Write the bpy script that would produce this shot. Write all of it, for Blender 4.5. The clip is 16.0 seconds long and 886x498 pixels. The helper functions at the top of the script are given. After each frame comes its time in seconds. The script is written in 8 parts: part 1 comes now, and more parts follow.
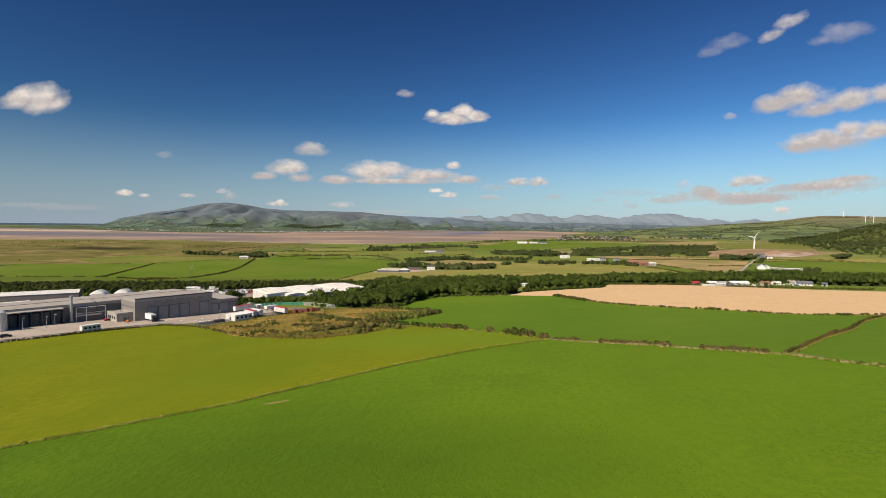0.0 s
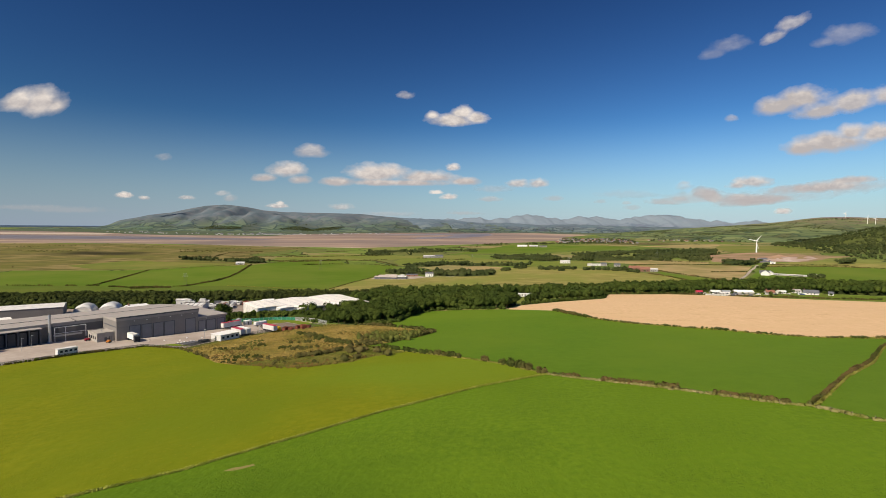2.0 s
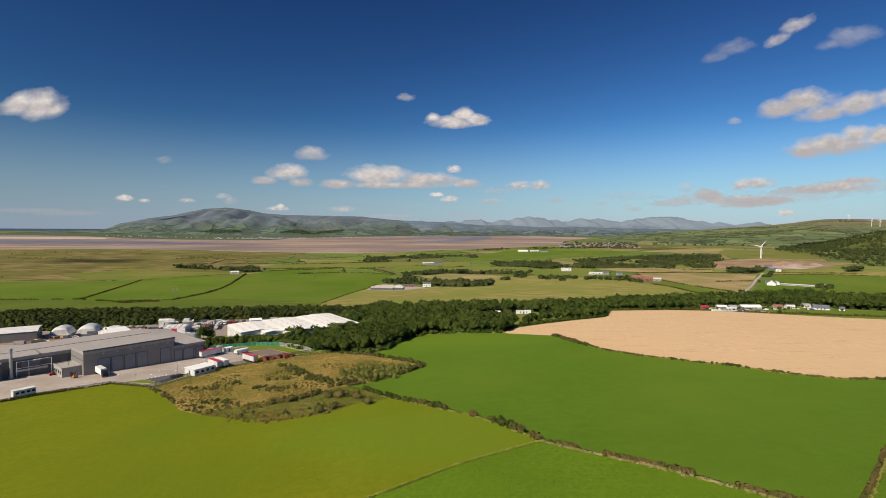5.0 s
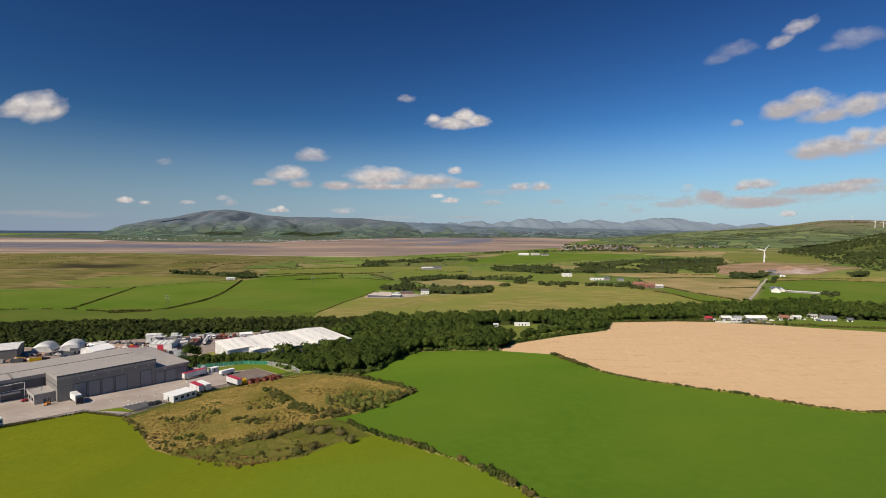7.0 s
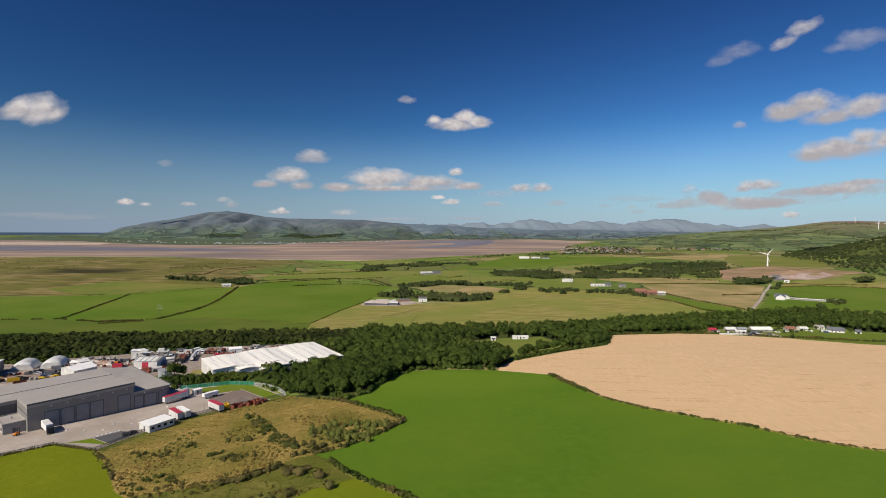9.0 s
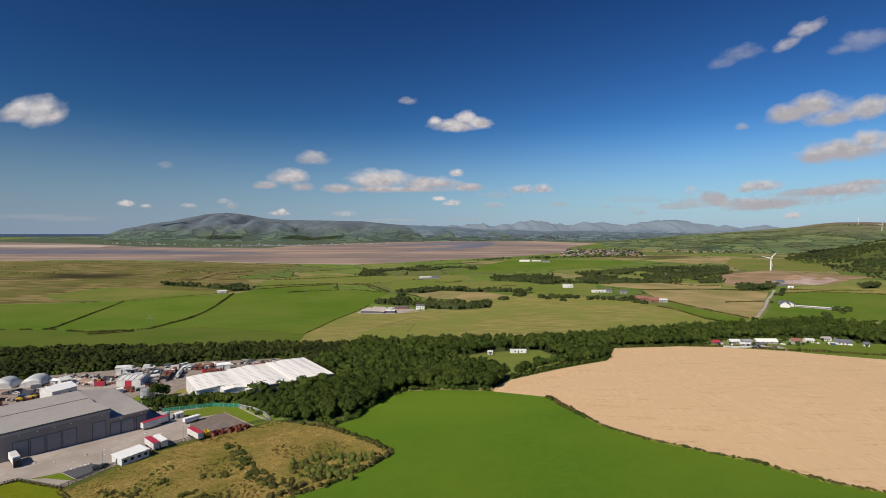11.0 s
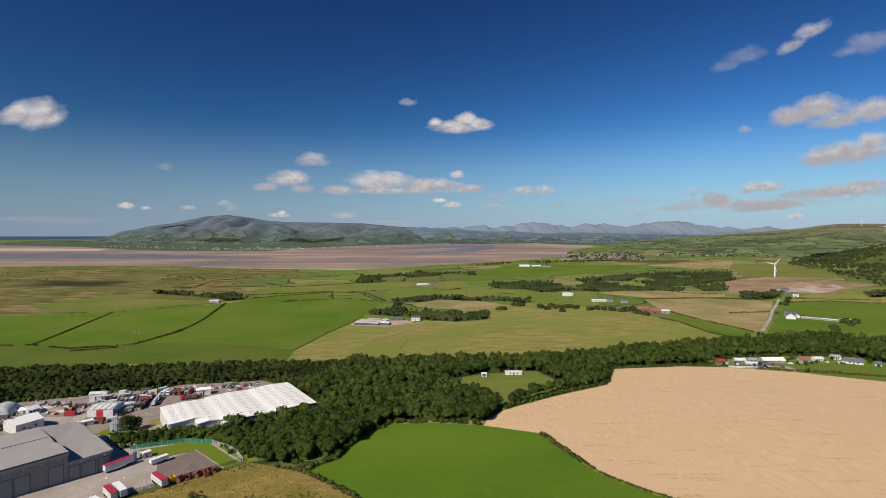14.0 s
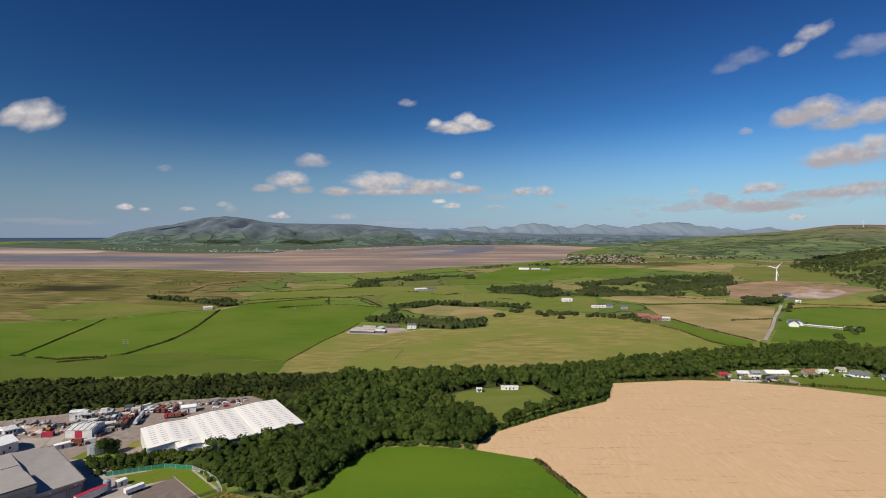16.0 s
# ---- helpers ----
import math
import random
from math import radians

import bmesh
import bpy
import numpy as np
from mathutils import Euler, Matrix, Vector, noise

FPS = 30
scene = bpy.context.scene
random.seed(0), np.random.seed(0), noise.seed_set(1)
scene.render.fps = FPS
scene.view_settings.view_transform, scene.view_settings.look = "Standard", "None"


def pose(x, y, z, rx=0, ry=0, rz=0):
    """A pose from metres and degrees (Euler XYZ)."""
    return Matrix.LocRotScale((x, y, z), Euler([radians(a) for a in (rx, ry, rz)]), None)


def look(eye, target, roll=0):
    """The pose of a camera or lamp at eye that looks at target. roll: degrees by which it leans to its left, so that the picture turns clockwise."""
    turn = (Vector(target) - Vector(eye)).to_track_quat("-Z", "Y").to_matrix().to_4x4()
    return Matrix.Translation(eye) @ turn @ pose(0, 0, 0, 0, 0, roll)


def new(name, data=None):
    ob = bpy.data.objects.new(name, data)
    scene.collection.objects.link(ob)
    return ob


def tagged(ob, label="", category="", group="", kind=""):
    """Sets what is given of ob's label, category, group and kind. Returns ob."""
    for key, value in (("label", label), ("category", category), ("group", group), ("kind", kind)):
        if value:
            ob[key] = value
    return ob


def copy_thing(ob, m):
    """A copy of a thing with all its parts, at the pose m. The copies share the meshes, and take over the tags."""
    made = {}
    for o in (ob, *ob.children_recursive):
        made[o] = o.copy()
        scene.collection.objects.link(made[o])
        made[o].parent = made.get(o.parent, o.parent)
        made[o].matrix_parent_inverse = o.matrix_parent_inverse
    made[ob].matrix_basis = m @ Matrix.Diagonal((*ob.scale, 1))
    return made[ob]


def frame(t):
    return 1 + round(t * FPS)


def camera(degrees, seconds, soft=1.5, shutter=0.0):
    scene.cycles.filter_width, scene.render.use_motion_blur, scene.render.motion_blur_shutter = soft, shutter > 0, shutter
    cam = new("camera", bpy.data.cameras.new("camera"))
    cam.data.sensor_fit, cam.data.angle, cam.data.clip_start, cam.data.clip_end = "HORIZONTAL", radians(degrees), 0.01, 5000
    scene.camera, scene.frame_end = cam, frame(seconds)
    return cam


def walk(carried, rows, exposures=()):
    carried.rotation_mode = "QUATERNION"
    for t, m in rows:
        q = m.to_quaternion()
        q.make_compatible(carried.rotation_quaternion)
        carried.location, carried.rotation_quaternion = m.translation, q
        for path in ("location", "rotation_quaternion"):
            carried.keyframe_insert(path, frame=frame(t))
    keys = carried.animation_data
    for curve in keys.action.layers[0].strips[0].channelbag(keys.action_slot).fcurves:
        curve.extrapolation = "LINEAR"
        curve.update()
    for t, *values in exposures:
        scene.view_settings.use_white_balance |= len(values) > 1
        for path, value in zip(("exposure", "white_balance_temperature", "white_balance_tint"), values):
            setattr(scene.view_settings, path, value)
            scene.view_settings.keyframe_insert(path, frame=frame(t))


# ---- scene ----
cam = camera(84.0, 16.0, soft=0.8)
PATH = [
    (0, pose(0.00, 0.00, 50.39, 87.807, -0.468, 0.003)),
    (0.5, pose(0.70, 2.78, 52.26, 87.834, -0.448, 0.011)),
    (1, pose(1.44, 5.59, 54.16, 87.861, -0.427, 0.024)),
    (1.5, pose(2.22, 8.44, 56.09, 87.886, -0.407, 0.040)),
    (2, pose(3.04, 11.31, 58.04, 87.910, -0.386, 0.060)),
    (2.5, pose(3.89, 14.22, 60.02, 87.933, -0.366, 0.083)),
    (3, pose(4.78, 17.15, 62.02, 87.956, -0.345, 0.109)),
    (3.5, pose(5.71, 20.10, 64.04, 87.977, -0.324, 0.138)),
    (4, pose(6.66, 23.07, 66.08, 87.997, -0.304, 0.169)),
    (5.2, pose(9.07, 30.29, 71.05, 88.043, -0.255, 0.252)),
    (6.5, pose(11.85, 38.21, 76.51, 88.086, -0.204, 0.352)),
    (7, pose(12.96, 41.27, 78.63, 88.102, -0.185, 0.391)),
    (7.5, pose(14.08, 44.35, 80.76, 88.116, -0.166, 0.432)),
    (8, pose(15.23, 47.43, 82.89, 88.130, -0.147, 0.472)),
    (8.5, pose(16.39, 50.51, 85.03, 88.143, -0.129, 0.513)),
    (9, pose(17.57, 53.60, 87.17, 88.155, -0.111, 0.553)),
    (10.2, pose(20.45, 61.00, 92.30, 88.182, -0.070, 0.646)),
    (11.5, pose(23.63, 69.00, 97.83, 88.206, -0.029, 0.737)),
    (12, pose(24.86, 72.05, 99.95, 88.215, -0.015, 0.769)),
    (12.5, pose(26.10, 75.10, 102.06, 88.223, -0.001, 0.799)),
    (13, pose(27.34, 78.14, 104.15, 88.230, 0.012, 0.826)),
    (13.5, pose(28.58, 81.15, 106.23, 88.237, 0.025, 0.850)),
    (14, pose(29.81, 84.15, 108.30, 88.243, 0.037, 0.871)),
    (14.5, pose(31.05, 87.14, 110.35, 88.249, 0.047, 0.888)),
    (15, pose(32.27, 90.09, 112.39, 88.254, 0.057, 0.902)),
    (15.5, pose(33.50, 93.03, 114.40, 88.259, 0.067, 0.911)),
    (16, pose(34.71, 95.94, 116.39, 88.263, 0.075, 0.917)),
]
walk(cam, PATH, exposures=[(0, 0.28, 7200, 10), (4, 0.2, 7000, 10), (8, 0.08, 6650, 10), (12, 0.02, 6450, 10), (16, 0.02, 6400, 10)])

# ---------------------------------------------------------------- sky and sun
SUN_FROM = Vector((-0.65, -0.76, 0.0)).normalized()   # where the sun stands, in plan
SUN_UP = radians(43)
world = bpy.data.worlds.new("sky")
scene.world = world
world.use_nodes = True
wn, wl = world.node_tree.nodes, world.node_tree.links
sky = wn.new("ShaderNodeTexSky")
sky.sky_type, sky.sun_disc = "NISHITA", False
sky.sun_elevation, sky.sun_rotation = SUN_UP, math.atan2(SUN_FROM.x, SUN_FROM.y)
sky.air_density, sky.dust_density, sky.ozone_density, sky.altitude = 1.6, 0.0, 2.0, 0
coord = wn.new("ShaderNodeTexCoord")
lift = wn.new("ShaderNodeVectorMath")
lift.operation, lift.inputs[1].default_value, lift.inputs[2].default_value = "MULTIPLY_ADD", (1, 1, 1.3), (0, 0, 0.03)
wl.new(coord.outputs["Generated"], lift.inputs[0])
wl.new(lift.outputs[0], sky.inputs[0])
clear = wn.new("ShaderNodeGamma")     # dry, clear air: deep blue above
clear.inputs[1].default_value = 2.0
wl.new(sky.outputs[0], clear.inputs[0])
tint = wn.new("ShaderNodeVectorMath")
tint.operation, tint.inputs[1].default_value = "MULTIPLY", (0.0058, 0.0097, 0.0134)
wl.new(clear.outputs[0], tint.inputs[0])
sep = wn.new("ShaderNodeSeparateXYZ")
wl.new(coord.outputs["Generated"], sep.inputs[0])
low = wn.new("ShaderNodeMapRange")    # pale haze over the whole horizon
low.interpolation_type = "SMOOTHSTEP"
low.inputs[1].default_value, low.inputs[2].default_value, low.inputs[3].default_value, low.inputs[4].default_value = -0.04, 0.22, 1.0, 0.0
wl.new(sep.outputs[2], low.inputs[0])
haze = wn.new("ShaderNodeMix")
haze.data_type = "RGBA"
haze.inputs[7].default_value = (0.295, 0.382, 0.535, 1)
wl.new(low.outputs[0], haze.inputs[0])
wl.new(tint.outputs[0], haze.inputs[6])
side = wn.new("ShaderNodeMapRange")   # clearer, darker air over the sea to the west
side.inputs[1].default_value, side.inputs[2].default_value, side.inputs[3].default_value, side.inputs[4].default_value = -0.75, 0.45, 0.74, 1.13
wl.new(sep.outputs[0], side.inputs[0])
even = wn.new("ShaderNodeVectorMath")
even.operation = "SCALE"
wl.new(haze.outputs[2], even.inputs[0])
wl.new(side.outputs[0], even.inputs["Scale"])
wl.new(even.outputs[0], wn["Background"].inputs[0])
wn["Background"].inputs[1].default_value = 1.0

sun = new("sun", bpy.data.lights.new("sun", "SUN"))
sun.data.energy, sun.data.angle, sun.data.color = 5.0, radians(0.53), (1.0, 0.915, 0.79)
to_sun = SUN_FROM * math.cos(SUN_UP) + Vector((0, 0, math.sin(SUN_UP)))
sun.matrix_world = look(to_sun * 3000, (0, 0, 0))


# ---------------------------------------------------------------- materials
def base_nodes(name, rough=0.9, metal=0.0):
    m = bpy.data.materials.new(name)
    m.use_nodes = True
    n = m.node_tree.nodes
    b = n["Principled BSDF"]
    b.inputs["Roughness"].default_value, b.inputs["Metallic"].default_value = rough, metal
    b.inputs["Specular IOR Level"].default_value = 0.25 if rough < 0.85 else 0.05
    return m, n, m.node_tree.links, b


def noise_of(n, l, scale, detail=4.0, stretch=None, turn=0.0):
    g = n.new("ShaderNodeNewGeometry")
    src = g.outputs["Position"]
    if stretch:
        mp = n.new("ShaderNodeMapping")
        mp.inputs["Scale"].default_value = stretch
        mp.inputs["Rotation"].default_value = (0, 0, turn)
        l.new(src, mp.inputs[0])
        src = mp.outputs[0]
    t = n.new("ShaderNodeTexNoise")
    t.inputs["Scale"].default_value, t.inputs["Detail"].default_value = scale, detail
    l.new(src, t.inputs["Vector"])
    return t.outputs["Fac"]


def ramp_of(n, l, fac, lo, hi):
    r = n.new("ShaderNodeMapRange")
    r.inputs[1].default_value, r.inputs[2].default_value = lo, hi
    l.new(fac, r.inputs[0])
    return r.outputs[0]


def mixed(n, l, fac, a, b):
    m = n.new("ShaderNodeMix")
    m.data_type = "RGBA"
    l.new(fac, m.inputs[0])
    for k, v in ((6, a), (7, b)):
        if isinstance(v, tuple):
            m.inputs[k].default_value = (*v, 1)
        else:
            l.new(v, m.inputs[k])
    return m.outputs[2]


def surface(name, a, b, c=None, fine=1.5, coarse=0.03, rough=0.9, bump=0.3, metal=0.0, vary="", stretch=None, turn=0.0, depth=0.1, span=(0.3, 0.7), sheen=None, tufts=0.0):
    """A surface of colours a and b in a fine grain, with c in broad patches; vary: "object" or "island"."""
    m, n, l, bs = base_nodes(name, rough, metal)
    f = noise_of(n, l, fine, 5.0, stretch, turn)
    col = mixed(n, l, ramp_of(n, l, f, *span), a, b)
    if c:
        col = mixed(n, l, ramp_of(n, l, noise_of(n, l, coarse, 5.0), 0.38, 0.66), col, c)
    if vary:
        if vary == "object":
            r = n.new("ShaderNodeObjectInfo").outputs["Random"]
        else:
            r = n.new("ShaderNodeNewGeometry").outputs["Random Per Island"]
        h = n.new("ShaderNodeHueSaturation")
        v = n.new("ShaderNodeMapRange")
        v.inputs[3].default_value, v.inputs[4].default_value = 0.88, 1.14
        l.new(r, v.inputs[0])
        l.new(v.outputs[0], h.inputs["Value"])
        l.new(col, h.inputs["Color"])
        col = h.outputs[0]
    if tufts:
        k = n.new("ShaderNodeMath")
        k.operation = "MULTIPLY"
        l.new(ramp_of(n, l, noise_of(n, l, 2.6, 2.0), 0.52, 0.66), k.inputs[0])
        l.new(ramp_of(n, l, noise_of(n, l, 0.06, 3.0), 0.42, 0.62), k.inputs[1])
        col = mixed(n, l, k.outputs[0], col, tuple(v * (1 - tufts) for v in a))
        q = n.new("ShaderNodeMath")
        q.operation = "SUBTRACT"
        l.new(f, q.inputs[0])
        low = n.new("ShaderNodeMath")
        low.operation = "MULTIPLY"
        low.inputs[1].default_value = min(1.0, tufts * 3.0)
        l.new(k.outputs[0], low.inputs[0])
        l.new(low.outputs[0], q.inputs[1])
        f = q.outputs[0]
    if sheen:
        bs.inputs["Sheen Weight"].default_value, bs.inputs["Sheen Roughness"].default_value = 0.12, 0.5
        bs.inputs["Sheen Tint"].default_value = (*sheen, 1)
    l.new(col, bs.inputs["Base Color"])
    if bump:
        bp = n.new("ShaderNodeBump")
        bp.inputs["Strength"].default_value, bp.inputs["Distance"].default_value = bump, depth
        l.new(f, bp.inputs["Height"])
        l.new(bp.outputs[0], bs.inputs["Normal"])
    return m


def patchwork(name, cols, size, edge):
    """Far farmland: cells of a few field colours with dark hedges between them."""
    m, n, l, bs = base_nodes(name, 0.95)
    g = n.new("ShaderNodeNewGeometry")
    warp = n.new("ShaderNodeTexNoise")
    warp.inputs["Scale"].default_value = 1.4 / size
    l.new(g.outputs["Position"], warp.inputs["Vector"])
    sc = n.new("ShaderNodeVectorMath")
    sc.operation = "MULTIPLY_ADD"
    sc.inputs[1].default_value = (size * 0.8,) * 3
    l.new(warp.outputs["Color"], sc.inputs[0])
    l.new(g.outputs["Position"], sc.inputs[2])
    outs = []
    for feature in ("F1", "DISTANCE_TO_EDGE"):
        v = n.new("ShaderNodeTexVoronoi")
        v.voronoi_dimensions, v.feature = "2D", feature
        v.inputs["Scale"].default_value = 1.0 / size
        l.new(sc.outputs[0], v.inputs["Vector"])
        outs.append(v)
    sep = n.new("ShaderNodeSeparateColor")
    l.new(outs[0].outputs["Color"], sep.inputs[0])
    cr = n.new("ShaderNodeValToRGB")
    cr.color_ramp.interpolation = "CONSTANT"
    for i, c in enumerate(cols):
        e = cr.color_ramp.elements[i] if i < 2 else cr.color_ramp.elements.new(i / len(cols))
        e.position, e.color = i / len(cols), (*c, 1)
    l.new(sep.outputs[0], cr.inputs[0])
    grain = ramp_of(n, l, noise_of(n, l, 0.05, 6.0), 0.3, 0.75)
    dark = n.new("ShaderNodeMix")
    dark.data_type, dark.blend_type = "RGBA", "MULTIPLY"
    dark.inputs[0].default_value = 1
    l.new(cr.outputs[0], dark.inputs[6])
    l.new(mixed(n, l, grain, (1.15, 1.15, 1.15), (0.75, 0.78, 0.75)), dark.inputs[7])
    col = mixed(n, l, ramp_of(n, l, outs[1].outputs["Distance"], edge * 0.25, edge * 0.7), (0.034, 0.052, 0.018), dark.outputs[2])
    l.new(col, bs.inputs["Base Color"])
    return m


GRASS_TIP = (0.40, 0.60, 0.05)
M = dict(
    meadow=surface("meadow_grass", (0.068, 0.130, 0.007), (0.116, 0.188, 0.012), (0.092, 0.160, 0.009), fine=0.8, coarse=0.02, bump=0.9, depth=0.35, sheen=GRASS_TIP, tufts=0.11, span=(0.30, 0.70)),
    lime=surface("cut_grass", (0.128, 0.146, 0.005), (0.180, 0.186, 0.010), (0.116, 0.150, 0.007), fine=0.45, coarse=0.02, bump=0.7, depth=0.25, sheen=GRASS_TIP, tufts=0.14),
    deep=surface("rich_grass", (0.064, 0.128, 0.009), (0.080, 0.152, 0.012), (0.096, 0.156, 0.013), fine=0.3, coarse=0.012, bump=0.4, sheen=GRASS_TIP, tufts=0.12),
    barley=surface("ripe_barley", (0.555, 0.37, 0.20), (0.66, 0.455, 0.268), (0.60, 0.41, 0.23), fine=0.35, coarse=0.05, bump=0.6, depth=0.25, stretch=(1.5, 0.4, 1), turn=-0.5, span=(0.28, 0.68)),
    scrub=surface("rough_grass", (0.185, 0.142, 0.036), (0.33, 0.240, 0.078), (0.165, 0.155, 0.034), fine=0.22, coarse=0.05, bump=0.6, depth=0.4, span=(0.30, 0.70), tufts=0.12),
    oldgrass=surface("damp_grass", (0.125, 0.115, 0.025), (0.22, 0.185, 0.052), (0.13, 0.148, 0.024), fine=0.35, coarse=0.06, bump=0.9, depth=0.5, tufts=0.4),
    yard=surface("worn_concrete", (0.37, 0.315, 0.268), (0.45, 0.39, 0.338), (0.325, 0.275, 0.232), fine=0.5, coarse=0.06, bump=0.1),
    gravel=surface("gravel_yard", (0.215, 0.175, 0.145), (0.35, 0.295, 0.25), (0.28, 0.22, 0.18), fine=0.25, coarse=0.05, bump=0.3),
    compound=surface("dark_hardcore", (0.15, 0.125, 0.11), (0.23, 0.19, 0.165), (0.19, 0.145, 0.12), fine=0.4, coarse=0.08, bump=0.2),
    verge=surface("verge_grass", (0.105, 0.160, 0.012), (0.145, 0.205, 0.016), (0.15, 0.17, 0.03), fine=1.0, coarse=0.09, bump=0.3),
    # near-black: the shade below the trees is put into the floor colour
    woodfloor_shade=surface("wood_floor", (0.02, 0.03, 0.01), (0.04, 0.05, 0.015), fine=0.5),
    scrubfloor=surface("wood_edge_scrub", (0.050, 0.062, 0.018), (0.085, 0.095, 0.026), (0.10, 0.12, 0.03), fine=0.08, coarse=0.012, bump=0.2),
    pasture=surface("rough_pasture", (0.185, 0.172, 0.046), (0.300, 0.250, 0.085), (0.180, 0.200, 0.042), fine=0.09, coarse=0.012, bump=0.3, span=(0.35, 0.65), stretch=(0.5, 1.4, 1)),
    bright=surface("bright_field", (0.080, 0.136, 0.012), (0.099, 0.158, 0.016), (0.126, 0.166, 0.024), fine=0.06, coarse=0.009, bump=0.2, stretch=(0.5, 1.5, 1)),
    lush=surface("lush_strip", (0.072, 0.112, 0.013), (0.090, 0.132, 0.018), (0.112, 0.136, 0.024), fine=0.06, coarse=0.012, bump=0.2, stretch=(0.5, 1.5, 1)),
    fresh=surface("fresh_pasture", (0.118, 0.158, 0.026), (0.165, 0.192, 0.038), (0.190, 0.188, 0.050), fine=0.05, coarse=0.008, bump=0.2, stretch=(0.5, 1.5, 1)),
    dull=surface("grazed_field", (0.110, 0.144, 0.024), (0.150, 0.170, 0.036), (0.180, 0.172, 0.046), fine=0.06, coarse=0.009, bump=0.2),
    tan=surface("stubble_field", (0.30, 0.22, 0.10), (0.40, 0.295, 0.145), (0.21, 0.185, 0.065), fine=0.06, coarse=0.014, bump=0.2, stretch=(0.4, 1.8, 1), turn=0.5),
    brown=surface("bare_slope", (0.27, 0.165, 0.105), (0.40, 0.265, 0.18), (0.20, 0.155, 0.07), fine=0.05, coarse=0.02, stretch=(0.4, 1.6, 1), bump=0.3),
    spoilbank=surface("quarry_spoil", (0.34, 0.26, 0.22), (0.52, 0.43, 0.38), (0.30, 0.21, 0.16), fine=0.06, coarse=0.02, bump=0.3),
    moor=surface("dune_grass", (0.088, 0.078, 0.024), (0.245, 0.192, 0.080), (0.125, 0.122, 0.030), fine=0.045, coarse=0.009, bump=0.8, depth=2.0, stretch=(0.45, 1.2, 1), turn=-0.12, span=(0.38, 0.62)),
    panel_ground=surface("dark_panel_ground", (0.05, 0.044, 0.018), (0.13, 0.105, 0.042), (0.10, 0.095, 0.03), fine=0.022, coarse=0.012, bump=0.2, stretch=(0.35, 1.6, 1)),
    sand=surface("tidal_sand", (0.23, 0.165, 0.130), (0.42, 0.31, 0.235), (0.18, 0.145, 0.135), fine=0.006, coarse=0.0022, rough=0.92, bump=0.0, stretch=(0.16, 2.4, 1), turn=-0.06, span=(0.36, 0.66)),
    shore=surface("pale_beach", (0.38, 0.315, 0.25), (0.46, 0.385, 0.31), fine=0.02, bump=0.0),
    farmland=patchwork("farmland", [(0.130, 0.176, 0.034), (0.176, 0.194, 0.050), (0.116, 0.158, 0.036), (0.240, 0.205, 0.085), (0.148, 0.194, 0.040), (0.135, 0.146, 0.044)], 130.0, 0.04),
    far_shore=surface("far_shore_fields", (0.060, 0.082, 0.046), (0.105, 0.135, 0.062), (0.078, 0.100, 0.070), fine=0.012, coarse=0.004, bump=0, stretch=(0.4, 1.6, 1)),
    strip=surface("bank_turf", (0.062, 0.080, 0.016), (0.115, 0.125, 0.026), (0.10, 0.10, 0.03), fine=0.4, coarse=0.08, bump=0.5),
)


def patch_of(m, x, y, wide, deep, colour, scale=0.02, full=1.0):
    """A ragged patch of another colour, such as heather among the dune grass."""
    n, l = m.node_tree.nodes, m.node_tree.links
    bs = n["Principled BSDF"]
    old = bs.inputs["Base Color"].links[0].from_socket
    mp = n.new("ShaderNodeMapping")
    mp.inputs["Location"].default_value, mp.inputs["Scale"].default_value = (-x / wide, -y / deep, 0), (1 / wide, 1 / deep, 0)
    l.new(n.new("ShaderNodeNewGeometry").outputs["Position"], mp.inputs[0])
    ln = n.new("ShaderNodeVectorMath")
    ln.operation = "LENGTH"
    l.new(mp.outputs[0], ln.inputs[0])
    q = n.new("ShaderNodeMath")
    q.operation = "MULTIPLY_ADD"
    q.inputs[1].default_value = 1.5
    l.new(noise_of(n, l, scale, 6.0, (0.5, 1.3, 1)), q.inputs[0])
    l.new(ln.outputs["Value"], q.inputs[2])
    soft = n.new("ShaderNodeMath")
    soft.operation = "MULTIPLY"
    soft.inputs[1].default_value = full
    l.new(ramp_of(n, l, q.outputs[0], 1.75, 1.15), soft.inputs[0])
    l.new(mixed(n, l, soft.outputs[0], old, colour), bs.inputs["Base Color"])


def rows_in(m, scale, turn, colour, full):
    """Broken dark rows where a crop stands thin."""
    n, l = m.node_tree.nodes, m.node_tree.links
    bs = n["Principled BSDF"]
    old = bs.inputs["Base Color"].links[0].from_socket
    q = n.new("ShaderNodeMath")
    q.operation = "MULTIPLY"
    l.new(ramp_of(n, l, noise_of(n, l, scale, 3.0, (0.10, 1.0, 1), turn), 0.58, 0.70), q.inputs[0])
    w = n.new("ShaderNodeMath")
    w.operation = "MULTIPLY"
    w.inputs[1].default_value = full
    l.new(ramp_of(n, l, noise_of(n, l, 0.5, 3.0), 0.40, 0.62), w.inputs[0])
    l.new(w.outputs[0], q.inputs[1])
    l.new(mixed(n, l, q.outputs[0], old, colour), bs.inputs["Base Color"])


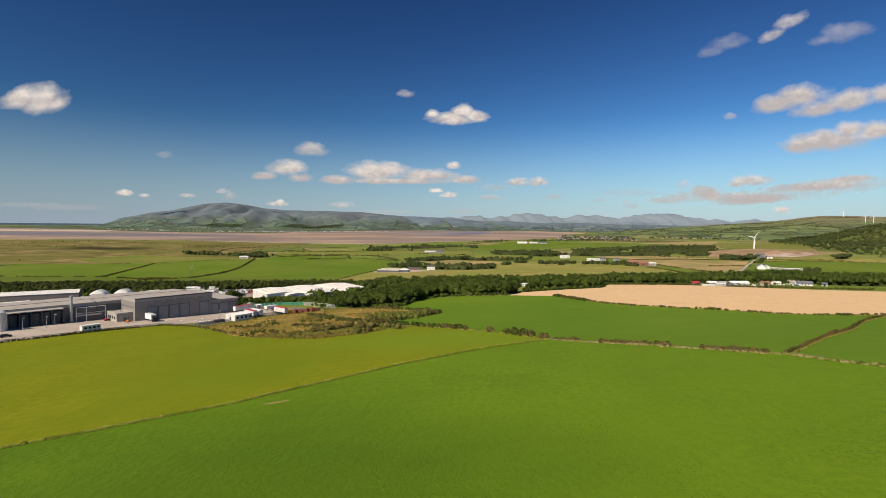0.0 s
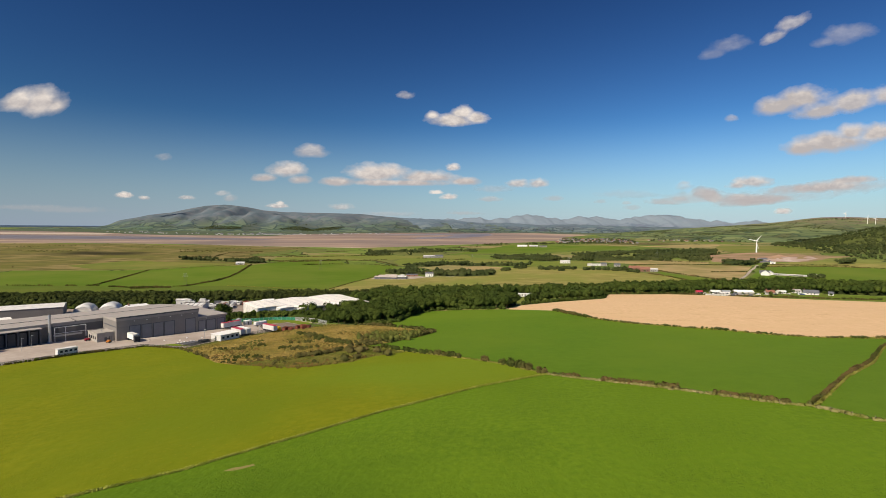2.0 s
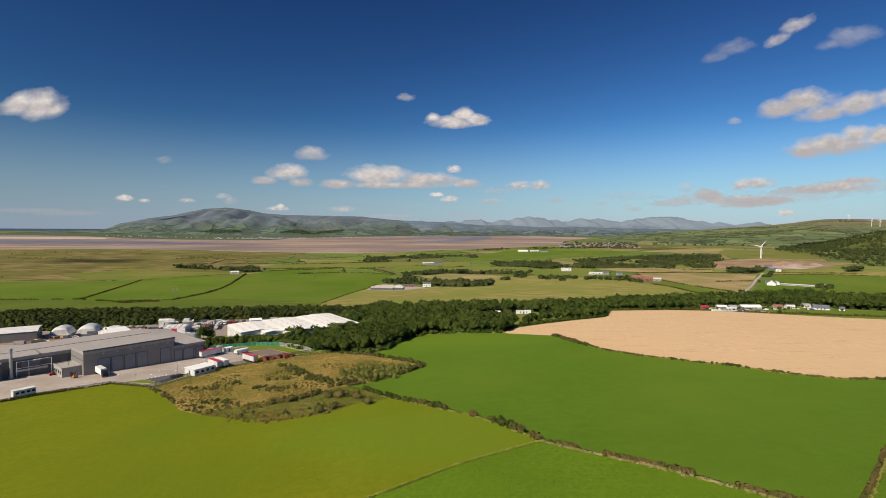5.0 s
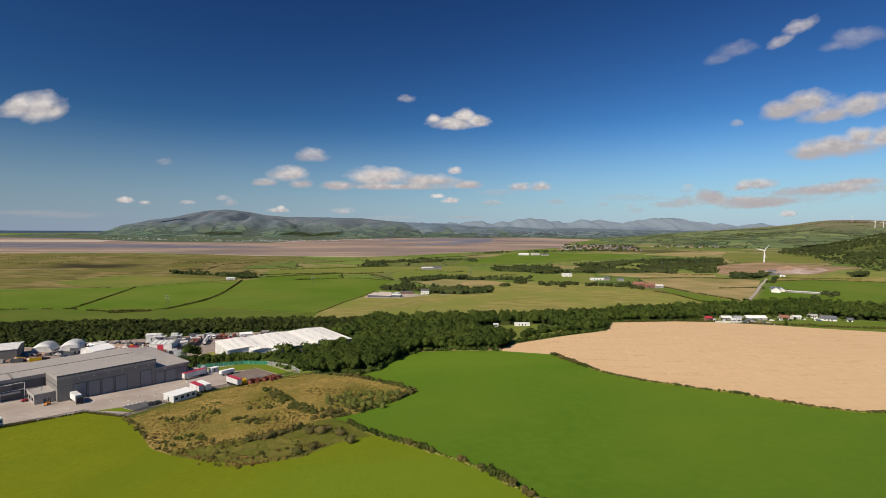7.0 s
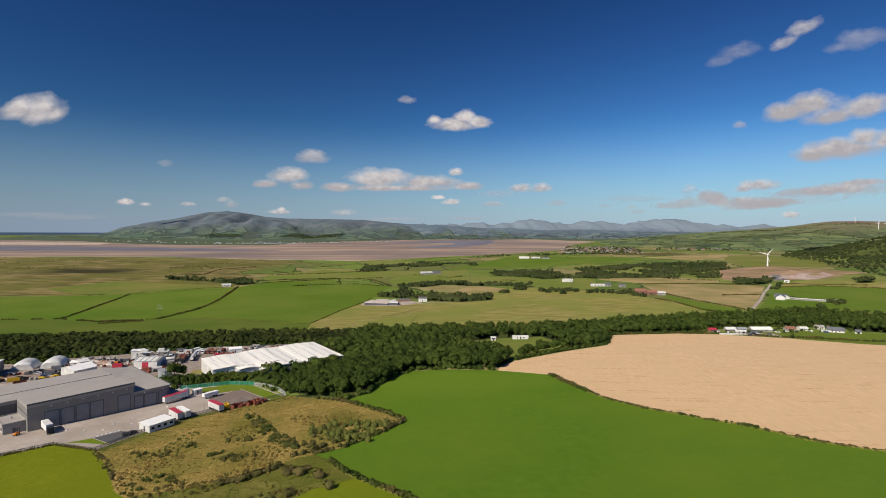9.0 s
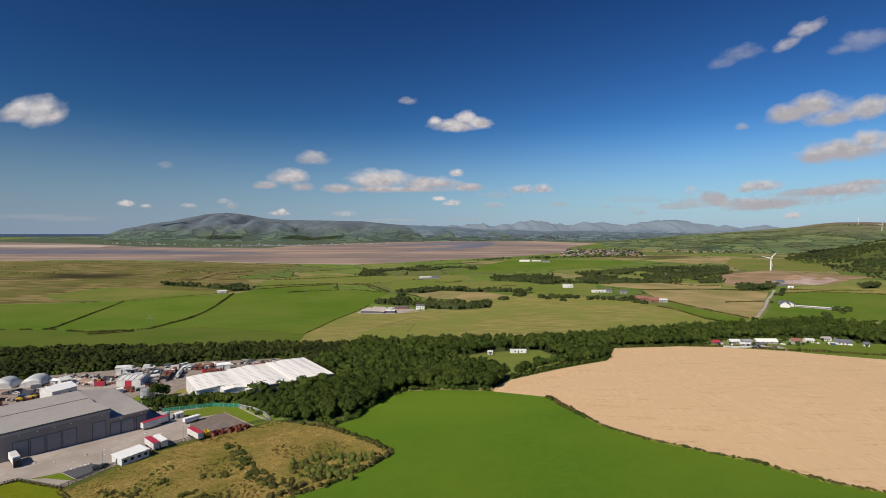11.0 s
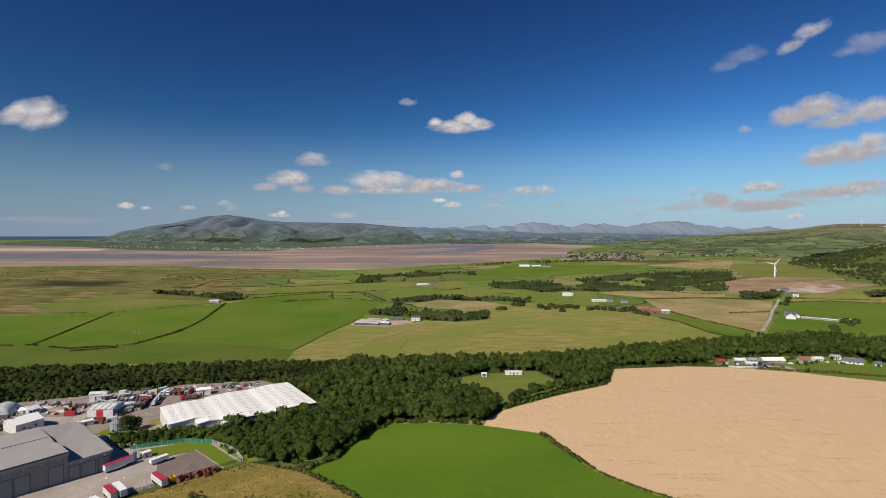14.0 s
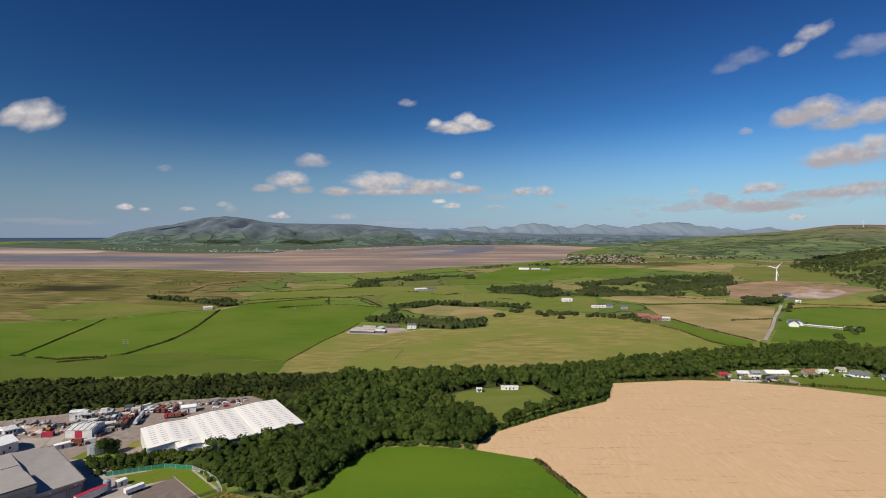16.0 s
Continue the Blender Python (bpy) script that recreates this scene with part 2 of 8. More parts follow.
rows_in(M["barley"], 0.33, 0.42, (0.36, 0.225, 0.10), 0.6)
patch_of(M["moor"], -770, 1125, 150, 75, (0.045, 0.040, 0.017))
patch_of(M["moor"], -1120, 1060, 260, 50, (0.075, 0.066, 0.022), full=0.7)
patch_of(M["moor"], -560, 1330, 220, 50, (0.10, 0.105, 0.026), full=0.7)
patch_of(M["meadow"], -66, 46, 96, 74, (0.042, 0.090, 0.006), 0.03, 0.8)     # darker west side: coarser grass, and its sun-angle dimming put into the colour
patch_of(M["lime"], 4, 172, 52, 40, (0.124, 0.180, 0.012), 0.02, 0.8)
patch_of(M["deep"], 20, 330, 70, 36, (0.115, 0.175, 0.016), 0.03, 0.6)


# ---------------------------------------------------------------- helpers for meshes
def put(name, verts, faces, material, parent=None, label="", smooth=False):
    me = bpy.data.meshes.new(name)
    me.from_pydata([tuple(v) for v in verts], [], [tuple(f) for f in faces])
    me.update()
    if material:
        me.materials.append(material)
    if smooth:
        me.polygons.foreach_set("use_smooth", [True] * len(me.polygons))
    ob = new(name, me)
    if parent:
        ob.parent = parent
    if label:
        ob["label"] = label
    return ob


def part(name, bm, material, parent, label="", smooth=False):
    """One mesh object under a thing or a part."""
    bmesh.ops.recalc_face_normals(bm, faces=bm.faces)
    me = bpy.data.meshes.new(name)
    bm.to_mesh(me)
    bm.free()
    me.materials.append(material)
    if smooth:
        me.polygons.foreach_set("use_smooth", [True] * len(me.polygons))
    ob = new(name, me)
    ob.parent = parent
    if label:
        ob["label"] = label
    return ob


def box(bm, x0, x1, y0, y1, z0, z1, bevel=0.0):
    """Adds a box, its upright and upper edges eased by bevel."""
    r = bmesh.ops.create_cube(bm, size=1, matrix=Matrix.Translation(((x0 + x1) / 2, (y0 + y1) / 2, (z0 + z1) / 2)) @ Matrix.Diagonal((x1 - x0, y1 - y0, z1 - z0, 1)))
    if bevel:
        es = list({e for v in r["verts"] for e in v.link_edges})
        bmesh.ops.bevel(bm, geom=es, offset=bevel, segments=1, affect="EDGES")
    return bm


def boxed(*a):
    return box(bmesh.new(), *a)


def drum(bm, x, y, z0, z1, r0, r1, n=16):
    bmesh.ops.create_cone(bm, cap_ends=True, segments=n, radius1=r0, radius2=r1, depth=z1 - z0, matrix=Matrix.Translation((x, y, (z0 + z1) / 2)))
    return bm


def thing(name, m, label, category, group=""):
    ob = new(name)
    ob.matrix_world = m
    return tagged(ob, label, category, group)


# ---------------------------------------------------------------- lie of the land: spot heights x, y, z
SPOTS_NEAR = [(-166, 265, 0), (-129, 310, -2.5), (-100, 390, -4), (-249, 384, -4), (-300, 300, -1), (50, 356, 4.4), (162, 483, -2), (81, 321, 7),
              (80, 467, -2.5), (262, 505, -4), (317, 513, -5.5), (75, 106, 24), (39, 166, 13.5), (14, 175, 14.5), (0, 262, 6), (-60, 240, 4),
              (-32, 95, 16), (123, 254, 10.5), (136, 240, 12), (-144, 252, 0.3), (0, 0, 20), (120, 0, 27), (-150, 0, 8), (-110, 120, 8), (250, 200, 14), (250, 330, 8)]
SPOTS_FAR = [(-315, 617, -12), (-474, 808, -9), (-349, 867, -2.5), (-18, 747, -11), (-101, 755, -14), (239, 957, -3), (313, 772, -2), (494, 773, -4),
             (539, 724, -5), (767, 1212, 11), (243, 1597, 9), (-306, 1460, 5), (-1100, 1400, 10), (-700, 500, -6), (600, 400, 2), (900, 800, 6),
             (1300, 1500, 25), (1700, 2200, 40), (-1500, 900, 0), (0, 1200, -2), (-600, 1150, 2)]
SP = np.array(SPOTS_NEAR + SPOTS_FAR, float)


def spread(r):
    return np.sqrt(r * r + 50.0**2)


_n = len(SP)
_a = spread(np.hypot(SP[:, 0][:, None] - SP[:, 0], SP[:, 1][:, None] - SP[:, 1])) - np.eye(_n) * 8
_q = np.c_[np.ones(_n), SP[:, 0] / 1000, SP[:, 1] / 1000]
WEIGHTS = np.linalg.solve(np.block([[_a, _q], [_q.T, np.zeros((3, 3))]]), np.r_[SP[:, 2], 0, 0, 0])


def height(x, y):
    """Height of the ground at plan points."""
    x, y = np.asarray(x, float), np.asarray(y, float)
    h = spread(np.hypot(x[..., None] - SP[:, 0], y[..., None] - SP[:, 1])) @ WEIGHTS[:_n] + WEIGHTS[_n] + WEIGHTS[_n + 1] * x / 1000 + WEIGHTS[_n + 2] * y / 1000
    k = np.clip((y - 1350) / 500, 0, 1)
    k = k * k * (3 - 2 * k)
    return h * (1 - k) + (12 + (y - 1480) * 0.0224) * k


def hz(x, y):
    return float(height(x, y))


def on_ground(x, y, turn=0.0, up=0.0):
    return Matrix.Translation((x, y, hz(x, y) + up)) @ Matrix.Rotation(radians(turn), 4, "Z")


# ---------------------------------------------------------------- boundaries, in plan
FENCE = [(-150, 55), (-110, 70), (-76, 83), (-61, 90), (-44, 98), (-24, 113), (-11, 124), (0, 132), (12, 142), (34, 156)]
HEDGE_E = [(34, 156), (52, 138.5), (60, 129.5), (70, 117), (78, 110.5), (83, 101), (110, 70), (160, 30)]
HEDGE_N = [(-23, 222), (-15, 210.5), (-4, 200), (7, 190), (20, 177.5), (27, 168.5), (34, 156)]
HEDGE_R = [(78, 110.5), (91, 122.5), (109, 140), (135, 162), (168, 195), (198, 218)]
SCRUB_EDGE = [(-23, 222), (-33, 228), (-21, 235), (-8, 250), (0, 265), (-14, 279), (-36, 300)]
SCRUB_LOW = [(-121, 243), (-106, 228), (-87, 205), (-75, 197), (-47, 185), (-31, 189), (-23, 200), (-12, 206)]
WOOD_EDGE = [(-36, 300), (-25, 311), (-19, 337), (-4, 357), (20, 356), (48, 348)]
BARLEY_S = [(48, 348), (76, 334), (81, 318), (92, 287), (105, 271), (123, 256), (137, 244), (149, 229), (163, 220), (198, 218)]
BARLEY_N = [(50, 357), (62, 375), (102, 407), (142, 434), (163, 485), (225, 497), (261, 497), (315, 481), (359, 453), (460, 410), (520, 300), (330, 190)]
YARD_EDGE = [(-340, 90), (-215, 165), (-173, 216), (-162, 231), (-143, 250), (-121, 243)]
YARD_SIDE = [(-121, 243), (-116, 260), (-106, 283), (-89, 300), (-70, 315)]

FIELDS = []


def field(name, material, outline, label):
    """Marks out a field: later ones lie over earlier ones."""
    FIELDS.append((name, material, outline, label))


WOOD_BELT = [(-560, 376), (-275, 391), (-261, 410), (-227, 425), (-188, 446), (-172, 456), (-114, 466), (-82, 434), (-48, 394), (-20, 402), (23, 454), (55, 474), (99, 482), (112, 440), (142, 438), (160, 490), (225, 502), (252, 508), (256, 522), (301, 539), (351, 545), (404, 536), (400, 522),
             (430, 500), (560, 470), (560, 560), (472, 594), (445, 617), (408, 623), (354, 605), (310, 597), (261, 579), (195, 555), (133, 527), (28, 519), (-106, 516), (-159, 513), (-251, 504), (-339, 495), (-560, 440)]
field("wood_floor", "woodfloor_shade", WOOD_BELT, "woodland floor coloured dark for the trees' shade")
field("meadow", "meadow", FENCE[::-1] + [(-300, 0), (-500, -300), (300, -300), (420, -60)] + HEDGE_E[::-1][:-1], "bright green grazed meadow with tufts of longer grass")
field("hay_field", "lime", FENCE + HEDGE_N[::-1][1:] + [(-23, 200)] + SCRUB_LOW[::-1][2:] + YARD_EDGE[::-1][1:] + [(-500, 0), (-300, 0)], "yellow-green mown hay field beside the factory yard")
field("grass_field", "deep", HEDGE_E[0:5] + HEDGE_R[1:] + BARLEY_S[::-1][1:] + WOOD_EDGE[::-1][1:] + SCRUB_EDGE[::-1][1:] + HEDGE_N[1:-1], "even deep green grass field between hedges and wood")
field("corner_field", "deep", HEDGE_R + [(330, 190), (420, 100), (420, -60)] + HEDGE_E[::-1][:-4], "green grass field behind a hedge")
field("barley_field", "barley", BARLEY_S + BARLEY_N[::-1], "ripe pale golden barley field with faint wheel tracks")
field("rough_field", "scrub", SCRUB_LOW + [(-23, 222)] + SCRUB_EDGE[1:] + [(-70, 315)] + YARD_SIDE[::-1][1:-1], "tussocky brown and green rough grassland with bushes")
field("bank_strip", "strip", [(-121, 243), (-116, 260), (-106, 283), (-89, 300), (-70, 315), (-66.5, 311.5), (-86, 296), (-102.5, 280), (-112, 259), (-117, 242)], "dark mown bank along the compound fence")
field("rough_strip", "oldgrass", [(-80, 202), (-70, 204), (-64, 206), (-54, 209), (-43, 219), (-36, 227), (-30, 229), (-23, 222), (-12, 206), (-23, 200), (-31, 189), (-47, 185), (-66, 193), (-75, 197)], "damp olive green strip of rough grass")
field("factory_yard", "yard", YARD_EDGE + YARD_SIDE[1:] + [(-98, 341), (-126, 338), (-145, 346), (-160, 352), (-190, 350), (-300, 330), (-420, 250)], "pale worn concrete factory yard")
field("works_yard", "gravel", [(-145, 346), (-137, 354), (-128, 359), (-109, 358), (-92, 366), (-70, 374), (-50, 388), (-84, 432), (-114, 466), (-172, 459), (-188, 450), (-227, 429), (-261, 415), (-275, 396), (-460, 350), (-420, 250), (-300, 330), (-190, 350), (-160, 352)], "dusty brown gravel works yard")
field("concrete_pad", "yard", [(-209, 359), (-196, 363), (-203, 381), (-220, 380)], "pale concrete pad in the works yard")
field("spoil_floor", "spoilbank", [(-234, 384), (-209, 387), (-220, 405), (-248, 404)], "pale pinkish crushed rubble floor")
field("concrete_ramp", "yard", [(-198, 371), (-190, 371), (-200, 391), (-208, 392)], "pale concrete ramp in the works yard")
field("verge", "verge", [(-169, 353), (-152, 351), (-146, 357), (-152, 366), (-168, 364)], "small rough green round the storage tank")
field("verge", "pasture", [(-149, 364), (-140, 371), (-143, 385), (-151, 376)], "weedy green strip beside the warehouse")
field("compound", "compound", [(-112, 317), (-100, 331), (-76, 308), (-70, 314), (-89, 299), (-98, 291)], "dark hardcore compound with waste skips")
field("verge", "verge", [(-131, 332), (-112, 341), (-98, 340), (-70, 313), (-76, 308), (-99, 330), (-114, 322)], "bright mown grass verge inside the fence")
field("paddock", "fresh", [(23, 450), (55, 470), (99, 478), (107, 428), (65, 388), (47, 408), (28, 429)], "small green paddock enclosed by trees")
field("bare_patch", "tan", [(-35.6, 96.5), (-34.4, 97.6), (-32.8, 97.9), (-31, 98.6), (-30.4, 97.9), (-32.3, 96.9), (-34, 96.4)], "small bare sandy patch in the meadow")
field("pasture", "bright", [(-650, 755), (-596, 770), (-476, 812), (-443, 689), (-418, 600), (-650, 560)], "bright green pasture field")
field("pasture", "bright", [(-476, 812), (-408, 844), (-331, 865), (-309, 748), (-304, 680), (-314, 613), (-365, 587), (-418, 600), (-443, 689)], "bright green pasture field")
field("pasture", "bright", [(-331, 865), (-304, 936), (-216, 1019), (-173, 936), (-83, 932), (-97, 803), (-121, 683), (-130, 584), (-191, 608), (-260, 625), (-314, 613), (-304, 680), (-309, 748)], "bright green pasture field")
field("pasture", "lush", [(-650, 560), (-418, 600), (-365, 587), (-314, 613), (-260, 625), (-191, 608), (-130, 584), (-122, 540), (-225, 528), (-366, 505), (-650, 470)], "darker green pasture strip along the wood")
field("sheep_pasture", "pasture", [(-130, 584), (-121, 683), (-97, 790), (-46, 745), (-12, 743), (23, 815), (80, 854), (166, 897), (249, 836), (296, 762), (319, 712), (326, 648), (330, 600), (206, 565), (27, 530), (-122, 535)], "olive rough sheep pasture with worn tracks")
field("pasture", "bright", [(312, 486), (320, 476), (353, 453), (400, 430), (470, 440), (420, 500), (396, 506), (364, 516), (338, 515), (322, 506)], "green paddock in front of the bungalows")
field("yard_track", "yard", [(303, 508), (318, 507), (316, 488), (310, 486), (311, 500)], "pale track beside the barley")
field("farm_yard", "yard", [(-104, 736), (-55, 722), (-36, 735), (-20, 748), (-36, 768), (-72, 774), (-102, 772)], "pale dusty farmyard")
field("pasture", "tan", [(32, 859), (59, 811), (88, 835), (119, 877), (73, 925), (45, 904)], "small pale dry pasture")
field("stubble_field", "tan", [(353, 909), (462, 924), (556, 891), (398, 666), (379, 651), (350, 733), (337, 804)], "golden brown stubble field")
field("pasture", "bright", [(333, 786), (346, 726), (376, 649), (343, 620), (328, 648), (321, 719)], "narrow green pasture between hedges")
field("pasture", "bright", [(559, 866), (630, 874), (688, 842), (760, 780), (640, 640), (480, 625), (393, 651), (465, 744)], "green pasture round the white clubhouse")
field("pasture", "pasture", [(588, 916), (672, 954), (763, 929), (850, 880), (760, 790), (690, 846), (632, 878), (562, 870)], "olive pasture behind a dark hedge")
field("quarry_hill", "brown", [(618, 1145), (699, 1191), (772, 1215), (806, 1152), (880, 1050), (807, 1031), (716, 961), (645, 958), (543, 949), (536, 989)], "bare reddish brown quarried slope")
field("quarry_floor", "spoilbank", [(640, 985), (694, 1060), (760, 1070), (780, 1030), (716, 975), (680, 962)], "pale stony quarry floor")
# flat dark ground standing in for a far field of solar panels
field("dark_field", "panel_ground", [(560, 1690), (640, 1780), (800, 1800), (860, 1720), (700, 1640)], "dark field of solar panels far off")
field("stubble_field", "tan", [(331, 1028), (444, 1033), (524, 976), (501, 934), (363, 933), (306, 1000)], "pale stubble field")
field("sand_flat", "tan", [(611, 1570), (733, 1618), (946, 1696), (883, 1578), (699, 1413), (659, 1490)], "pale sandy field far off")
field("pasture", "dull", [(895, 1600), (1010, 1542), (1000, 1333), (900, 1200), (860, 1165), (772, 1215), (710, 1200), (758, 1385)], "green pasture behind the wind turbine")
field("pasture", "bright", [(133, 1474), (224, 1634), (579, 1574), (560, 1488), (418, 1375), (173, 1280), (92, 1276), (11, 1227)], "far green pasture")
field("pasture", "fresh", [(-72, 930), (-100, 1010), (-75, 1160), (68, 1160), (114, 1075), (179, 1052), (204, 1005), (253, 1030), (300, 1000), (262, 850), (165, 880), (119, 925), (62, 958), (0, 975)], "pale yellow-green far pasture with tree clumps")
field("pasture", "fresh", [(-354, 1059), (-272, 1209), (-102, 1193), (63, 1224), (72, 1119), (-89, 1085), (-134, 1021), (-216, 1022), (-304, 940), (-333, 982)], "pale green far pasture beside the dunes")
field("dunes", "moor", [(-2200, 1350), (-1300, 1529), (-704, 1518), (-470, 1468), (-378, 1429), (-432, 1253), (-445, 1135), (-339, 996), (-340, 884), (-413, 850), (-482, 816), (-603, 775), (-900, 700), (-2200, 700)], "olive brown dune grassland along the shore")
field("pasture", "dull", [(-600, 956), (-480, 925), (-345, 880), (-340, 866), (-408, 844), (-481, 818), (-560, 806), (-640, 850)], "pale green pasture running into the dunes")
field("far_shore", "far_shore", [(-2900, 2960), (-2563, 2860), (-1953, 2660), (-1447, 2350), (-1158, 2270), (-797, 2270), (-742, 2500), (-518, 2770), (-14, 3100), (418, 3340), (698, 2950), (853, 2815), (1500, 3000), (1500, 3700), (-3000, 3700)], "muted green farmland of the far shore")
field("estuary_sand", "sand", [(-6000, 1500), (-2200, 1560), (-1335, 1566), (-994, 1576), (-721, 1550), (-567, 1508), (-348, 1488), (-249, 1477), (-128, 1536), (10, 1624), (148, 1687), (290, 1783), (467, 1966), (584, 2360), (853, 2828), (698, 2964), (418, 3369), (-14, 3126), (-518, 2789), (-742, 2516), (-797, 2291), (-1158, 2295), (-1447, 2384), (-1953, 2694), (-2563, 2889), (-6000, 2900)], "wide pinkish tidal sand flats of an estuary")
field("beach", "shore", [(-720, 1556), (-560, 1518), (-350, 1500), (-249, 1490), (-249, 1477), (-348, 1488), (-567, 1508), (-721, 1548)], "thin pale beach along the dunes")
field("beach", "shore", [(-6000, 2560), (-2250, 2560), (-1958, 2545), (-1660, 2490), (-1600, 2330), (-1800, 2300), (-2050, 2310), (-6000, 2330)], "pale far beach across the estuary")
field("tidal_channel", "water", [(-6000, 2300), (-1909, 2185), (-1509, 2145), (-1107, 2072), (-582, 1887), (-971, 1836), (-1566, 1815), (-6000, 1800)], "blue-grey water channel across the sand")
field("tidal_channel", "water", [(-400, 2560), (-60, 2800), (272, 2972), (276, 2659), (190, 2380), (60, 2180), (-90, 2060), (-150, 2160), (20, 2360), (60, 2560), (-150, 2500)], "blue-grey pool of water on the sand")
field("sea", "sea", [(-8000, 3300), (-4200, 3350), (-2900, 4000), (-2900, 4800), (-8000, 4800)], "distant blue sea at the horizon")
# outlines of the far woods
FAR_WOODS = []
FAR_WOODS.append([(-92, 812), (-40, 788), (0, 755), (39, 740), (80, 752), (86, 790), (50, 786), (0, 818), (-55, 850), (-93, 828)])
FAR_WOODS.append([(-73, 915), (-22, 915), (10, 945), (65, 922), (128, 912), (150, 885), (160, 900), (128, 938), (65, 945), (10, 968), (-70, 938)])
FAR_WOODS.append([(-187, 1165), (-70, 1212), (-75, 1292), (8, 1343), (101, 1341), (94, 1400), (-41, 1400), (-193, 1300)])
FAR_WOODS.append([(71, 1166), (114, 1086), (179, 1062), (204, 1017), (253, 1045), (310, 1014), (408, 1021), (471, 1007), (542, 1001), (583, 1078), (549, 1110), (644, 1154), (713, 1299), (652, 1373), (534, 1336), (411, 1262), (301, 1195), (219, 1162), (121, 1172)])
FAR_WOODS.append([(-522, 985), (-446, 954), (-361, 910), (-340, 884), (-312, 912), (-345, 938), (-440, 974), (-530, 1000)])
FAR_WOODS.append([(541, 962), (626, 973), (573, 910), (513, 903)])
FAR_WOODS.append([(738, 930), (790, 962), (752, 905), (722, 905)])
FAR_WOODS.append([(1000, 1500), (1300, 1900), (1800, 2100), (1500, 1300), (1000, 900), (850, 900), (822, 985), (890, 1150), (930, 1290)])
FAR_WOODS.append([(89, 1575), (226, 1655), (442, 1700), (640, 1740), (650, 1715), (442, 1675), (226, 1625)])
FIELDS += [("wood_floor", "scrubfloor", w, "rough green floor of a far wood") for w in FAR_WOODS if max(q[1] for q in w) < 1010]
M["sea"] = surface("sea_water", (0.035, 0.062, 0.095), (0.05, 0.08, 0.115), fine=0.01, rough=0.6, bump=0.0)
M["water"] = surface("tidal_water", (0.14, 0.125, 0.135), (0.20, 0.175, 0.175), fine=0.01, rough=0.45, bump=0.05)


def cut(line, step):
    out = []
    for (x0, y0), (x1, y1) in zip(line, line[1:] + line[:1]):
        n = max(1, int(math.hypot(x1 - x0, y1 - y0) / max(step, 0.06 * math.hypot(x0, y0))))
        out += [(x0 + (x1 - x0) * i / n, y0 + (y1 - y0) * i / n) for i in range(n)]
    return out


def within(p, line):
    """Which of the plan points p lie within an outline."""
    hit = np.zeros(len(p), bool)
    for (x0, y0), (x1, y1) in zip(line, line[1:] + line[:1]):
        if y0 != y1:
            hit ^= ((y0 > p[:, 1]) != (y1 > p[:, 1])) & (p[:, 0] < (x1 - x0) * (p[:, 1] - y0) / (y1 - y0) + x0)
    return hit


def land():
    """One triangulated sheet, cut along the field boundaries; each field is the piece within its outline."""
    from mathutils.geometry import delaunay_2d_cdt
    pts, polys = [], []
    for _, _, line, _ in FIELDS:
        ring = cut(line, 8)
        polys.append(list(range(len(pts), len(pts) + len(ring))))
        pts += ring
    r = 12.0
    while r < 6500:
        wide = 75 if r > 300 else 180
        k = int(2 * wide / (3.0 if r < 1500 else 2.0))
        for i in range(k):
            a = radians(-wide + 2 * wide * (i + random.random() * 0.5) / k)
            x, y = r * math.sin(a), r * math.cos(a)
            if y < 4740:
                pts.append((x, y))
        r *= 1.055
    pts += [(x, y) for x in (-8000, -4000, 0, 4000, 8000) for y in (-2500, -900)] + [(x, 4750) for x in range(-8000, 8001, 400)] + [(sx * 8000, y) for sx in (-1, 1) for y in range(0, 4700, 600)]
    edges = [(q[i], q[(i + 1) % len(q)]) for q in polys for i in range(len(q))]
    v, _, f, _, _, _ = delaunay_2d_cdt([Vector(p) for p in pts], edges, [], 0, 1e-3, False)
    xy = np.array([tuple(p) for p in v])
    z = height(xy[:, 0], xy[:, 1])
    mid = np.array([xy[list(q)].mean(0) for q in f])
    owner = np.full(len(f), -1)
    for k, (_, _, line, _) in enumerate(FIELDS):
        owner[within(mid, line)] = k
    for k in range(-1, len(FIELDS)):
        fs = [f[i] for i in range(len(f)) if owner[i] == k]
        used = sorted({i for q in fs for i in q})
        at = {i: n for n, i in enumerate(used)}
        name, mat, _, label = ("ground", "farmland", None, "patchwork of far farmland and hedges") if k < 0 else FIELDS[k]
        ob = put(name, [(xy[i, 0], xy[i, 1], z[i]) for i in used], [[at[i] for i in q] for q in fs], M[mat], smooth=True)
        tagged(ob, label, "sea" if mat in ("water", "sea") else "ground" if k < 0 else "field", kind="structure")


land()


# ---------------------------------------------------------------- hills and mountains
from mathutils.bvhtree import BVHTree


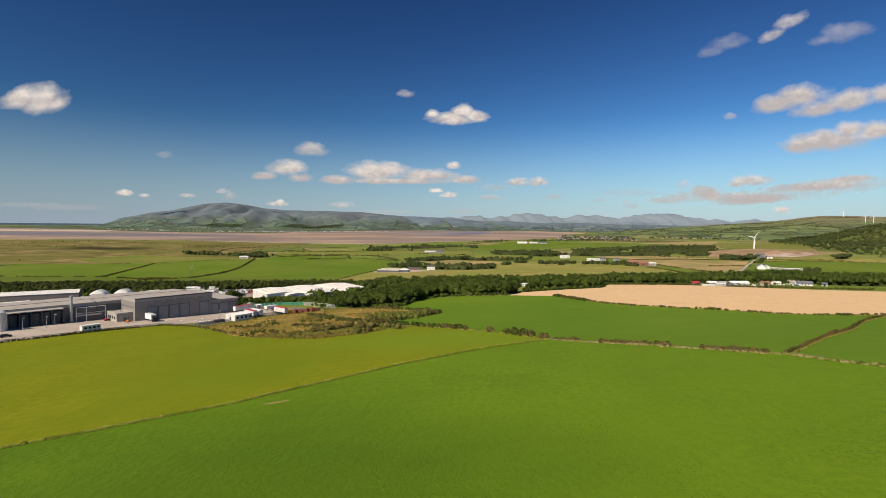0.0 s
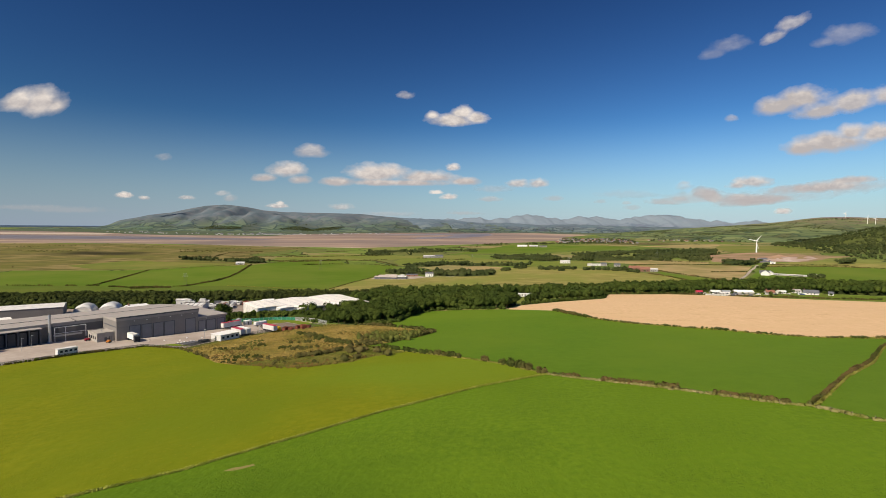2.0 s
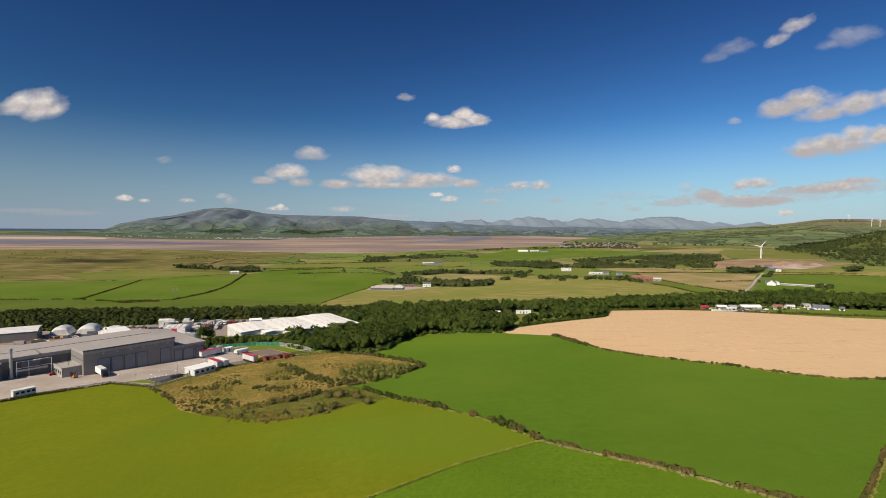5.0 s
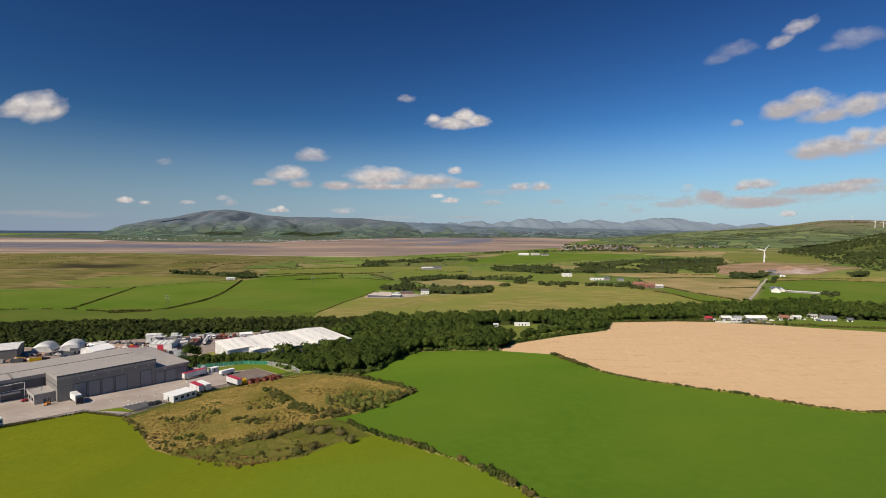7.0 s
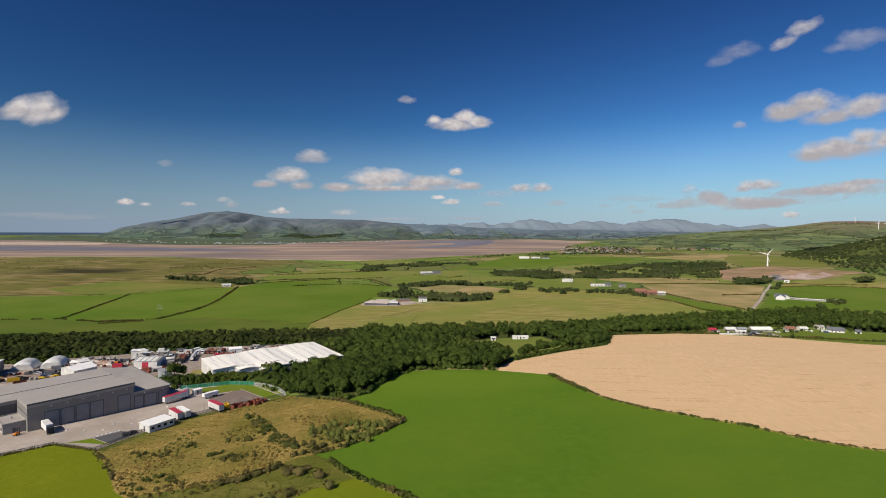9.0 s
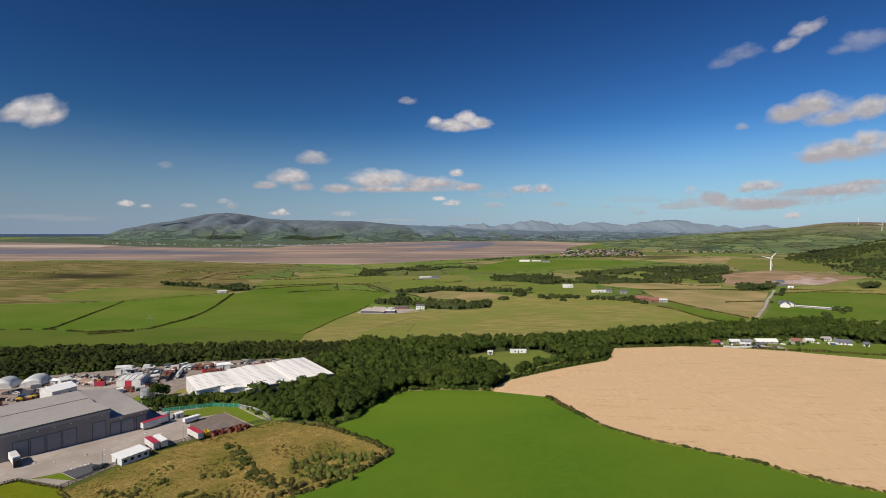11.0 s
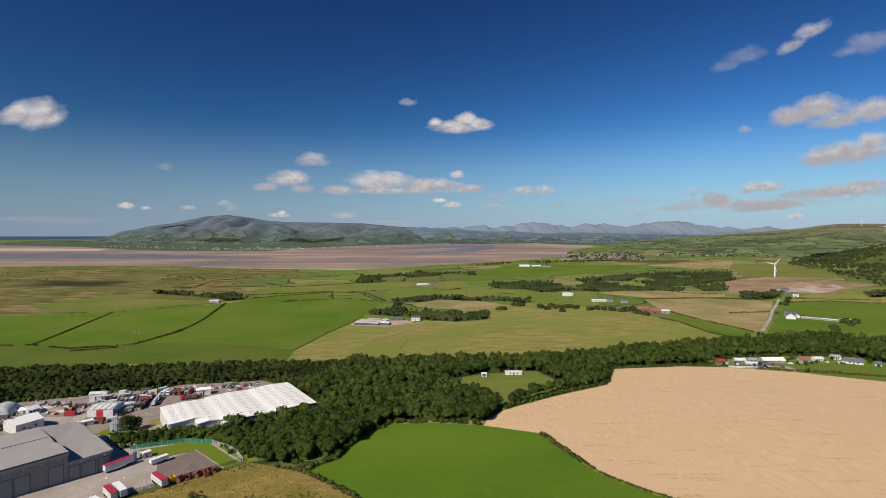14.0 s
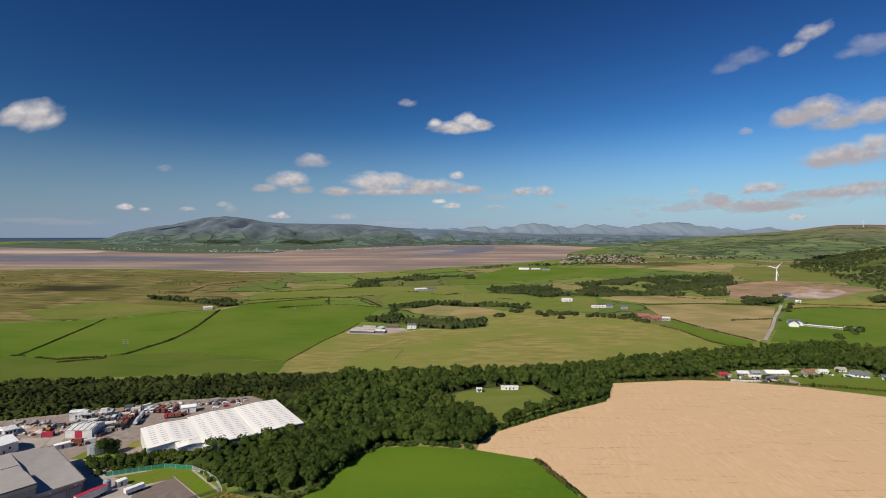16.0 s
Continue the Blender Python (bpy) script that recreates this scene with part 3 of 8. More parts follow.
def range_of_hills(name, crest, y0, y1, depth, rough, material, label, step=26.0, spur=0.5, seed=0.0, foot=-4.0, jag=0.0):
    """Hills whose skyline follows crest (x, z), rising from a foot at y0 to the crest at y1."""
    cx, cz = [c[0] for c in crest], [c[1] for c in crest]
    xs = np.arange(cx[0], cx[-1] + 1, step)
    ys = np.concatenate([np.linspace(y0, y1, depth), [y1 + 60, y1 + 200]])
    verts = []
    for y in ys:
        for x in xs:
            g = 12 + (y - 1480) * 0.0224 if y > 1850 else hz(x, y)
            top = float(np.interp(x * y1 / min(y, y1), cx, cz)) + jag * noise.fractal(Vector((x * 0.011, seed, 1.0)), 0.9, 2.0, 4)
            u = min(max((y - y0) / (y1 - y0), 0), 1)
            s = u * u * (3 - 2 * u) * 0.6 + 0.4 * u**1.5
            n1 = noise.fractal(Vector((x * 0.0042, y * 0.0016, seed)), 0.9, 2.0, 5)
            n2 = noise.fractal(Vector((x * 0.02, y * 0.012, seed + 9)), 0.9, 2.0, 4)
            env = 4 * u * (1 - u)
            rise = min(s * (1 + spur * n1 * env), 0.96 * u**0.6 + 0.04 * u)
            z = g + foot * (1 - u) + max(top - g, 0) * rise + rough * n2 * (0.12 + env) * u
            if y > y1:
                z = g + (top - g) * (0.8 if y < y1 + 100 else 0.2)
            verts.append((x, y, z))
    w = len(xs)
    faces = [(j * w + i, j * w + i + 1, (j + 1) * w + i + 1, (j + 1) * w + i) for j in range(len(ys) - 1) for i in range(w - 1)]
    tagged(put(name, verts, faces, material, smooth=True), label, "hill", kind="structure")
    return BVHTree.FromPolygons(verts, faces)


def hill_material(name, low, high, rock, z0, z1, size):
    """Green fields on the lower slope, heath and scree above; distant ranges get haze-tinted colours."""
    m, n, l, bs = base_nodes(name, 0.95)
    g = n.new("ShaderNodeNewGeometry")
    sep = n.new("ShaderNodeSeparateXYZ")
    l.new(g.outputs["Position"], sep.inputs[0])
    big = noise_of(n, l, 0.006, 6.0)
    add = n.new("ShaderNodeMath")
    add.operation = "MULTIPLY_ADD"
    add.inputs[1].default_value = (z1 - z0) * 1.6
    l.new(big, add.inputs[0])
    l.new(sep.outputs[2], add.inputs[2])
    up = ramp_of(n, l, add.outputs[0], z0 + (z1 - z0) * 0.55, z1 + (z1 - z0) * 0.6)
    v = n.new("ShaderNodeTexVoronoi")
    v.voronoi_dimensions = "2D"
    v.inputs["Scale"].default_value = 1.0 / size
    l.new(g.outputs["Position"], v.inputs["Vector"])
    sv = n.new("ShaderNodeSeparateColor")
    l.new(v.outputs["Color"], sv.inputs[0])
    field = mixed(n, l, sv.outputs[0], low, (low[0] * 0.7, low[1] * 0.55, low[2] * 0.7))
    field = mixed(n, l, ramp_of(n, l, sv.outputs[1], 0.62, 0.7), field, (low[0] * 1.25, low[1] * 1.08, low[2] * 1.1))
    ve = n.new("ShaderNodeTexVoronoi")
    ve.voronoi_dimensions, ve.feature = "2D", "DISTANCE_TO_EDGE"
    ve.inputs["Scale"].default_value = 1.0 / size
    l.new(g.outputs["Position"], ve.inputs["Vector"])
    field = mixed(n, l, ramp_of(n, l, ve.outputs["Distance"], 0.025, 0.06), (low[0] * 0.3, low[1] * 0.36, low[2] * 0.5), field)
    field = mixed(n, l, ramp_of(n, l, noise_of(n, l, 0.012, 5.0), 0.55, 0.62), field, (low[0] * 0.4, low[1] * 0.45, low[2] * 0.6))
    heath = mixed(n, l, ramp_of(n, l, noise_of(n, l, 0.015, 6.0), 0.4, 0.65), high, rock)
    l.new(mixed(n, l, up, field, heath), bs.inputs["Base Color"])
    return m


COMBE = [(-2950, 62), (-2860, 74), (-2784, 90), (-2688, 130), (-2553, 151), (-2437, 177), (-2265, 195), (-2111, 228), (-1977, 254), (-1805, 265), (-1672, 252), (-1481, 219), (-1309, 205), (-1100, 203), (-833, 198), (-681, 195), (-491, 176), (-263, 158), (56, 148), (503, 112), (900, 80)]
FELLS = [(-1400, 90), (-969, 166), (-461, 170), (60, 164), (248, 183), (477, 164), (580, 188), (705, 209), (892, 201), (1100, 170), (1193, 190), (1287, 196), (1390, 196), (1598, 171), (1722, 197), (1887, 212), (2053, 220), (2157, 200), (2343, 174), (2550, 160), (2654, 142), (2756, 168), (2839, 173), (2963, 148), (3400, 130)]
FOOTHILLS = [(-700, 120), (-300, 158), (54, 147), (275, 124), (496, 127), (760, 111), (1024, 119), (1377, 107), (1728, 103), (2035, 95), (2386, 87), (2900, 70)]
MOOR_HILL = [(300, 20), (900, 40), (1300, 58), (1500, 72), (1800, 92), (2053, 109), (2204, 120), (2388, 134), (2522, 148), (2623, 163), (2756, 176), (2957, 179), (3158, 175), (3600, 168), (4200, 140)]
WOODED_HILL = [(1150, 0), (1316, 10), (1348, 18), (1388, 33), (1428, 47), (1475, 63), (1523, 76), (1700, 90), (2100, 84)]
# distance haze is mixed into the mountain's grey-blue heath and rock colours
SLOPE_COMBE = range_of_hills("mountain", COMBE, 2950, 4100, 46, 9.0, hill_material("hazed_combe_slopes", (0.100, 0.150, 0.098), (0.090, 0.122, 0.142), (0.138, 0.152, 0.166), 90, 175, 110.0), "broad heather mountain tinted grey-blue for haze, with green fields at its foot", spur=0.95, seed=3.0, jag=2.0)
# fell and foothill colours hold the pale blue of distance haze
range_of_hills("mountain", FELLS, 3700, 4500, 24, 9.0, hill_material("hazed_fell_slopes", (0.170, 0.222, 0.262), (0.182, 0.232, 0.274), (0.198, 0.242, 0.280), 85, 150, 110.0), "jagged range of distant fells tinted haze blue-grey", spur=0.24, seed=7.0, jag=18.0, step=18.0)
SLOPE_FOOT = range_of_hills("hill", FOOTHILLS, 3150, 3900, 26, 7.0, hill_material("hazed_foothill_slopes", (0.125, 0.178, 0.172), (0.105, 0.150, 0.185), (0.140, 0.178, 0.212), 85, 140, 90.0), "foothills below the fells tinted haze blue-green", spur=0.6, seed=12.0, jag=4.0)
SLOPE_MOOR = range_of_hills("hill", MOOR_HILL, 1500, 3600, 46, 3.5, hill_material("moor_hill_slopes", (0.140, 0.190, 0.075), (0.150, 0.168, 0.075), (0.20, 0.135, 0.105), 95, 172, 120.0), "green hill of hedged fields with a brown moorland top", spur=0.25, seed=5.0, foot=-14.0)
patch_of(bpy.data.materials["moor_hill_slopes"], 2800, 3480, 300, 190, (0.165, 0.100, 0.082), 0.01)
M["wooded"] = surface("wooded_slope", (0.030, 0.044, 0.014), (0.060, 0.076, 0.024), (0.125, 0.145, 0.034), fine=0.05, coarse=0.0075, bump=0.3)
SLOPE_WOOD = range_of_hills("hill", WOODED_HILL, 1240, 1750, 20, 2.0, M["wooded"], "wooded green hillside above the quarry", spur=0.2, seed=15.0, foot=-10.0)


# ---------------------------------------------------------------- clouds
def cloud(x, y, z, tilt, thick, white, lobes):
    """A far fair-weather cloud: puffs (dx, dz, half width, half height in metres) with ragged soft edges."""
    w = max(abs(a) + c for a, b, c, d in lobes) * 1.5
    h = max(abs(b) + d for a, b, c, d in lobes) * 1.6
    ob = put("cloud", [(-w, 0, -h), (w, 0, -h), (w, 0, h), (-w, 0, h)], [(0, 1, 2, 3)], None)
    ob.matrix_world = Matrix.Translation((x, y, z)) @ Matrix.Rotation(radians(tilt), 4, "Y")
    m = bpy.data.materials.new("cloud_vapour")
    m.use_nodes = True
    n, l = m.node_tree.nodes, m.node_tree.links
    n.remove(n["Principled BSDF"])
    at = n.new("ShaderNodeTexCoord").outputs["Object"]

    def op(kind, a, b=None, c=None):
        q = n.new("ShaderNodeMath")
        q.operation = kind
        for i, v in enumerate((a, b, c)):
            if v is None:
                continue
            if isinstance(v, (int, float)):
                q.inputs[i].default_value = v
            else:
                l.new(v, q.inputs[i])
        return q.outputs[0]

    def puff_noise(scale, detail, shift):
        mp = n.new("ShaderNodeMapping")
        mp.inputs["Location"].default_value, mp.inputs["Scale"].default_value = (x * 0.013 + shift, y * 0.01, z * 0.017), (scale * 0.6, scale, scale)
        l.new(at, mp.inputs[0])
        t = n.new("ShaderNodeTexNoise")
        t.inputs["Scale"].default_value, t.inputs["Detail"].default_value, t.inputs["Roughness"].default_value = 1.0, detail, 0.55
        l.new(mp.outputs[0], t.inputs["Vector"])
        return t.outputs["Fac"]
    size = max(d for a, b, c, d in lobes)
    sep = n.new("ShaderNodeSeparateXYZ")
    l.new(at, sep.inputs[0])
    body = None
    for dx, dz, rx, rz in lobes:
        u = op("MULTIPLY_ADD", sep.outputs[0], 1 / rx, -dx / rx)
        v = op("MULTIPLY_ADD", sep.outputs[2], 1 / rz, -dz / rz)
        v = op("ADD", op("MAXIMUM", v, 0.0), op("MULTIPLY", op("MINIMUM", v, 0.0), 1.35))
        r = op("SUBTRACT", 1.0, op("SQRT", op("ADD", op("MULTIPLY", u, u), op("MULTIPLY", v, v))))
        body = r if body is None else op("SMOOTH_MAX", body, r, 0.25)
    ragged = op("MULTIPLY", op("SUBTRACT", puff_noise(0.95 / size, 4.0, 0.0), 0.5), 1.15)
    dens = op("ADD", body, ragged)
    alpha = op("MULTIPLY", ramp_of(n, l, dens, -0.04, 0.6), thick)
    alpha = op("MULTIPLY", alpha, ramp_of(n, l, body, -0.5, -0.15))
    lit = op("ADD", op("MULTIPLY", puff_noise(1.6 / size, 3.0, 9.0), 1.6), op("MULTIPLY", sep.outputs[2], 0.35 / size))
    tone = op("MULTIPLY", ramp_of(n, l, op("ADD", lit, white * 0.6 - 1.28), -0.25, 0.4), 0.3 + 0.7 * white)
    em = n.new("ShaderNodeEmission")
    l.new(mixed(n, l, tone, (0.40, 0.385, 0.41), (0.70, 0.66, 0.645)), em.inputs[0])
    mx = n.new("ShaderNodeMixShader")
    l.new(alpha, mx.inputs[0])
    l.new(n.new("ShaderNodeBsdfTransparent").outputs[0], mx.inputs[1])
    l.new(em.outputs[0], mx.inputs[2])
    l.new(mx.outputs[0], n["Material Output"].inputs[0])
    ob.data.materials.append(m)
    tagged(ob, "soft white fair-weather cloud" if thick > 0.55 else "thin wisp of pale cloud", "cloud", "clouds in the sky", kind="structure")


cloud(-2556, 3123, 834, -10, 1, 0.9, [(28, -7, 176, 120), (-99, 28, 134, 85), (120, -35, 106, 71)])
cloud(108, 4432, 1074, 0, 1, 0.95, [(-40, -35, 242, 75), (60, 35, 121, 86), (181, -10, 126, 70), (-211, 10, 81, 55)])
cloud(-348, 4423, 1254, 0, 0.5, 0.6, [(0, 0, 85, 45)])
cloud(-1176, 4414, 751, 0, 0.7, 0.55, [(0, 0, 160, 75)])
cloud(-1430, 4405, 558, 0, 0.95, 0.7, [(50, 30, 190, 85), (-165, -45, 120, 45), (155, -55, 115, 50)])
cloud(-404, 4396, 552, 0, 1, 0.8, [(-175, 10, 329, 105), (275, -20, 319, 75), (-514, -65, 200, 50), (584, -55, 160, 50), (-50, -70, 624, 40)])
cloud(82, 4387, 619, 0, 0.9, 1, [(0, 0, 75, 40)])
cloud(48, 4378, 359, 0, 0.95, 1, [(0, 0, 89, 35), (-109, 40, 70, 25)])
cloud(761, 4369, 476, 0, 0.85, 0.75, [(-89, 0, 119, 45), (79, 5, 119, 50)])
cloud(439, 4360, 430, 0, 0.3, 0.5, [(0, 0, 198, 40)])
cloud(-2814, 4351, 354, 0, 1, 1, [(0, 0, 89, 35)])
cloud(-2694, 4450, 338, 0, 0.8, 0.9, [(0, 0, 61, 25)])
cloud(-2307, 4441, 341, 0, 0.65, 0.8, [(0, 0, 96, 25)])
cloud(-1484, 4432, 277, 0, 0.85, 1, [(0, -5, 101, 30), (20, 15, 45, 25)])
cloud(-904, 4423, 266, 0, 0.55, 0.8, [(0, 0, 121, 35)])
cloud(-1945, 4414, 355, 0, 0.45, 0.7, [(-30, 25, 70, 30), (40, -20, 70, 40)])
cloud(-2486, 4405, 695, 0, 0.3, 0.4, [(0, 0, 80, 40)])
cloud(-3650, 4396, 242, 0, 0.28, 0.3, [(0, 0, 474, 30), (299, -20, 399, 35)])
cloud(805, 1192, 540, -24, 0.62, 0.7, [(21, 4, 50, 20), (-31, -7, 39, 17)])
cloud(617, 1100, 462, -14, 0.28, 0.6, [(7, 2, 53, 21), (-27, -7, 34, 14)])
cloud(888, 1123, 498, -10, 0.34, 0.6, [(7, 0, 69, 26), (-37, -7, 37, 15)])
cloud(1080, 1546, 463, -8, 1, 0.55, [(27, 7, 96, 45), (-48, -9, 79, 38)])
cloud(1318, 1669, 479, -9, 0.95, 0.5, [(52, 7, 112, 46), (-67, -7, 104, 33), (167, 11, 86, 37)])
cloud(1313, 1692, 370, -5, 1, 0.55, [(0, -8, 147, 49), (75, 23, 64, 38), (-94, -15, 79, 34), (160, 15, 87, 41)])
cloud(2764, 4441, 513, -4, 0.9, 0.75, [(0, 0, 212, 66), (-131, -20, 121, 40)])
cloud(3240, 4432, 449, -5, 0.95, 0.1, [(-403, -70, 352, 55), (50, 10, 423, 60), (403, 50, 302, 45)])
cloud(2530, 4423, 359, 0, 0.85, 0.95, [(-110, 0, 110, 45), (110, 20, 80, 30)])
cloud(2727, 4414, 362, 0, 0.85, 0.2, [(0, 0, 376, 55), (-351, 30, 150, 55)])
cloud(2138, 4405, 468, -8, 0.7, 0.7, [(0, 0, 85, 50)])
cloud(2320, 4396, 414, 0, 0.8, 0.2, [(0, 0, 130, 65)])
cloud(1972, 4387, 328, 0, 0.65, 0.15, [(0, 0, 199, 35), (120, 25, 90, 30)])
cloud(3005, 4378, 252, -6, 0.9, 1, [(0, 0, 94, 35)])
cloud(902, 1569, 416, 0, 0.5, 0.6, [(0, 0, 24, 14)])
cloud(406, 4360, 339, 0, 0.5, 0.5, [(0, 0, 114, 30)])
cloud(973, 4351, 348, 0, 0.45, 0.1, [(0, 0, 104, 30)])
cloud(1406, 4450, 332, 0, 0.35, 0.1, [(0, 0, 61, 25)])
cloud(1697, 4441, 280, 0, 0.35, 0.1, [(0, 0, 91, 30), (-50, 40, 50, 20)])
cloud(192, 4432, 217, 0, 0.4, 0.1, [(0, 0, 171, 20)])
cloud(-490, 4423, 205, 0, 0.3, 0.5, [(0, 0, 301, 25)])
cloud(3117, 4414, 395, -4, 0.55, 0.25, [(0, 0, 601, 85), (451, 45, 476, 80), (-401, -30, 351, 65)])
cloud(2282, 4405, 367, 0, 0.5, 0.3, [(0, 0, 350, 65), (300, -40, 250, 40)])
cloud(1636, 4396, 392, 0, 0.22, 0.2, [(0, 0, 299, 45)])
cloud(3463, 4387, 475, -3, 0.85, 0.6, [(0, 0, 249, 50)])


# ---------------------------------------------------------------- trees
M["leaf"] = surface("leaves", (0.026, 0.044, 0.009), (0.048, 0.072, 0.015), (0.070, 0.094, 0.018), fine=0.10, coarse=0.045, bump=0, vary="island")
M["bark"] = surface("bark", (0.07, 0.05, 0.035), (0.12, 0.09, 0.06), fine=3.0)
M["hedge_leaf"] = surface("hedge_leaves", (0.030, 0.048, 0.010), (0.066, 0.080, 0.018), (0.125, 0.090, 0.034), fine=0.5, coarse=0.08, bump=0, vary="island")
RNG = np.random.RandomState(11)


def clumps(lobes, per, size, rng, up=0.0, floor=-0.45, lift=0.25):
    """Leaf clumps (quads) over the upper skin of lobes (x, y, z, r, rz): vertices in fours, each with its shading normal."""
    out = []
    for x, y, z, r, rz in lobes:
        d = rng.normal(size=(per, 3))
        d /= np.linalg.norm(d, axis=1)[:, None]
        d[:, 2] = np.where(d[:, 2] < floor, -d[:, 2], d[:, 2])
        c = np.c_[x + d[:, 0] * r, y + d[:, 1] * r, z + d[:, 2] * rz] * 1.0
        c += rng.normal(size=c.shape) * 0.10 * r
        nrm = d + rng.normal(size=d.shape) * 0.45
        nrm[:, 2] += up
        nrm /= np.linalg.norm(nrm, axis=1)[:, None]
        a = np.cross(nrm, rng.normal(size=d.shape))
        a /= np.linalg.norm(a, axis=1)[:, None]
        b = np.cross(nrm, a)
        s = (size * rng.uniform(0.6, 1.3, per))[:, None]
        q = np.stack([c - a * s - b * s * 0.7, c + a * s - b * s * 0.6, c + a * s * 0.8 + b * s * 0.8, c - a * s * 0.7 + b * s], 1)
        soft = (d * 0.82 + nrm * 0.18) * (1 - lift) + np.array([0, 0, lift])
        out.append(np.c_[q.reshape(-1, 3), np.repeat(soft, 4, 0)])
    return np.concatenate(out)


def core(lobes, shrink=0.86, fine=True):
    """The dense inside of a crown: low, uneven balls within the lobes, with their normals."""
    vs, fs, k = [], [], 0
    bm = bmesh.new()
    if fine:
        bmesh.ops.create_icosphere(bm, subdivisions=1, radius=1.08)
    else:
        bmesh.ops.create_uvsphere(bm, u_segments=5, v_segments=3, radius=1.1)
        bmesh.ops.triangulate(bm, faces=bm.faces)
        bm.verts.index_update()
    base = np.array([v.co for v in bm.verts])
    tri = np.array([[v.index for v in f.verts] for f in bm.faces])
    bm.free()
    for x, y, z, r, rz in lobes:
        vs.append(np.c_[base * np.array([r, r, rz]) * shrink + np.array([x, y, z]), base * 0.75 + np.array([0, 0, 0.25])])
        fs.append(tri + k)
        k += len(base)
    return np.concatenate(vs), np.concatenate(fs)


def crown_lobes(h, rng, n=6):
    """Lobes of a crown of a tree h high."""
    r = h * 0.37
    out = [(0, 0, h * 0.60, r * 0.95, h * 0.32)]
    for i in range(n):
        a = 2 * math.pi * (i + rng.rand() * 0.7) / n
        d, q = r * rng.uniform(0.45, 0.85), r * rng.uniform(0.45, 0.72)
        out.append((d * math.cos(a), d * math.sin(a), h * rng.uniform(0.38, 0.74), q, q * rng.uniform(0.8, 1.05)))
    return out


def fill(name, quads, tris, material):
    """A mesh of loose quads and of triangles (vertices, faces), shaded by the normals that the vertices carry."""
    v, f = tris
    nq = len(quads) // 4
    me = bpy.data.meshes.new(name)
    allv = np.concatenate([quads, v]) if len(v) else quads
    me.vertices.add(len(allv))
    me.vertices.foreach_set("co", allv[:, :3].astype(np.float32).ravel())
    loops = np.concatenate([np.arange(nq * 4), (f + nq * 4).ravel()]) if len(v) else np.arange(nq * 4)
    me.loops.add(len(loops))
    me.loops.foreach_set("vertex_index", loops.astype(np.int32))
    starts = np.concatenate([np.arange(nq) * 4, nq * 4 + np.arange(len(f)) * 3]) if len(v) else np.arange(nq) * 4
    me.polygons.add(len(starts))
    me.polygons.foreach_set("loop_start", starts.astype(np.int32))
    me.update(calc_edges=True)
    me.polygons.foreach_set("use_smooth", [True] * len(starts))
    nr = allv[:, 3:] / np.maximum(np.linalg.norm(allv[:, 3:], axis=1), 1e-6)[:, None]
    me.normals_split_custom_set_from_vertices(nr.astype(np.float32))
    me.materials.append(material)
    return me


def inside(x, y, line):
    hit = False
    for (x0, y0), (x1, y1) in zip(line, line[1:] + line[:1]):
        if (y0 > y) != (y1 > y) and x < (x1 - x0) * (y - y0) / (y1 - y0) + x0:
            hit = not hit
    return hit


def scatter(line, gap, rng):
    """Plan points within an outline, about gap apart."""
    xs, ys = [p[0] for p in line], [p[1] for p in line]
    out = []
    y = min(ys)
    while y < max(ys):
        x = min(xs)
        while x < max(xs):
            px, py = x + rng.uniform(-0.45, 0.45) * gap, y + rng.uniform(-0.45, 0.45) * gap
            if inside(px, py, line):
                out.append((px, py))
            x += gap
        y += gap * 0.87
    return out


PROTO = []     # crowns of near trees, unit: a tree 9 m high
for i in range(6):
    lo = crown_lobes(9.0, RNG, 6 + i % 2)
    PROTO.append((lo, clumps(lo, 115, 0.29, RNG, floor=-0.3), core(lo, 0.8)))
PROTO_WOOD = []
for i in range(10):
    lo = [(x * 0.84, y * 0.84, z, r * 0.84, rz) for x, y, z, r, rz in crown_lobes(9.0, RNG, 4)]
    PROTO_WOOD.append((clumps(lo, 34, 0.40, RNG, floor=0.0), core(lo[:2], 0.84)))
PROTO_LOW = []
for i in range(8):
    lo = [(x * 0.9, y * 0.9, z, r * 0.9, rz) for x, y, z, r, rz in crown_lobes(9.0, RNG, 3)]
    PROTO_LOW.append((clumps(lo, 22, 0.60, RNG, floor=0.0), core(lo[:1], 0.9)))
PROTO_FAR = []
for i in range(6):
    lo = crown_lobes(9.0, RNG, 2)
    PROTO_FAR.append((clumps(lo, 9, 1.0, RNG, floor=0.0), core(lo[:1], 0.9, False)))


def trunk_mesh(h, rng):
    bm = bmesh.new()
    drum(bm, 0, 0, -0.4, h * 0.55, h * 0.028, h * 0.014, 7)
    for i in range(4):
        a = i * 1.6 + rng.rand()
        m = Matrix.Translation((0, 0, h * (0.28 + 0.06 * i))) @ Matrix.Rotation(a, 4, "Z") @ Matrix.Rotation(0.8, 4, "Y")
        bmesh.ops.create_cone(bm, cap_ends=True, segments=5, radius1=h * 0.012, radius2=h * 0.004, depth=h * 0.3, matrix=m @ Matrix.Translation((0, 0, h * 0.14)))
    me = bpy.data.meshes.new("trunk")
    bm.to_mesh(me)
    bm.free()
    me.materials.append(M["bark"])
    return me


TRUNKS = [trunk_mesh(9.0, RNG) for _ in range(2)]
CROWNS = [fill("crown", q, c, M["leaf"]) for _, q, c in PROTO]


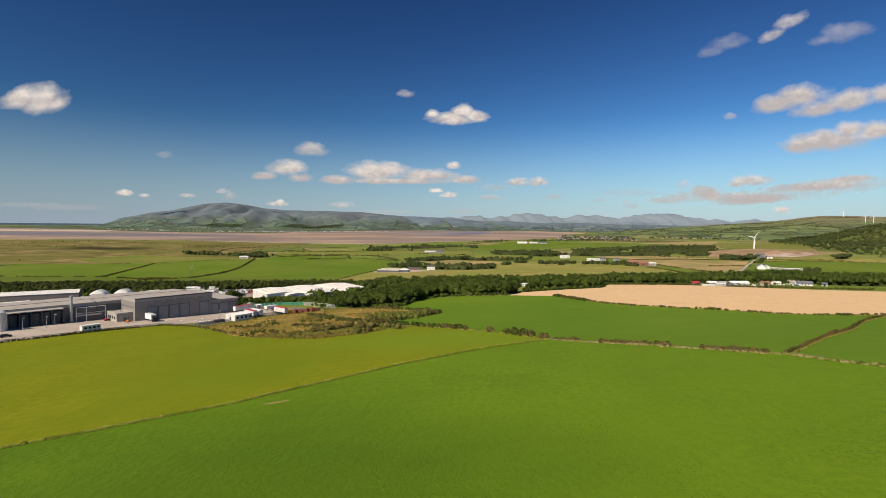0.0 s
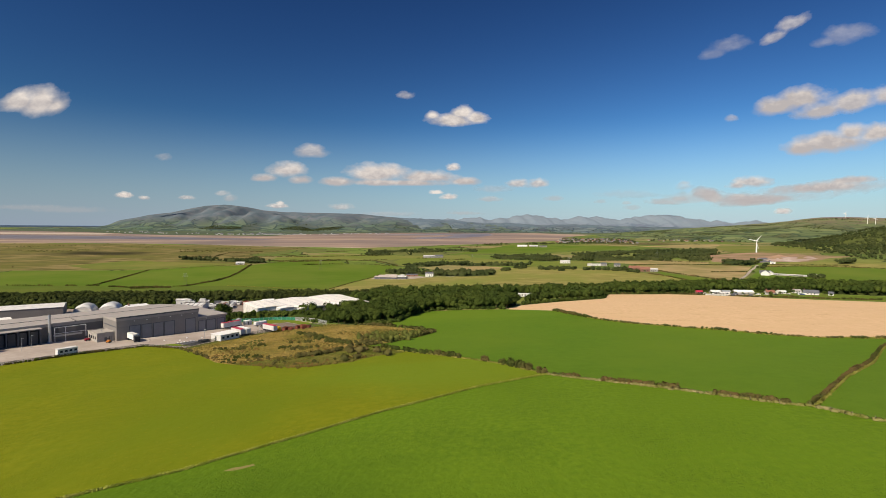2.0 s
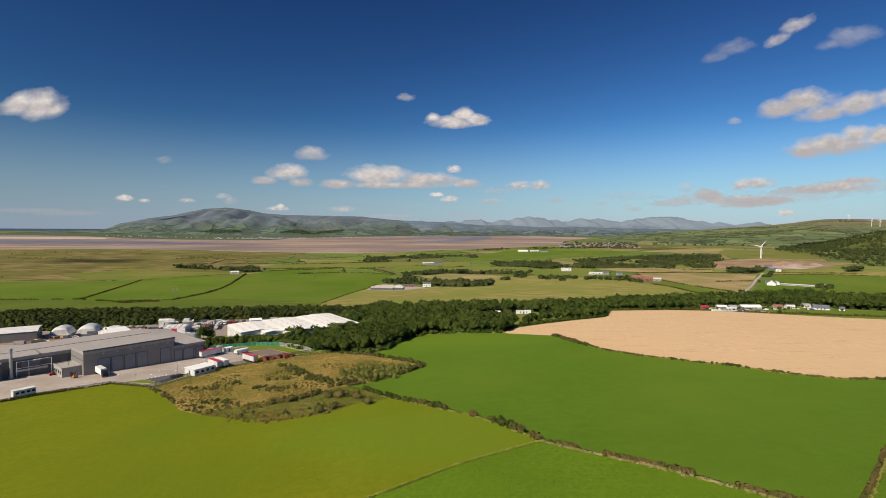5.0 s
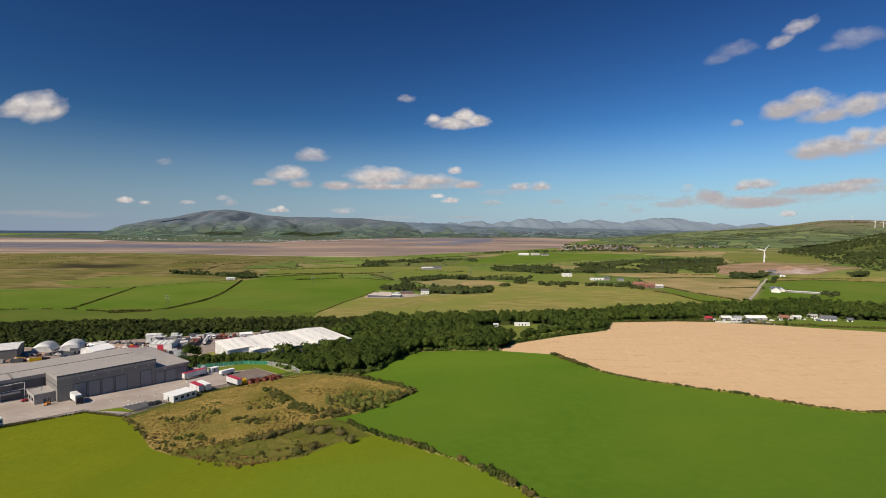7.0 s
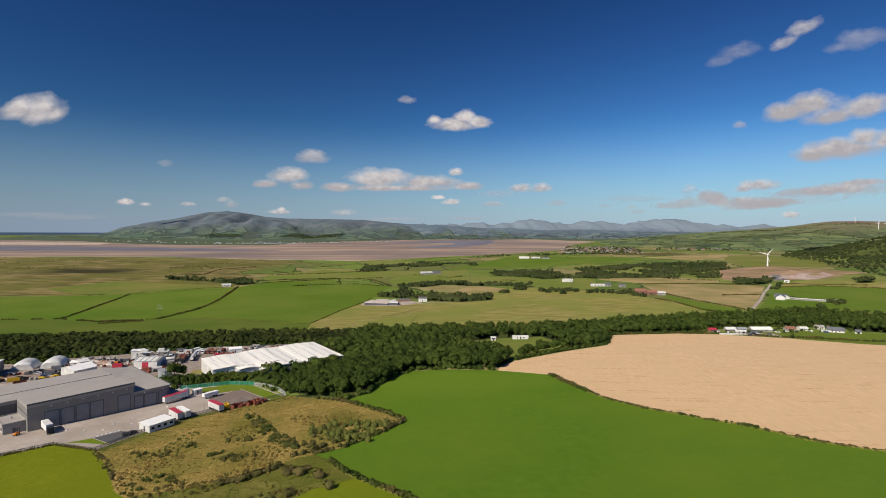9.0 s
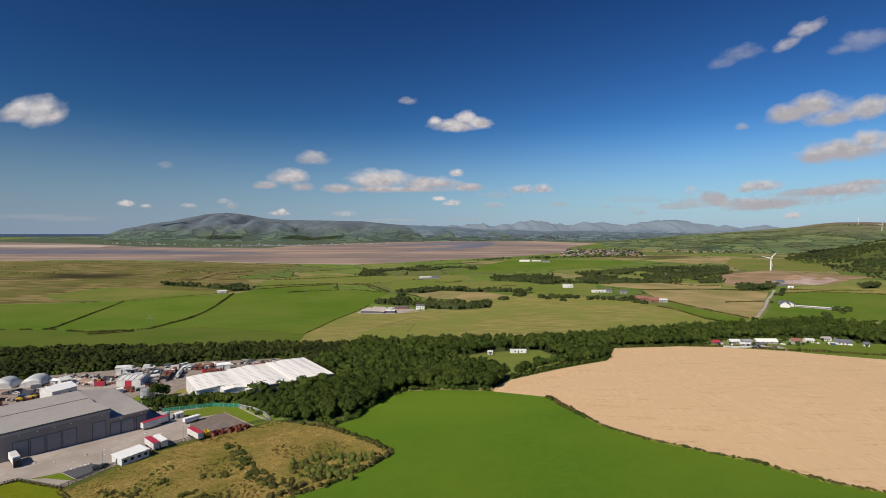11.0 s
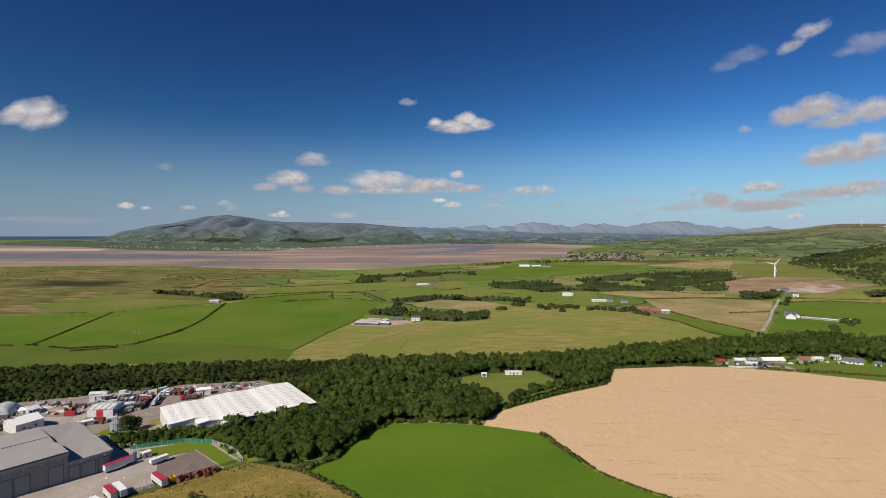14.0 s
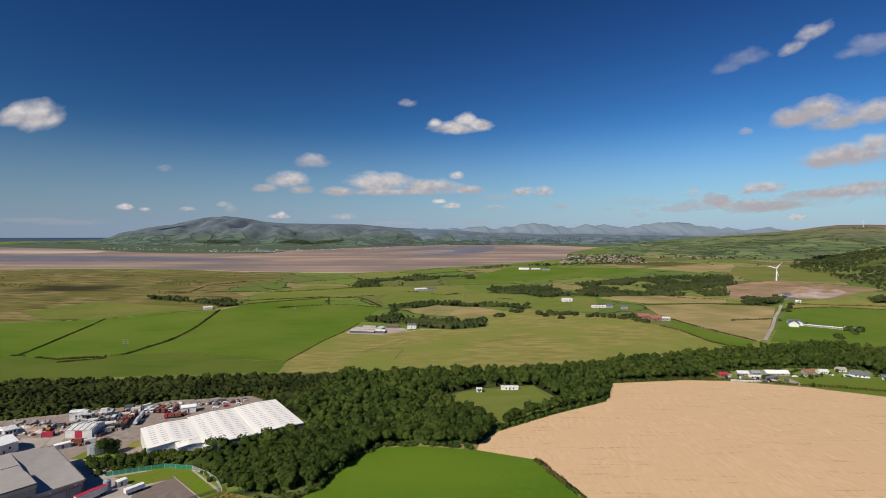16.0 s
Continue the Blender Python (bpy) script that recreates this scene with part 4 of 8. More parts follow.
def tree(x, y, h, k, label, group):
    ob = thing("tree", on_ground(x, y, RNG.uniform(0, 360)), label, "tree", group)
    ob.scale = (h / 9 * 0.86, h / 9 * 0.86, h / 9)
    for name, me in (("trunk", TRUNKS[k % 2]), ("crown", CROWNS[k % 6])):
        p = new(name, me)
        p.parent = ob
    return ob


def woodland(name, spots, heights, protos, label, material="leaf", zs=None):
    """Many trees in one mesh."""
    vq, vt, ft, k = [], [], [], 0
    if zs is None:
        zs = height(np.array([s[0] for s in spots]), np.array([s[1] for s in spots]))
    for (x, y), h, z in zip(spots, heights, zs):
        q, (cv, cf) = protos[RNG.randint(len(protos))][-2:]
        a, s = RNG.uniform(0, 2 * math.pi), h / 9
        rot = np.array([[math.cos(a), -math.sin(a), 0], [math.sin(a), math.cos(a), 0], [0, 0, 1]]).T * s
        vq.append(np.c_[q[:, :3] @ rot + (x, y, z), q[:, 3:] @ rot])
        vt.append(np.c_[cv[:, :3] @ rot + (x, y, z), cv[:, 3:] @ rot])
        ft.append(cf + k)
        k += len(cv)
    ob = new(name, fill(name, np.concatenate(vq), (np.concatenate(vt), np.concatenate(ft)), M[material]))
    return tagged(ob, label, "trees", kind="stuff")


def open_ground(x, y):
    """Low where a wood opens into glades."""
    return noise.noise(Vector((x * 0.016, y * 0.010, 2.0))) + 0.4 * noise.noise(Vector((x * 0.05, y * 0.04, 12.0)))


def understorey(name, line, h, material, label, step=3.2, low=-9999.0, ragged=-9.0):
    """The closed leaf layer below the crowns: a lumpy sheet over an outline, with its sides let down to the ground."""
    xs, ys = np.arange(min(p[0] for p in line), max(p[0] for p in line) + step, step), np.arange(min(p[1] for p in line), max(p[1] for p in line) + step, step)
    gx, gy = np.meshgrid(xs, ys)
    p = np.c_[gx.ravel(), gy.ravel()]
    ok = (within(p, line) & np.array([open_ground(a, b) > ragged for a, b in p])).reshape(gx.shape)
    inner = ok.copy()
    inner[1:-1, 1:-1] = ok[1:-1, 1:-1] & ok[:-2, 1:-1] & ok[2:, 1:-1] & ok[1:-1, :-2] & ok[1:-1, 2:]
    lump = np.array([noise.noise(Vector((a * 0.21, b * 0.21, 3.0))) + 0.6 * noise.noise(Vector((a * 0.5, b * 0.5, 8.0))) for a, b in p]).reshape(gx.shape)
    z = height(gx, gy) + np.where(inner, h * (1 + 0.35 * lump) * np.where(gx < low, 0.6, 1.0), -0.5)
    at, verts, faces = {}, [], []
    ny, nx = gx.shape
    for j in range(ny - 1):
        for i in range(nx - 1):
            q = [(j, i), (j, i + 1), (j + 1, i + 1), (j + 1, i)]
            if all(ok[c] for c in q):
                for c in q:
                    if c not in at:
                        at[c] = len(verts)
                        verts.append((gx[c], gy[c], z[c]))
                faces.append([at[c] for c in q])
    return tagged(put(name, verts, faces, M[material], smooth=True), label, "trees", kind="stuff")


COPSE = [(-143, 331), (-108, 342), (-93, 336), (-69, 320), (-56, 311), (-43, 309), (-27, 315), (-21, 326), (-18, 343), (-4, 361), (22, 359), (47, 353), (60, 377), (47, 406), (23, 448), (-20, 402), (-46, 390), (-66, 372), (-90, 363), (-109, 355), (-128, 356), (-137, 351), (-145, 344), (-158, 345)]
PADDOCK_TREES = [(60, 379), (100, 411), (140, 437), (112, 440), (106, 424), (66, 386)]
near_spots = [p for p in scatter(COPSE, 4.6, RNG) if p[0] > -112 and 0.72 * p[0] + 0.69 * p[1] > 171.0] + scatter(PADDOCK_TREES, 3.8, RNG)
front = sorted(near_spots, key=lambda p: p[1] - 0.25 * p[0])[:290]
for i, (x, y) in enumerate(front):
    tree(x, y, RNG.uniform(6.5, 10.5) * (1.0 if x > -62 else 0.66), i, "dense dark green broadleaf tree in the copse", "trees of the copse")
belt = scatter(WOOD_BELT, 5.9, RNG)
rest = [p for p in near_spots if p not in set(front)]
belt = [p for p in belt if p[0] > -70 - 25 * noise.noise(Vector((p[0] * 0.02, p[1] * 0.05, 0.0)))]
woodland("woodland", belt + rest, RNG.uniform(5.5, 11.0, len(belt) + len(rest)), PROTO_WOOD, "belt of dense dark green broadleaf woodland")
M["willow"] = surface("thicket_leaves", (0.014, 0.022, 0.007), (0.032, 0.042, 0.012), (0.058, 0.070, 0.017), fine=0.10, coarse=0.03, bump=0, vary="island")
thicket = [p for p in scatter(WOOD_BELT, 5.0, RNG) if p[0] < -52]
understorey("understorey", [p for p in COPSE if p[0] > -112], 4.6, "leaf", "closed leaf layer below the crowns of the copse", low=-62.0)
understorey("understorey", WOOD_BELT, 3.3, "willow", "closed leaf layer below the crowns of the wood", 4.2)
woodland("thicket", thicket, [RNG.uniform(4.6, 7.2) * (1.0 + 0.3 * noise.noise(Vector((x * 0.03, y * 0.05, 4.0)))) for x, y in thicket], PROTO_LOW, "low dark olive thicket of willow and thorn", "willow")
M["far_leaf"] = surface("far_leaves", (0.024, 0.038, 0.013), (0.048, 0.064, 0.021), (0.066, 0.076, 0.025), fine=0.05, coarse=0.012, bump=0, vary="island")
far_spots = []
for w in FAR_WOODS:
    east = max(q[0] for q in w) > 900
    if not east and max(q[1] for q in w) < 1420:
        dense = [(x + RNG.normal() * 2.5, y + RNG.normal() * 2.5) for x, y in scatter(w, 6.6 if max(q[1] for q in w) < 1010 else 9.0, RNG)]
        glade = -0.12 if max(q[1] for q in w) > 1300 else -0.42
        dense = [p for p in dense if open_ground(*p) > glade]
        understorey("understorey", w, 4.2, "far_leaf", "closed leaf layer below the crowns of a far copse", 5.0, ragged=glade)
        woodland("far_copse", dense, [RNG.uniform(4.6, 7.8) * (1.0 + 0.7 * noise.noise(Vector((x * 0.035, y * 0.035, 7.0)))) for x, y in dense], PROTO_FAR, "dense dark copse among the pastures", "far_leaf")
        continue
    far_spots += [(p[0] + RNG.normal() * 4, p[1] + RNG.normal() * 4) for p in scatter(w, 15.0 if east else 9.0, RNG) if noise.noise(Vector((p[0] * 0.014, p[1] * 0.009, 2.0))) + 0.5 * noise.noise(Vector((p[0] * 0.05, p[1] * 0.03, 12.0))) > (-0.16 if east else -0.25) and p[0] < 1.02 * p[1]]
far_z = []
for x, y in far_spots:
    up = SLOPE_WOOD.ray_cast(Vector((x, y, 900)), Vector((0, 0, -1)))[0]
    far_z.append(max(hz(x, y), up.z if up else -99))
woodland("far_woodland", far_spots, [RNG.uniform(4.5, 9.0) * (1.35 if p[0] > 900 else 1.0) for p in far_spots], PROTO_FAR, "scattered dark green far woods and copses", "far_leaf", far_z)


PROTO_TINY = []
for i in range(5):
    lo = crown_lobes(9.0, RNG, 1)
    PROTO_TINY.append((clumps(lo, 7, 1.35, RNG, floor=0.0), core(lo[:1], 0.9, False)))


def slope_trees(slope, x0, x1, y0, y1, dx, dy, wood, keep, label):
    """Hedgerow trees along uneven field lines, and clumps of wood, standing on a hillside."""
    rg = np.random.RandomState(31)
    spots = []

    def wave(a, b):
        return noise.noise(Vector((a * 0.004, b * 0.004, 1.0)))
    for k in range(int((y1 - y0) / dy)):
        for i in range(int((x1 - x0) / 8)):
            x = x0 + i * 8 + rg.normal() * 3
            y = y0 + k * dy + 60 * wave(x, k * 90.0) + rg.normal() * 2
            if noise.noise(Vector((x * 0.009, k * 3.3, 5.0))) > 0.22:
                spots.append((x, y))
    for k in range(int((x1 - x0) / dx)):
        for i in range(int((y1 - y0) / 8)):
            y = y0 + i * 8 + rg.normal() * 3
            x = x0 + k * dx + 70 * wave(y, k * 70.0) + rg.normal() * 2
            if noise.noise(Vector((y * 0.009, k * 2.7, 9.0))) > 0.22:
                spots.append((x, y))
    for _ in range(wood):
        x, y = rg.uniform(x0, x1), rg.uniform(y0, y1)
        if noise.noise(Vector((x * 0.0035, y * 0.005, 14.0))) > 0.2:
            spots.append((x, y))
    done, zs = [], []
    for x, y in spots:
        if keep(x, y):
            hit = slope.ray_cast(Vector((x, y, 900)), Vector((0, 0, -1)))
            if hit[0] and hit[0].z > hz(x, y) - 1:
                done.append((x, y))
                zs.append(hit[0].z)
    woodland("hillside_trees", done, rg.uniform(2.8, 6.2, len(done)), PROTO_TINY, label, "willow", zs)


slope_trees(SLOPE_MOOR, 950, 2950, 1620, 3200, 130, 78, 9000, lambda x, y: 0.35 < x / y < 0.98, "hedgerow trees and small woods on the hill")
slope_trees(SLOPE_COMBE, -2650, 300, 3000, 3420, 150, 90, 2200, lambda x, y: True, "hedgerow trees and small woods below the mountain")
slope_trees(SLOPE_FOOT, 0, 2000, 3180, 3500, 140, 80, 1500, lambda x, y: x < 0.5 * y, "hedgerow trees and small woods below the fells")


def plantation(slope, outline, label):
    """A block of dark trees on a hillside."""
    spots, zs = [], []
    for x, y in scatter(outline, 7.5, np.random.RandomState(3)):
        hit = slope.ray_cast(Vector((x, y, 900)), Vector((0, 0, -1)))[0]
        if hit:
            spots.append((x, y))
            zs.append(hit.z)
    woodland("plantation", spots, [4.5 + 1.5 * math.sin(i * 2.3) for i in range(len(spots))], PROTO_TINY, label, "willow", zs)


plantation(SLOPE_COMBE, [(-1560, 3150), (-1470, 3120), (-1330, 3135), (-1290, 3190), (-1380, 3250), (-1530, 3230)], "block of dark trees on the mountain's foot")
# added trees standing in for a dark blue shadow on the slope
plantation(SLOPE_COMBE, [(-1060, 3160), (-900, 3130), (-690, 3150), (-640, 3230), (-760, 3290), (-1000, 3270)], "block of dark trees on the mountain's foot")


def hedge(line, h, w, gap_rate, label, name="hedge", lumps=0.8, material="hedge_leaf", per=52):
    """Bushes in a row along a line, uneven, with gaps."""
    q, lobes = [], []
    for (x0, y0), (x1, y1) in zip(line, line[1:]):
        n = max(1, int(math.hypot(x1 - x0, y1 - y0) / (w * 0.6)))
        for i in range(n):
            u = (i + RNG.rand()) / n
            x, y = x0 + (x1 - x0) * u + RNG.normal() * w * 0.15, y0 + (y1 - y0) * u + RNG.normal() * w * 0.15
            big = 0.5 + 0.5 * noise.noise(Vector((x * 0.08, y * 0.08, 3.0)))
            if RNG.rand() < gap_rate * (1.6 - 1.4 * big):
                continue
            hh = h * (1 - lumps + lumps * 1.5 * big) * RNG.uniform(0.75, 1.2)
            lobes.append((x, y, hz(x, y) + hh * 0.38, max(w * 0.5, hh * 0.42) * RNG.uniform(0.75, 1.15), hh * 0.62))
    ob = new(name, fill(name, clumps(lobes, 24 if material == "bank" else per, 0.17 * max(h, 0.5 if material == "green_bank" else 0.9) ** 0.6 * (52 / per) ** 0.5, RNG), core(lobes, 0.72), M[material]))
    return tagged(ob, label, "hedge", kind="stuff")


M["bank"] = surface("bank_grass", (0.175, 0.18, 0.034), (0.29, 0.255, 0.075), (0.15, 0.175, 0.026), fine=1.0, coarse=0.3, bump=0, vary="island")
hedge([(-267, 622), (-216, 608), (-174, 589), (-131, 579)], 0.9, 1.2, 0.1, "faint low bank across the pasture", name="field_bank", material="bank")
M["green_bank"] = surface("green_bank_grass", (0.19, 0.225, 0.03), (0.33, 0.33, 0.075), (0.17, 0.205, 0.024), fine=1.0, coarse=0.3, bump=0, vary="island")
hedge(FENCE[1:], 0.42, 0.42, 0.0, "low overgrown grassy field bank", name="field_bank", material="green_bank", lumps=0.12, per=34)
M["stone_bank"] = surface("stony_bank", (0.165, 0.155, 0.045), (0.34, 0.285, 0.15), (0.14, 0.15, 0.03), fine=1.3, coarse=0.3, bump=0, vary="island")
hedge(HEDGE_E, 0.42, 1.25, 0.0, "pale stony bank with dry grass between two fields", name="field_bank", material="stone_bank", lumps=0.45, per=60)
M["brown_hedge"] = surface("brown_bracken", (0.085, 0.062, 0.022), (0.17, 0.105, 0.045), (0.07, 0.08, 0.02), fine=0.6, coarse=0.2, bump=0, vary="island")
for line in ([(46, 144.5), (52, 139), (60.5, 130)], [(65.5, 123.6), (69.5, 118.5)], [(36, 155), (42, 149)]):
    hedge(line, 1.15, 1.1, 0.05, "low russet bracken hedge on the bank", material="brown_hedge")
hedge([(68.8, 119.2), (72.5, 115.6), (76, 112.6)], 1.3, 1.2, 0.0, "dark green low hedge on the bank")
hedge(HEDGE_N, 0.5, 1.6, 0.05, "grassy bank below the hedge", name="field_bank", material="bank")
hedge(HEDGE_N, 2.2, 1.6, 0.3, "dark ragged field hedge with taller bushes")
hedge([(x + 0.5, y - 0.5) for x, y in HEDGE_R], 0.35, 0.7, 0.1, "pale grassy bank below the hedge", name="field_bank", material="bank")
hedge(HEDGE_R, 1.15, 0.75, 0.25, "dark green field hedge")
hedge([(60, 377), (82, 396), (112, 418), (142, 436)], 0.5, 1.1, 0.1, "pale stony bank between barley and wood", name="field_bank", material="stone_bank", lumps=0.4, per=20)
hedge([(75, 333), (78, 328), (80.5, 319), (84, 308), (87.5, 298)], 2.4, 2.4, 0.05, "clump of dark hedge bushes at the barley's corner")
hedge(BARLEY_S[1:], 0.5, 1.4, 0.1, "dry grassy bank along the barley", name="field_bank", material="bank", per=20)
hedge(BARLEY_S[2:], 1.25, 1.6, 0.36, "broken row of low hedge bushes along barley")
hedge([(-130, 584), (-121, 683), (-97, 803)], 0.8, 1.0, 0.3, "thin dark hedge beside the sheep pasture", per=14)
hedge([(-476, 812), (-443, 689), (-418, 600)], 1.5, 1.9, 0.1, "dark trimmed field hedge", per=14)
hedge([(-650, 560), (-560, 576), (-418, 600), (-365, 587), (-314, 613)], 1.4, 1.7, 0.75, "broken low hedge along the pasture strip", per=14)
hedge([(-392, 592), (-365, 587), (-330, 600)], 1.9, 2.6, 0.1, "row of dark rounded hedge bushes", per=14)
hedge([(-331, 865), (-309, 748), (-304, 680), (-314, 613)], 2.0, 2.6, 0.15, "dark field hedge with taller bushes", per=14)
hedge([(-482, 816), (-408, 844), (-340, 868)], 0.7, 1.0, 0.5, "faint hedge at the edge of the dunes", per=14)
for line in ([(601, 911), (646, 895), (715, 874)], [(-333, 960), (-216, 1022), (-134, 1021), (-83, 932)], [(337, 804), (350, 733), (379, 651)], [(353, 915), (462, 922), (557, 894)], [(562, 870), (632, 878), (690, 846), (760, 785)],
             [(-357, 574), (-322, 595)], [(-312, 926), (-272, 962), (-222, 1000), (-196, 1027)], [(305, 736), (319, 707), (326, 648), (343, 620)], [(420, 776), (447, 784), (484, 789)], [(-66, 1425), (18, 1495), (119, 1551)]):
    hedge(line, 1.8, 2.0, 0.22, "dark field hedge between far pastures", per=14)
for line in ([(-532, 1056), (-490, 1074), (-508, 1183), (-456, 1260)], [(-455, 1075), (-397, 1086), (-325, 1081), (-254, 1118), (-186, 1167), (-120, 1195)], [(-373, 1148), (-306, 1093)], [(-250, 896), (-211, 927), (-148, 949), (-104, 929), (-82, 925)],
             [(-164, 1032), (-116, 1053)], [(-195, 1012), (-177, 945)], [(-448, 1143), (-424, 1156)], [(-330, 1152), (-314, 1164)], [(-66, 1108), (-32, 1110)], [(-8, 1083), (22, 1065), (52, 1090)], [(122, 1010), (148, 999)], [(-300, 1286), (-251, 1318)], [(435, 1010), (472, 977), (521, 966)], [(263, 922), (309, 917)]):
    hedge(line, 1.9, 2.2, 0.5, "broken row of dark far hedge bushes", per=14)
hedge([(-158, 346), (-146, 343), (-136, 348), (-124, 350), (-112, 352)], 4.4, 6.5, 0.0, "dark green bushes below the storage tank", name="shrub_row", material="leaf")
screen = scatter([(-147, 338), (-137, 337), (-124, 343), (-112, 345), (-99, 344), (-96, 350), (-110, 357), (-128, 357), (-138, 351), (-148, 346)], 3.6, RNG)
for i, (x, y) in enumerate(screen):
    tree(x, y, RNG.uniform(4.2, 6.4), i, "dark bushy tree behind the green fence", "trees behind the green fence")
hedge([(-140, 334), (-126, 343), (-112, 346), (-98, 345)], 3.8, 5.5, 0.0, "dark green bushes behind the green fence", name="shrub_row", material="leaf")
hedge([(163, 487), (225, 499), (262, 500), (300, 491), (330, 482), (359, 470), (400, 455)], 1.9, 2.2, 0.1, "dark green hedge at the top of the barley")
for x, y in ((262, 518), (276, 524), (295, 526), (300, 498), (338, 530), (348, 530), (358, 530), (369, 524), (388, 520), (294, 505), (335, 508), (392, 512), (318, 482)):
    tree(x, y, RNG.uniform(3.0, 5.5), int(x), "dark green garden tree beside the houses", "garden trees")
for line in (WOOD_BELT[0:8], [(-36, 302), (-25, 312), (-19, 338), (-4, 359), (20, 358), (47, 350)], [(-96, 346), (-80, 336), (-65, 324), (-48, 313), (-36, 304)], [(62, 378), (102, 410), (142, 437), (161, 487), (225, 500), (256, 504)], [(256, 523), (301, 540), (351, 546), (404, 537)], [(23, 450), (-20, 404)]):
    hedge(line, 3.2, 4.0, 0.05, "dense dark undergrowth at the edge of the wood", name="undergrowth", material="leaf")


# ---------------------------------------------------------------- building materials
def plain(name, c, rough=0.55, spread_by=0.10, fine=0.4, metal=0.0, bump=0.0, vary=""):
    return surface(name, tuple(v * (1 - spread_by) for v in c), tuple(min(v * (1 + spread_by), 0.9) for v in c), fine=fine, rough=rough, bump=bump, metal=metal, vary=vary)


def ribbed(name, c, pitch, turn, rough=0.75):
    """Profiled metal sheet: fine ribs of the given pitch, and weather streaks."""
    m, n, l, bs = base_nodes(name, rough)
    g = n.new("ShaderNodeTexCoord")
    mp = n.new("ShaderNodeMapping")
    mp.inputs["Rotation"].default_value = (0, 0, turn)
    l.new(g.outputs["Object"], mp.inputs[0])
    w = n.new("ShaderNodeTexWave")
    w.inputs["Scale"].default_value, w.inputs["Distortion"].default_value = 0.314 / pitch, 0.0
    l.new(mp.outputs[0], w.inputs["Vector"])
    st = ramp_of(n, l, noise_of(n, l, 0.25, 5.0), 0.3, 0.75)
    col = mixed(n, l, st, c, tuple(v * 0.84 for v in c))
    col = mixed(n, l, ramp_of(n, l, w.outputs["Fac"], 0.75, 1.0), col, tuple(v * 0.95 for v in c))
    l.new(col, bs.inputs["Base Color"])
    bp = n.new("ShaderNodeBump")
    bp.inputs["Strength"].default_value, bp.inputs["Distance"].default_value = 0.25, 0.05
    l.new(w.outputs["Fac"], bp.inputs["Height"])
    l.new(bp.outputs[0], bs.inputs["Normal"])
    return m


M["clad"] = ribbed("grey_cladding", (0.262, 0.240, 0.222), 1.0, 0.0)
M["clad_side"] = ribbed("pale_cladding", (0.235, 0.218, 0.202), 1.0, math.pi / 2)
M["clad_dark"] = ribbed("dark_grey_cladding", (0.165, 0.158, 0.152), 1.0, 0.0)
M["roof"] = ribbed("grey_roof_sheet", (0.355, 0.325, 0.296), 1.0, 0.0)
M["shutter"] = ribbed("shutter_steel", (0.255, 0.252, 0.258), 0.6, 0.0)
M["trimm"] = plain("dark_trim", (0.10, 0.105, 0.115))
M["white_sheet"] = ribbed("white_roof_sheet", (0.80, 0.77, 0.71), 2.2, 0.0)
M["bright_white"] = plain("white_coated_sheet", (0.86, 0.82, 0.74), 0.5, 0.03)
M["white"] = plain("white_paint", (0.78, 0.77, 0.74), 0.5, 0.05)
M["dirtywhite"] = plain("weathered_white_panel", (0.60, 0.59, 0.56), 0.6, 0.15)
M["dark"] = plain("dark_opening", (0.022, 0.024, 0.028), 0.6)
M["red"] = plain("red_paint", (0.40, 0.035, 0.06), 0.5, 0.12)
M["rust"] = plain("rusty_red_steel", (0.225, 0.072, 0.046), 0.7, 0.25)
M["yellow"] = plain("yellow_paint", (0.62, 0.40, 0.03), 0.5, 0.12)
M["orange"] = plain("orange_paint", (0.60, 0.20, 0.03), 0.5, 0.12)
M["blue"] = plain("blue_paint", (0.05, 0.09, 0.22), 0.5, 0.12)
M["tyre"] = plain("tyre_rubber", (0.025, 0.025, 0.025), 0.8)
M["glass"] = plain("window_glass", (0.03, 0.04, 0.05), 0.08)
M["galv"] = plain("galvanised_steel", (0.42, 0.43, 0.44), 0.4, 0.1, metal=0.4)
M["tankgrey"] = plain("painted_tank_steel", (0.36, 0.38, 0.40), 0.45, 0.08)
M["tarmac"] = plain("tarmac", (0.10, 0.10, 0.105), 0.9, 0.15, 1.5)
M["render"] = plain("white_render", (0.74, 0.72, 0.67), 0.8, 0.06)
M["slate"] = plain("roof_slate", (0.12, 0.125, 0.14), 0.6, 0.15)
M["tile"] = plain("red_roof_tile", (0.26, 0.12, 0.08), 0.7, 0.15)
M["brick"] = plain("red_brick", (0.24, 0.13, 0.095), 0.85, 0.15)
M["stone"] = plain("grey_stone", (0.34, 0.32, 0.29), 0.85, 0.15)
M["tent"] = plain("tent_fabric", (0.56, 0.56, 0.54), 0.5, 0.08)
M["spoil"] = surface("rubble", (0.34, 0.235, 0.18), (0.47, 0.35, 0.28), (0.28, 0.19, 0.145), fine=0.8, coarse=0.15, bump=0.8)
M["pale_spoil"] = surface("crushed_concrete", (0.50, 0.43, 0.38), (0.62, 0.54, 0.48), (0.46, 0.38, 0.32), fine=0.8, coarse=0.15, bump=0.8)
M["slate_spoil"] = surface("dark_stone_heap", (0.085, 0.085, 0.10), (0.15, 0.145, 0.16), fine=0.3, coarse=0.1, bump=0.6)
M["greennet"] = plain("green_fence_mesh", (0.03, 0.20, 0.12), 0.7, 0.15)
M["pinkroof"] = plain("weathered_sheet_roof", (0.46, 0.395, 0.355), 0.7, 0.18, 0.25)
M["wood"] = plain("timber", (0.26, 0.18, 0.11), 0.8, 0.15)


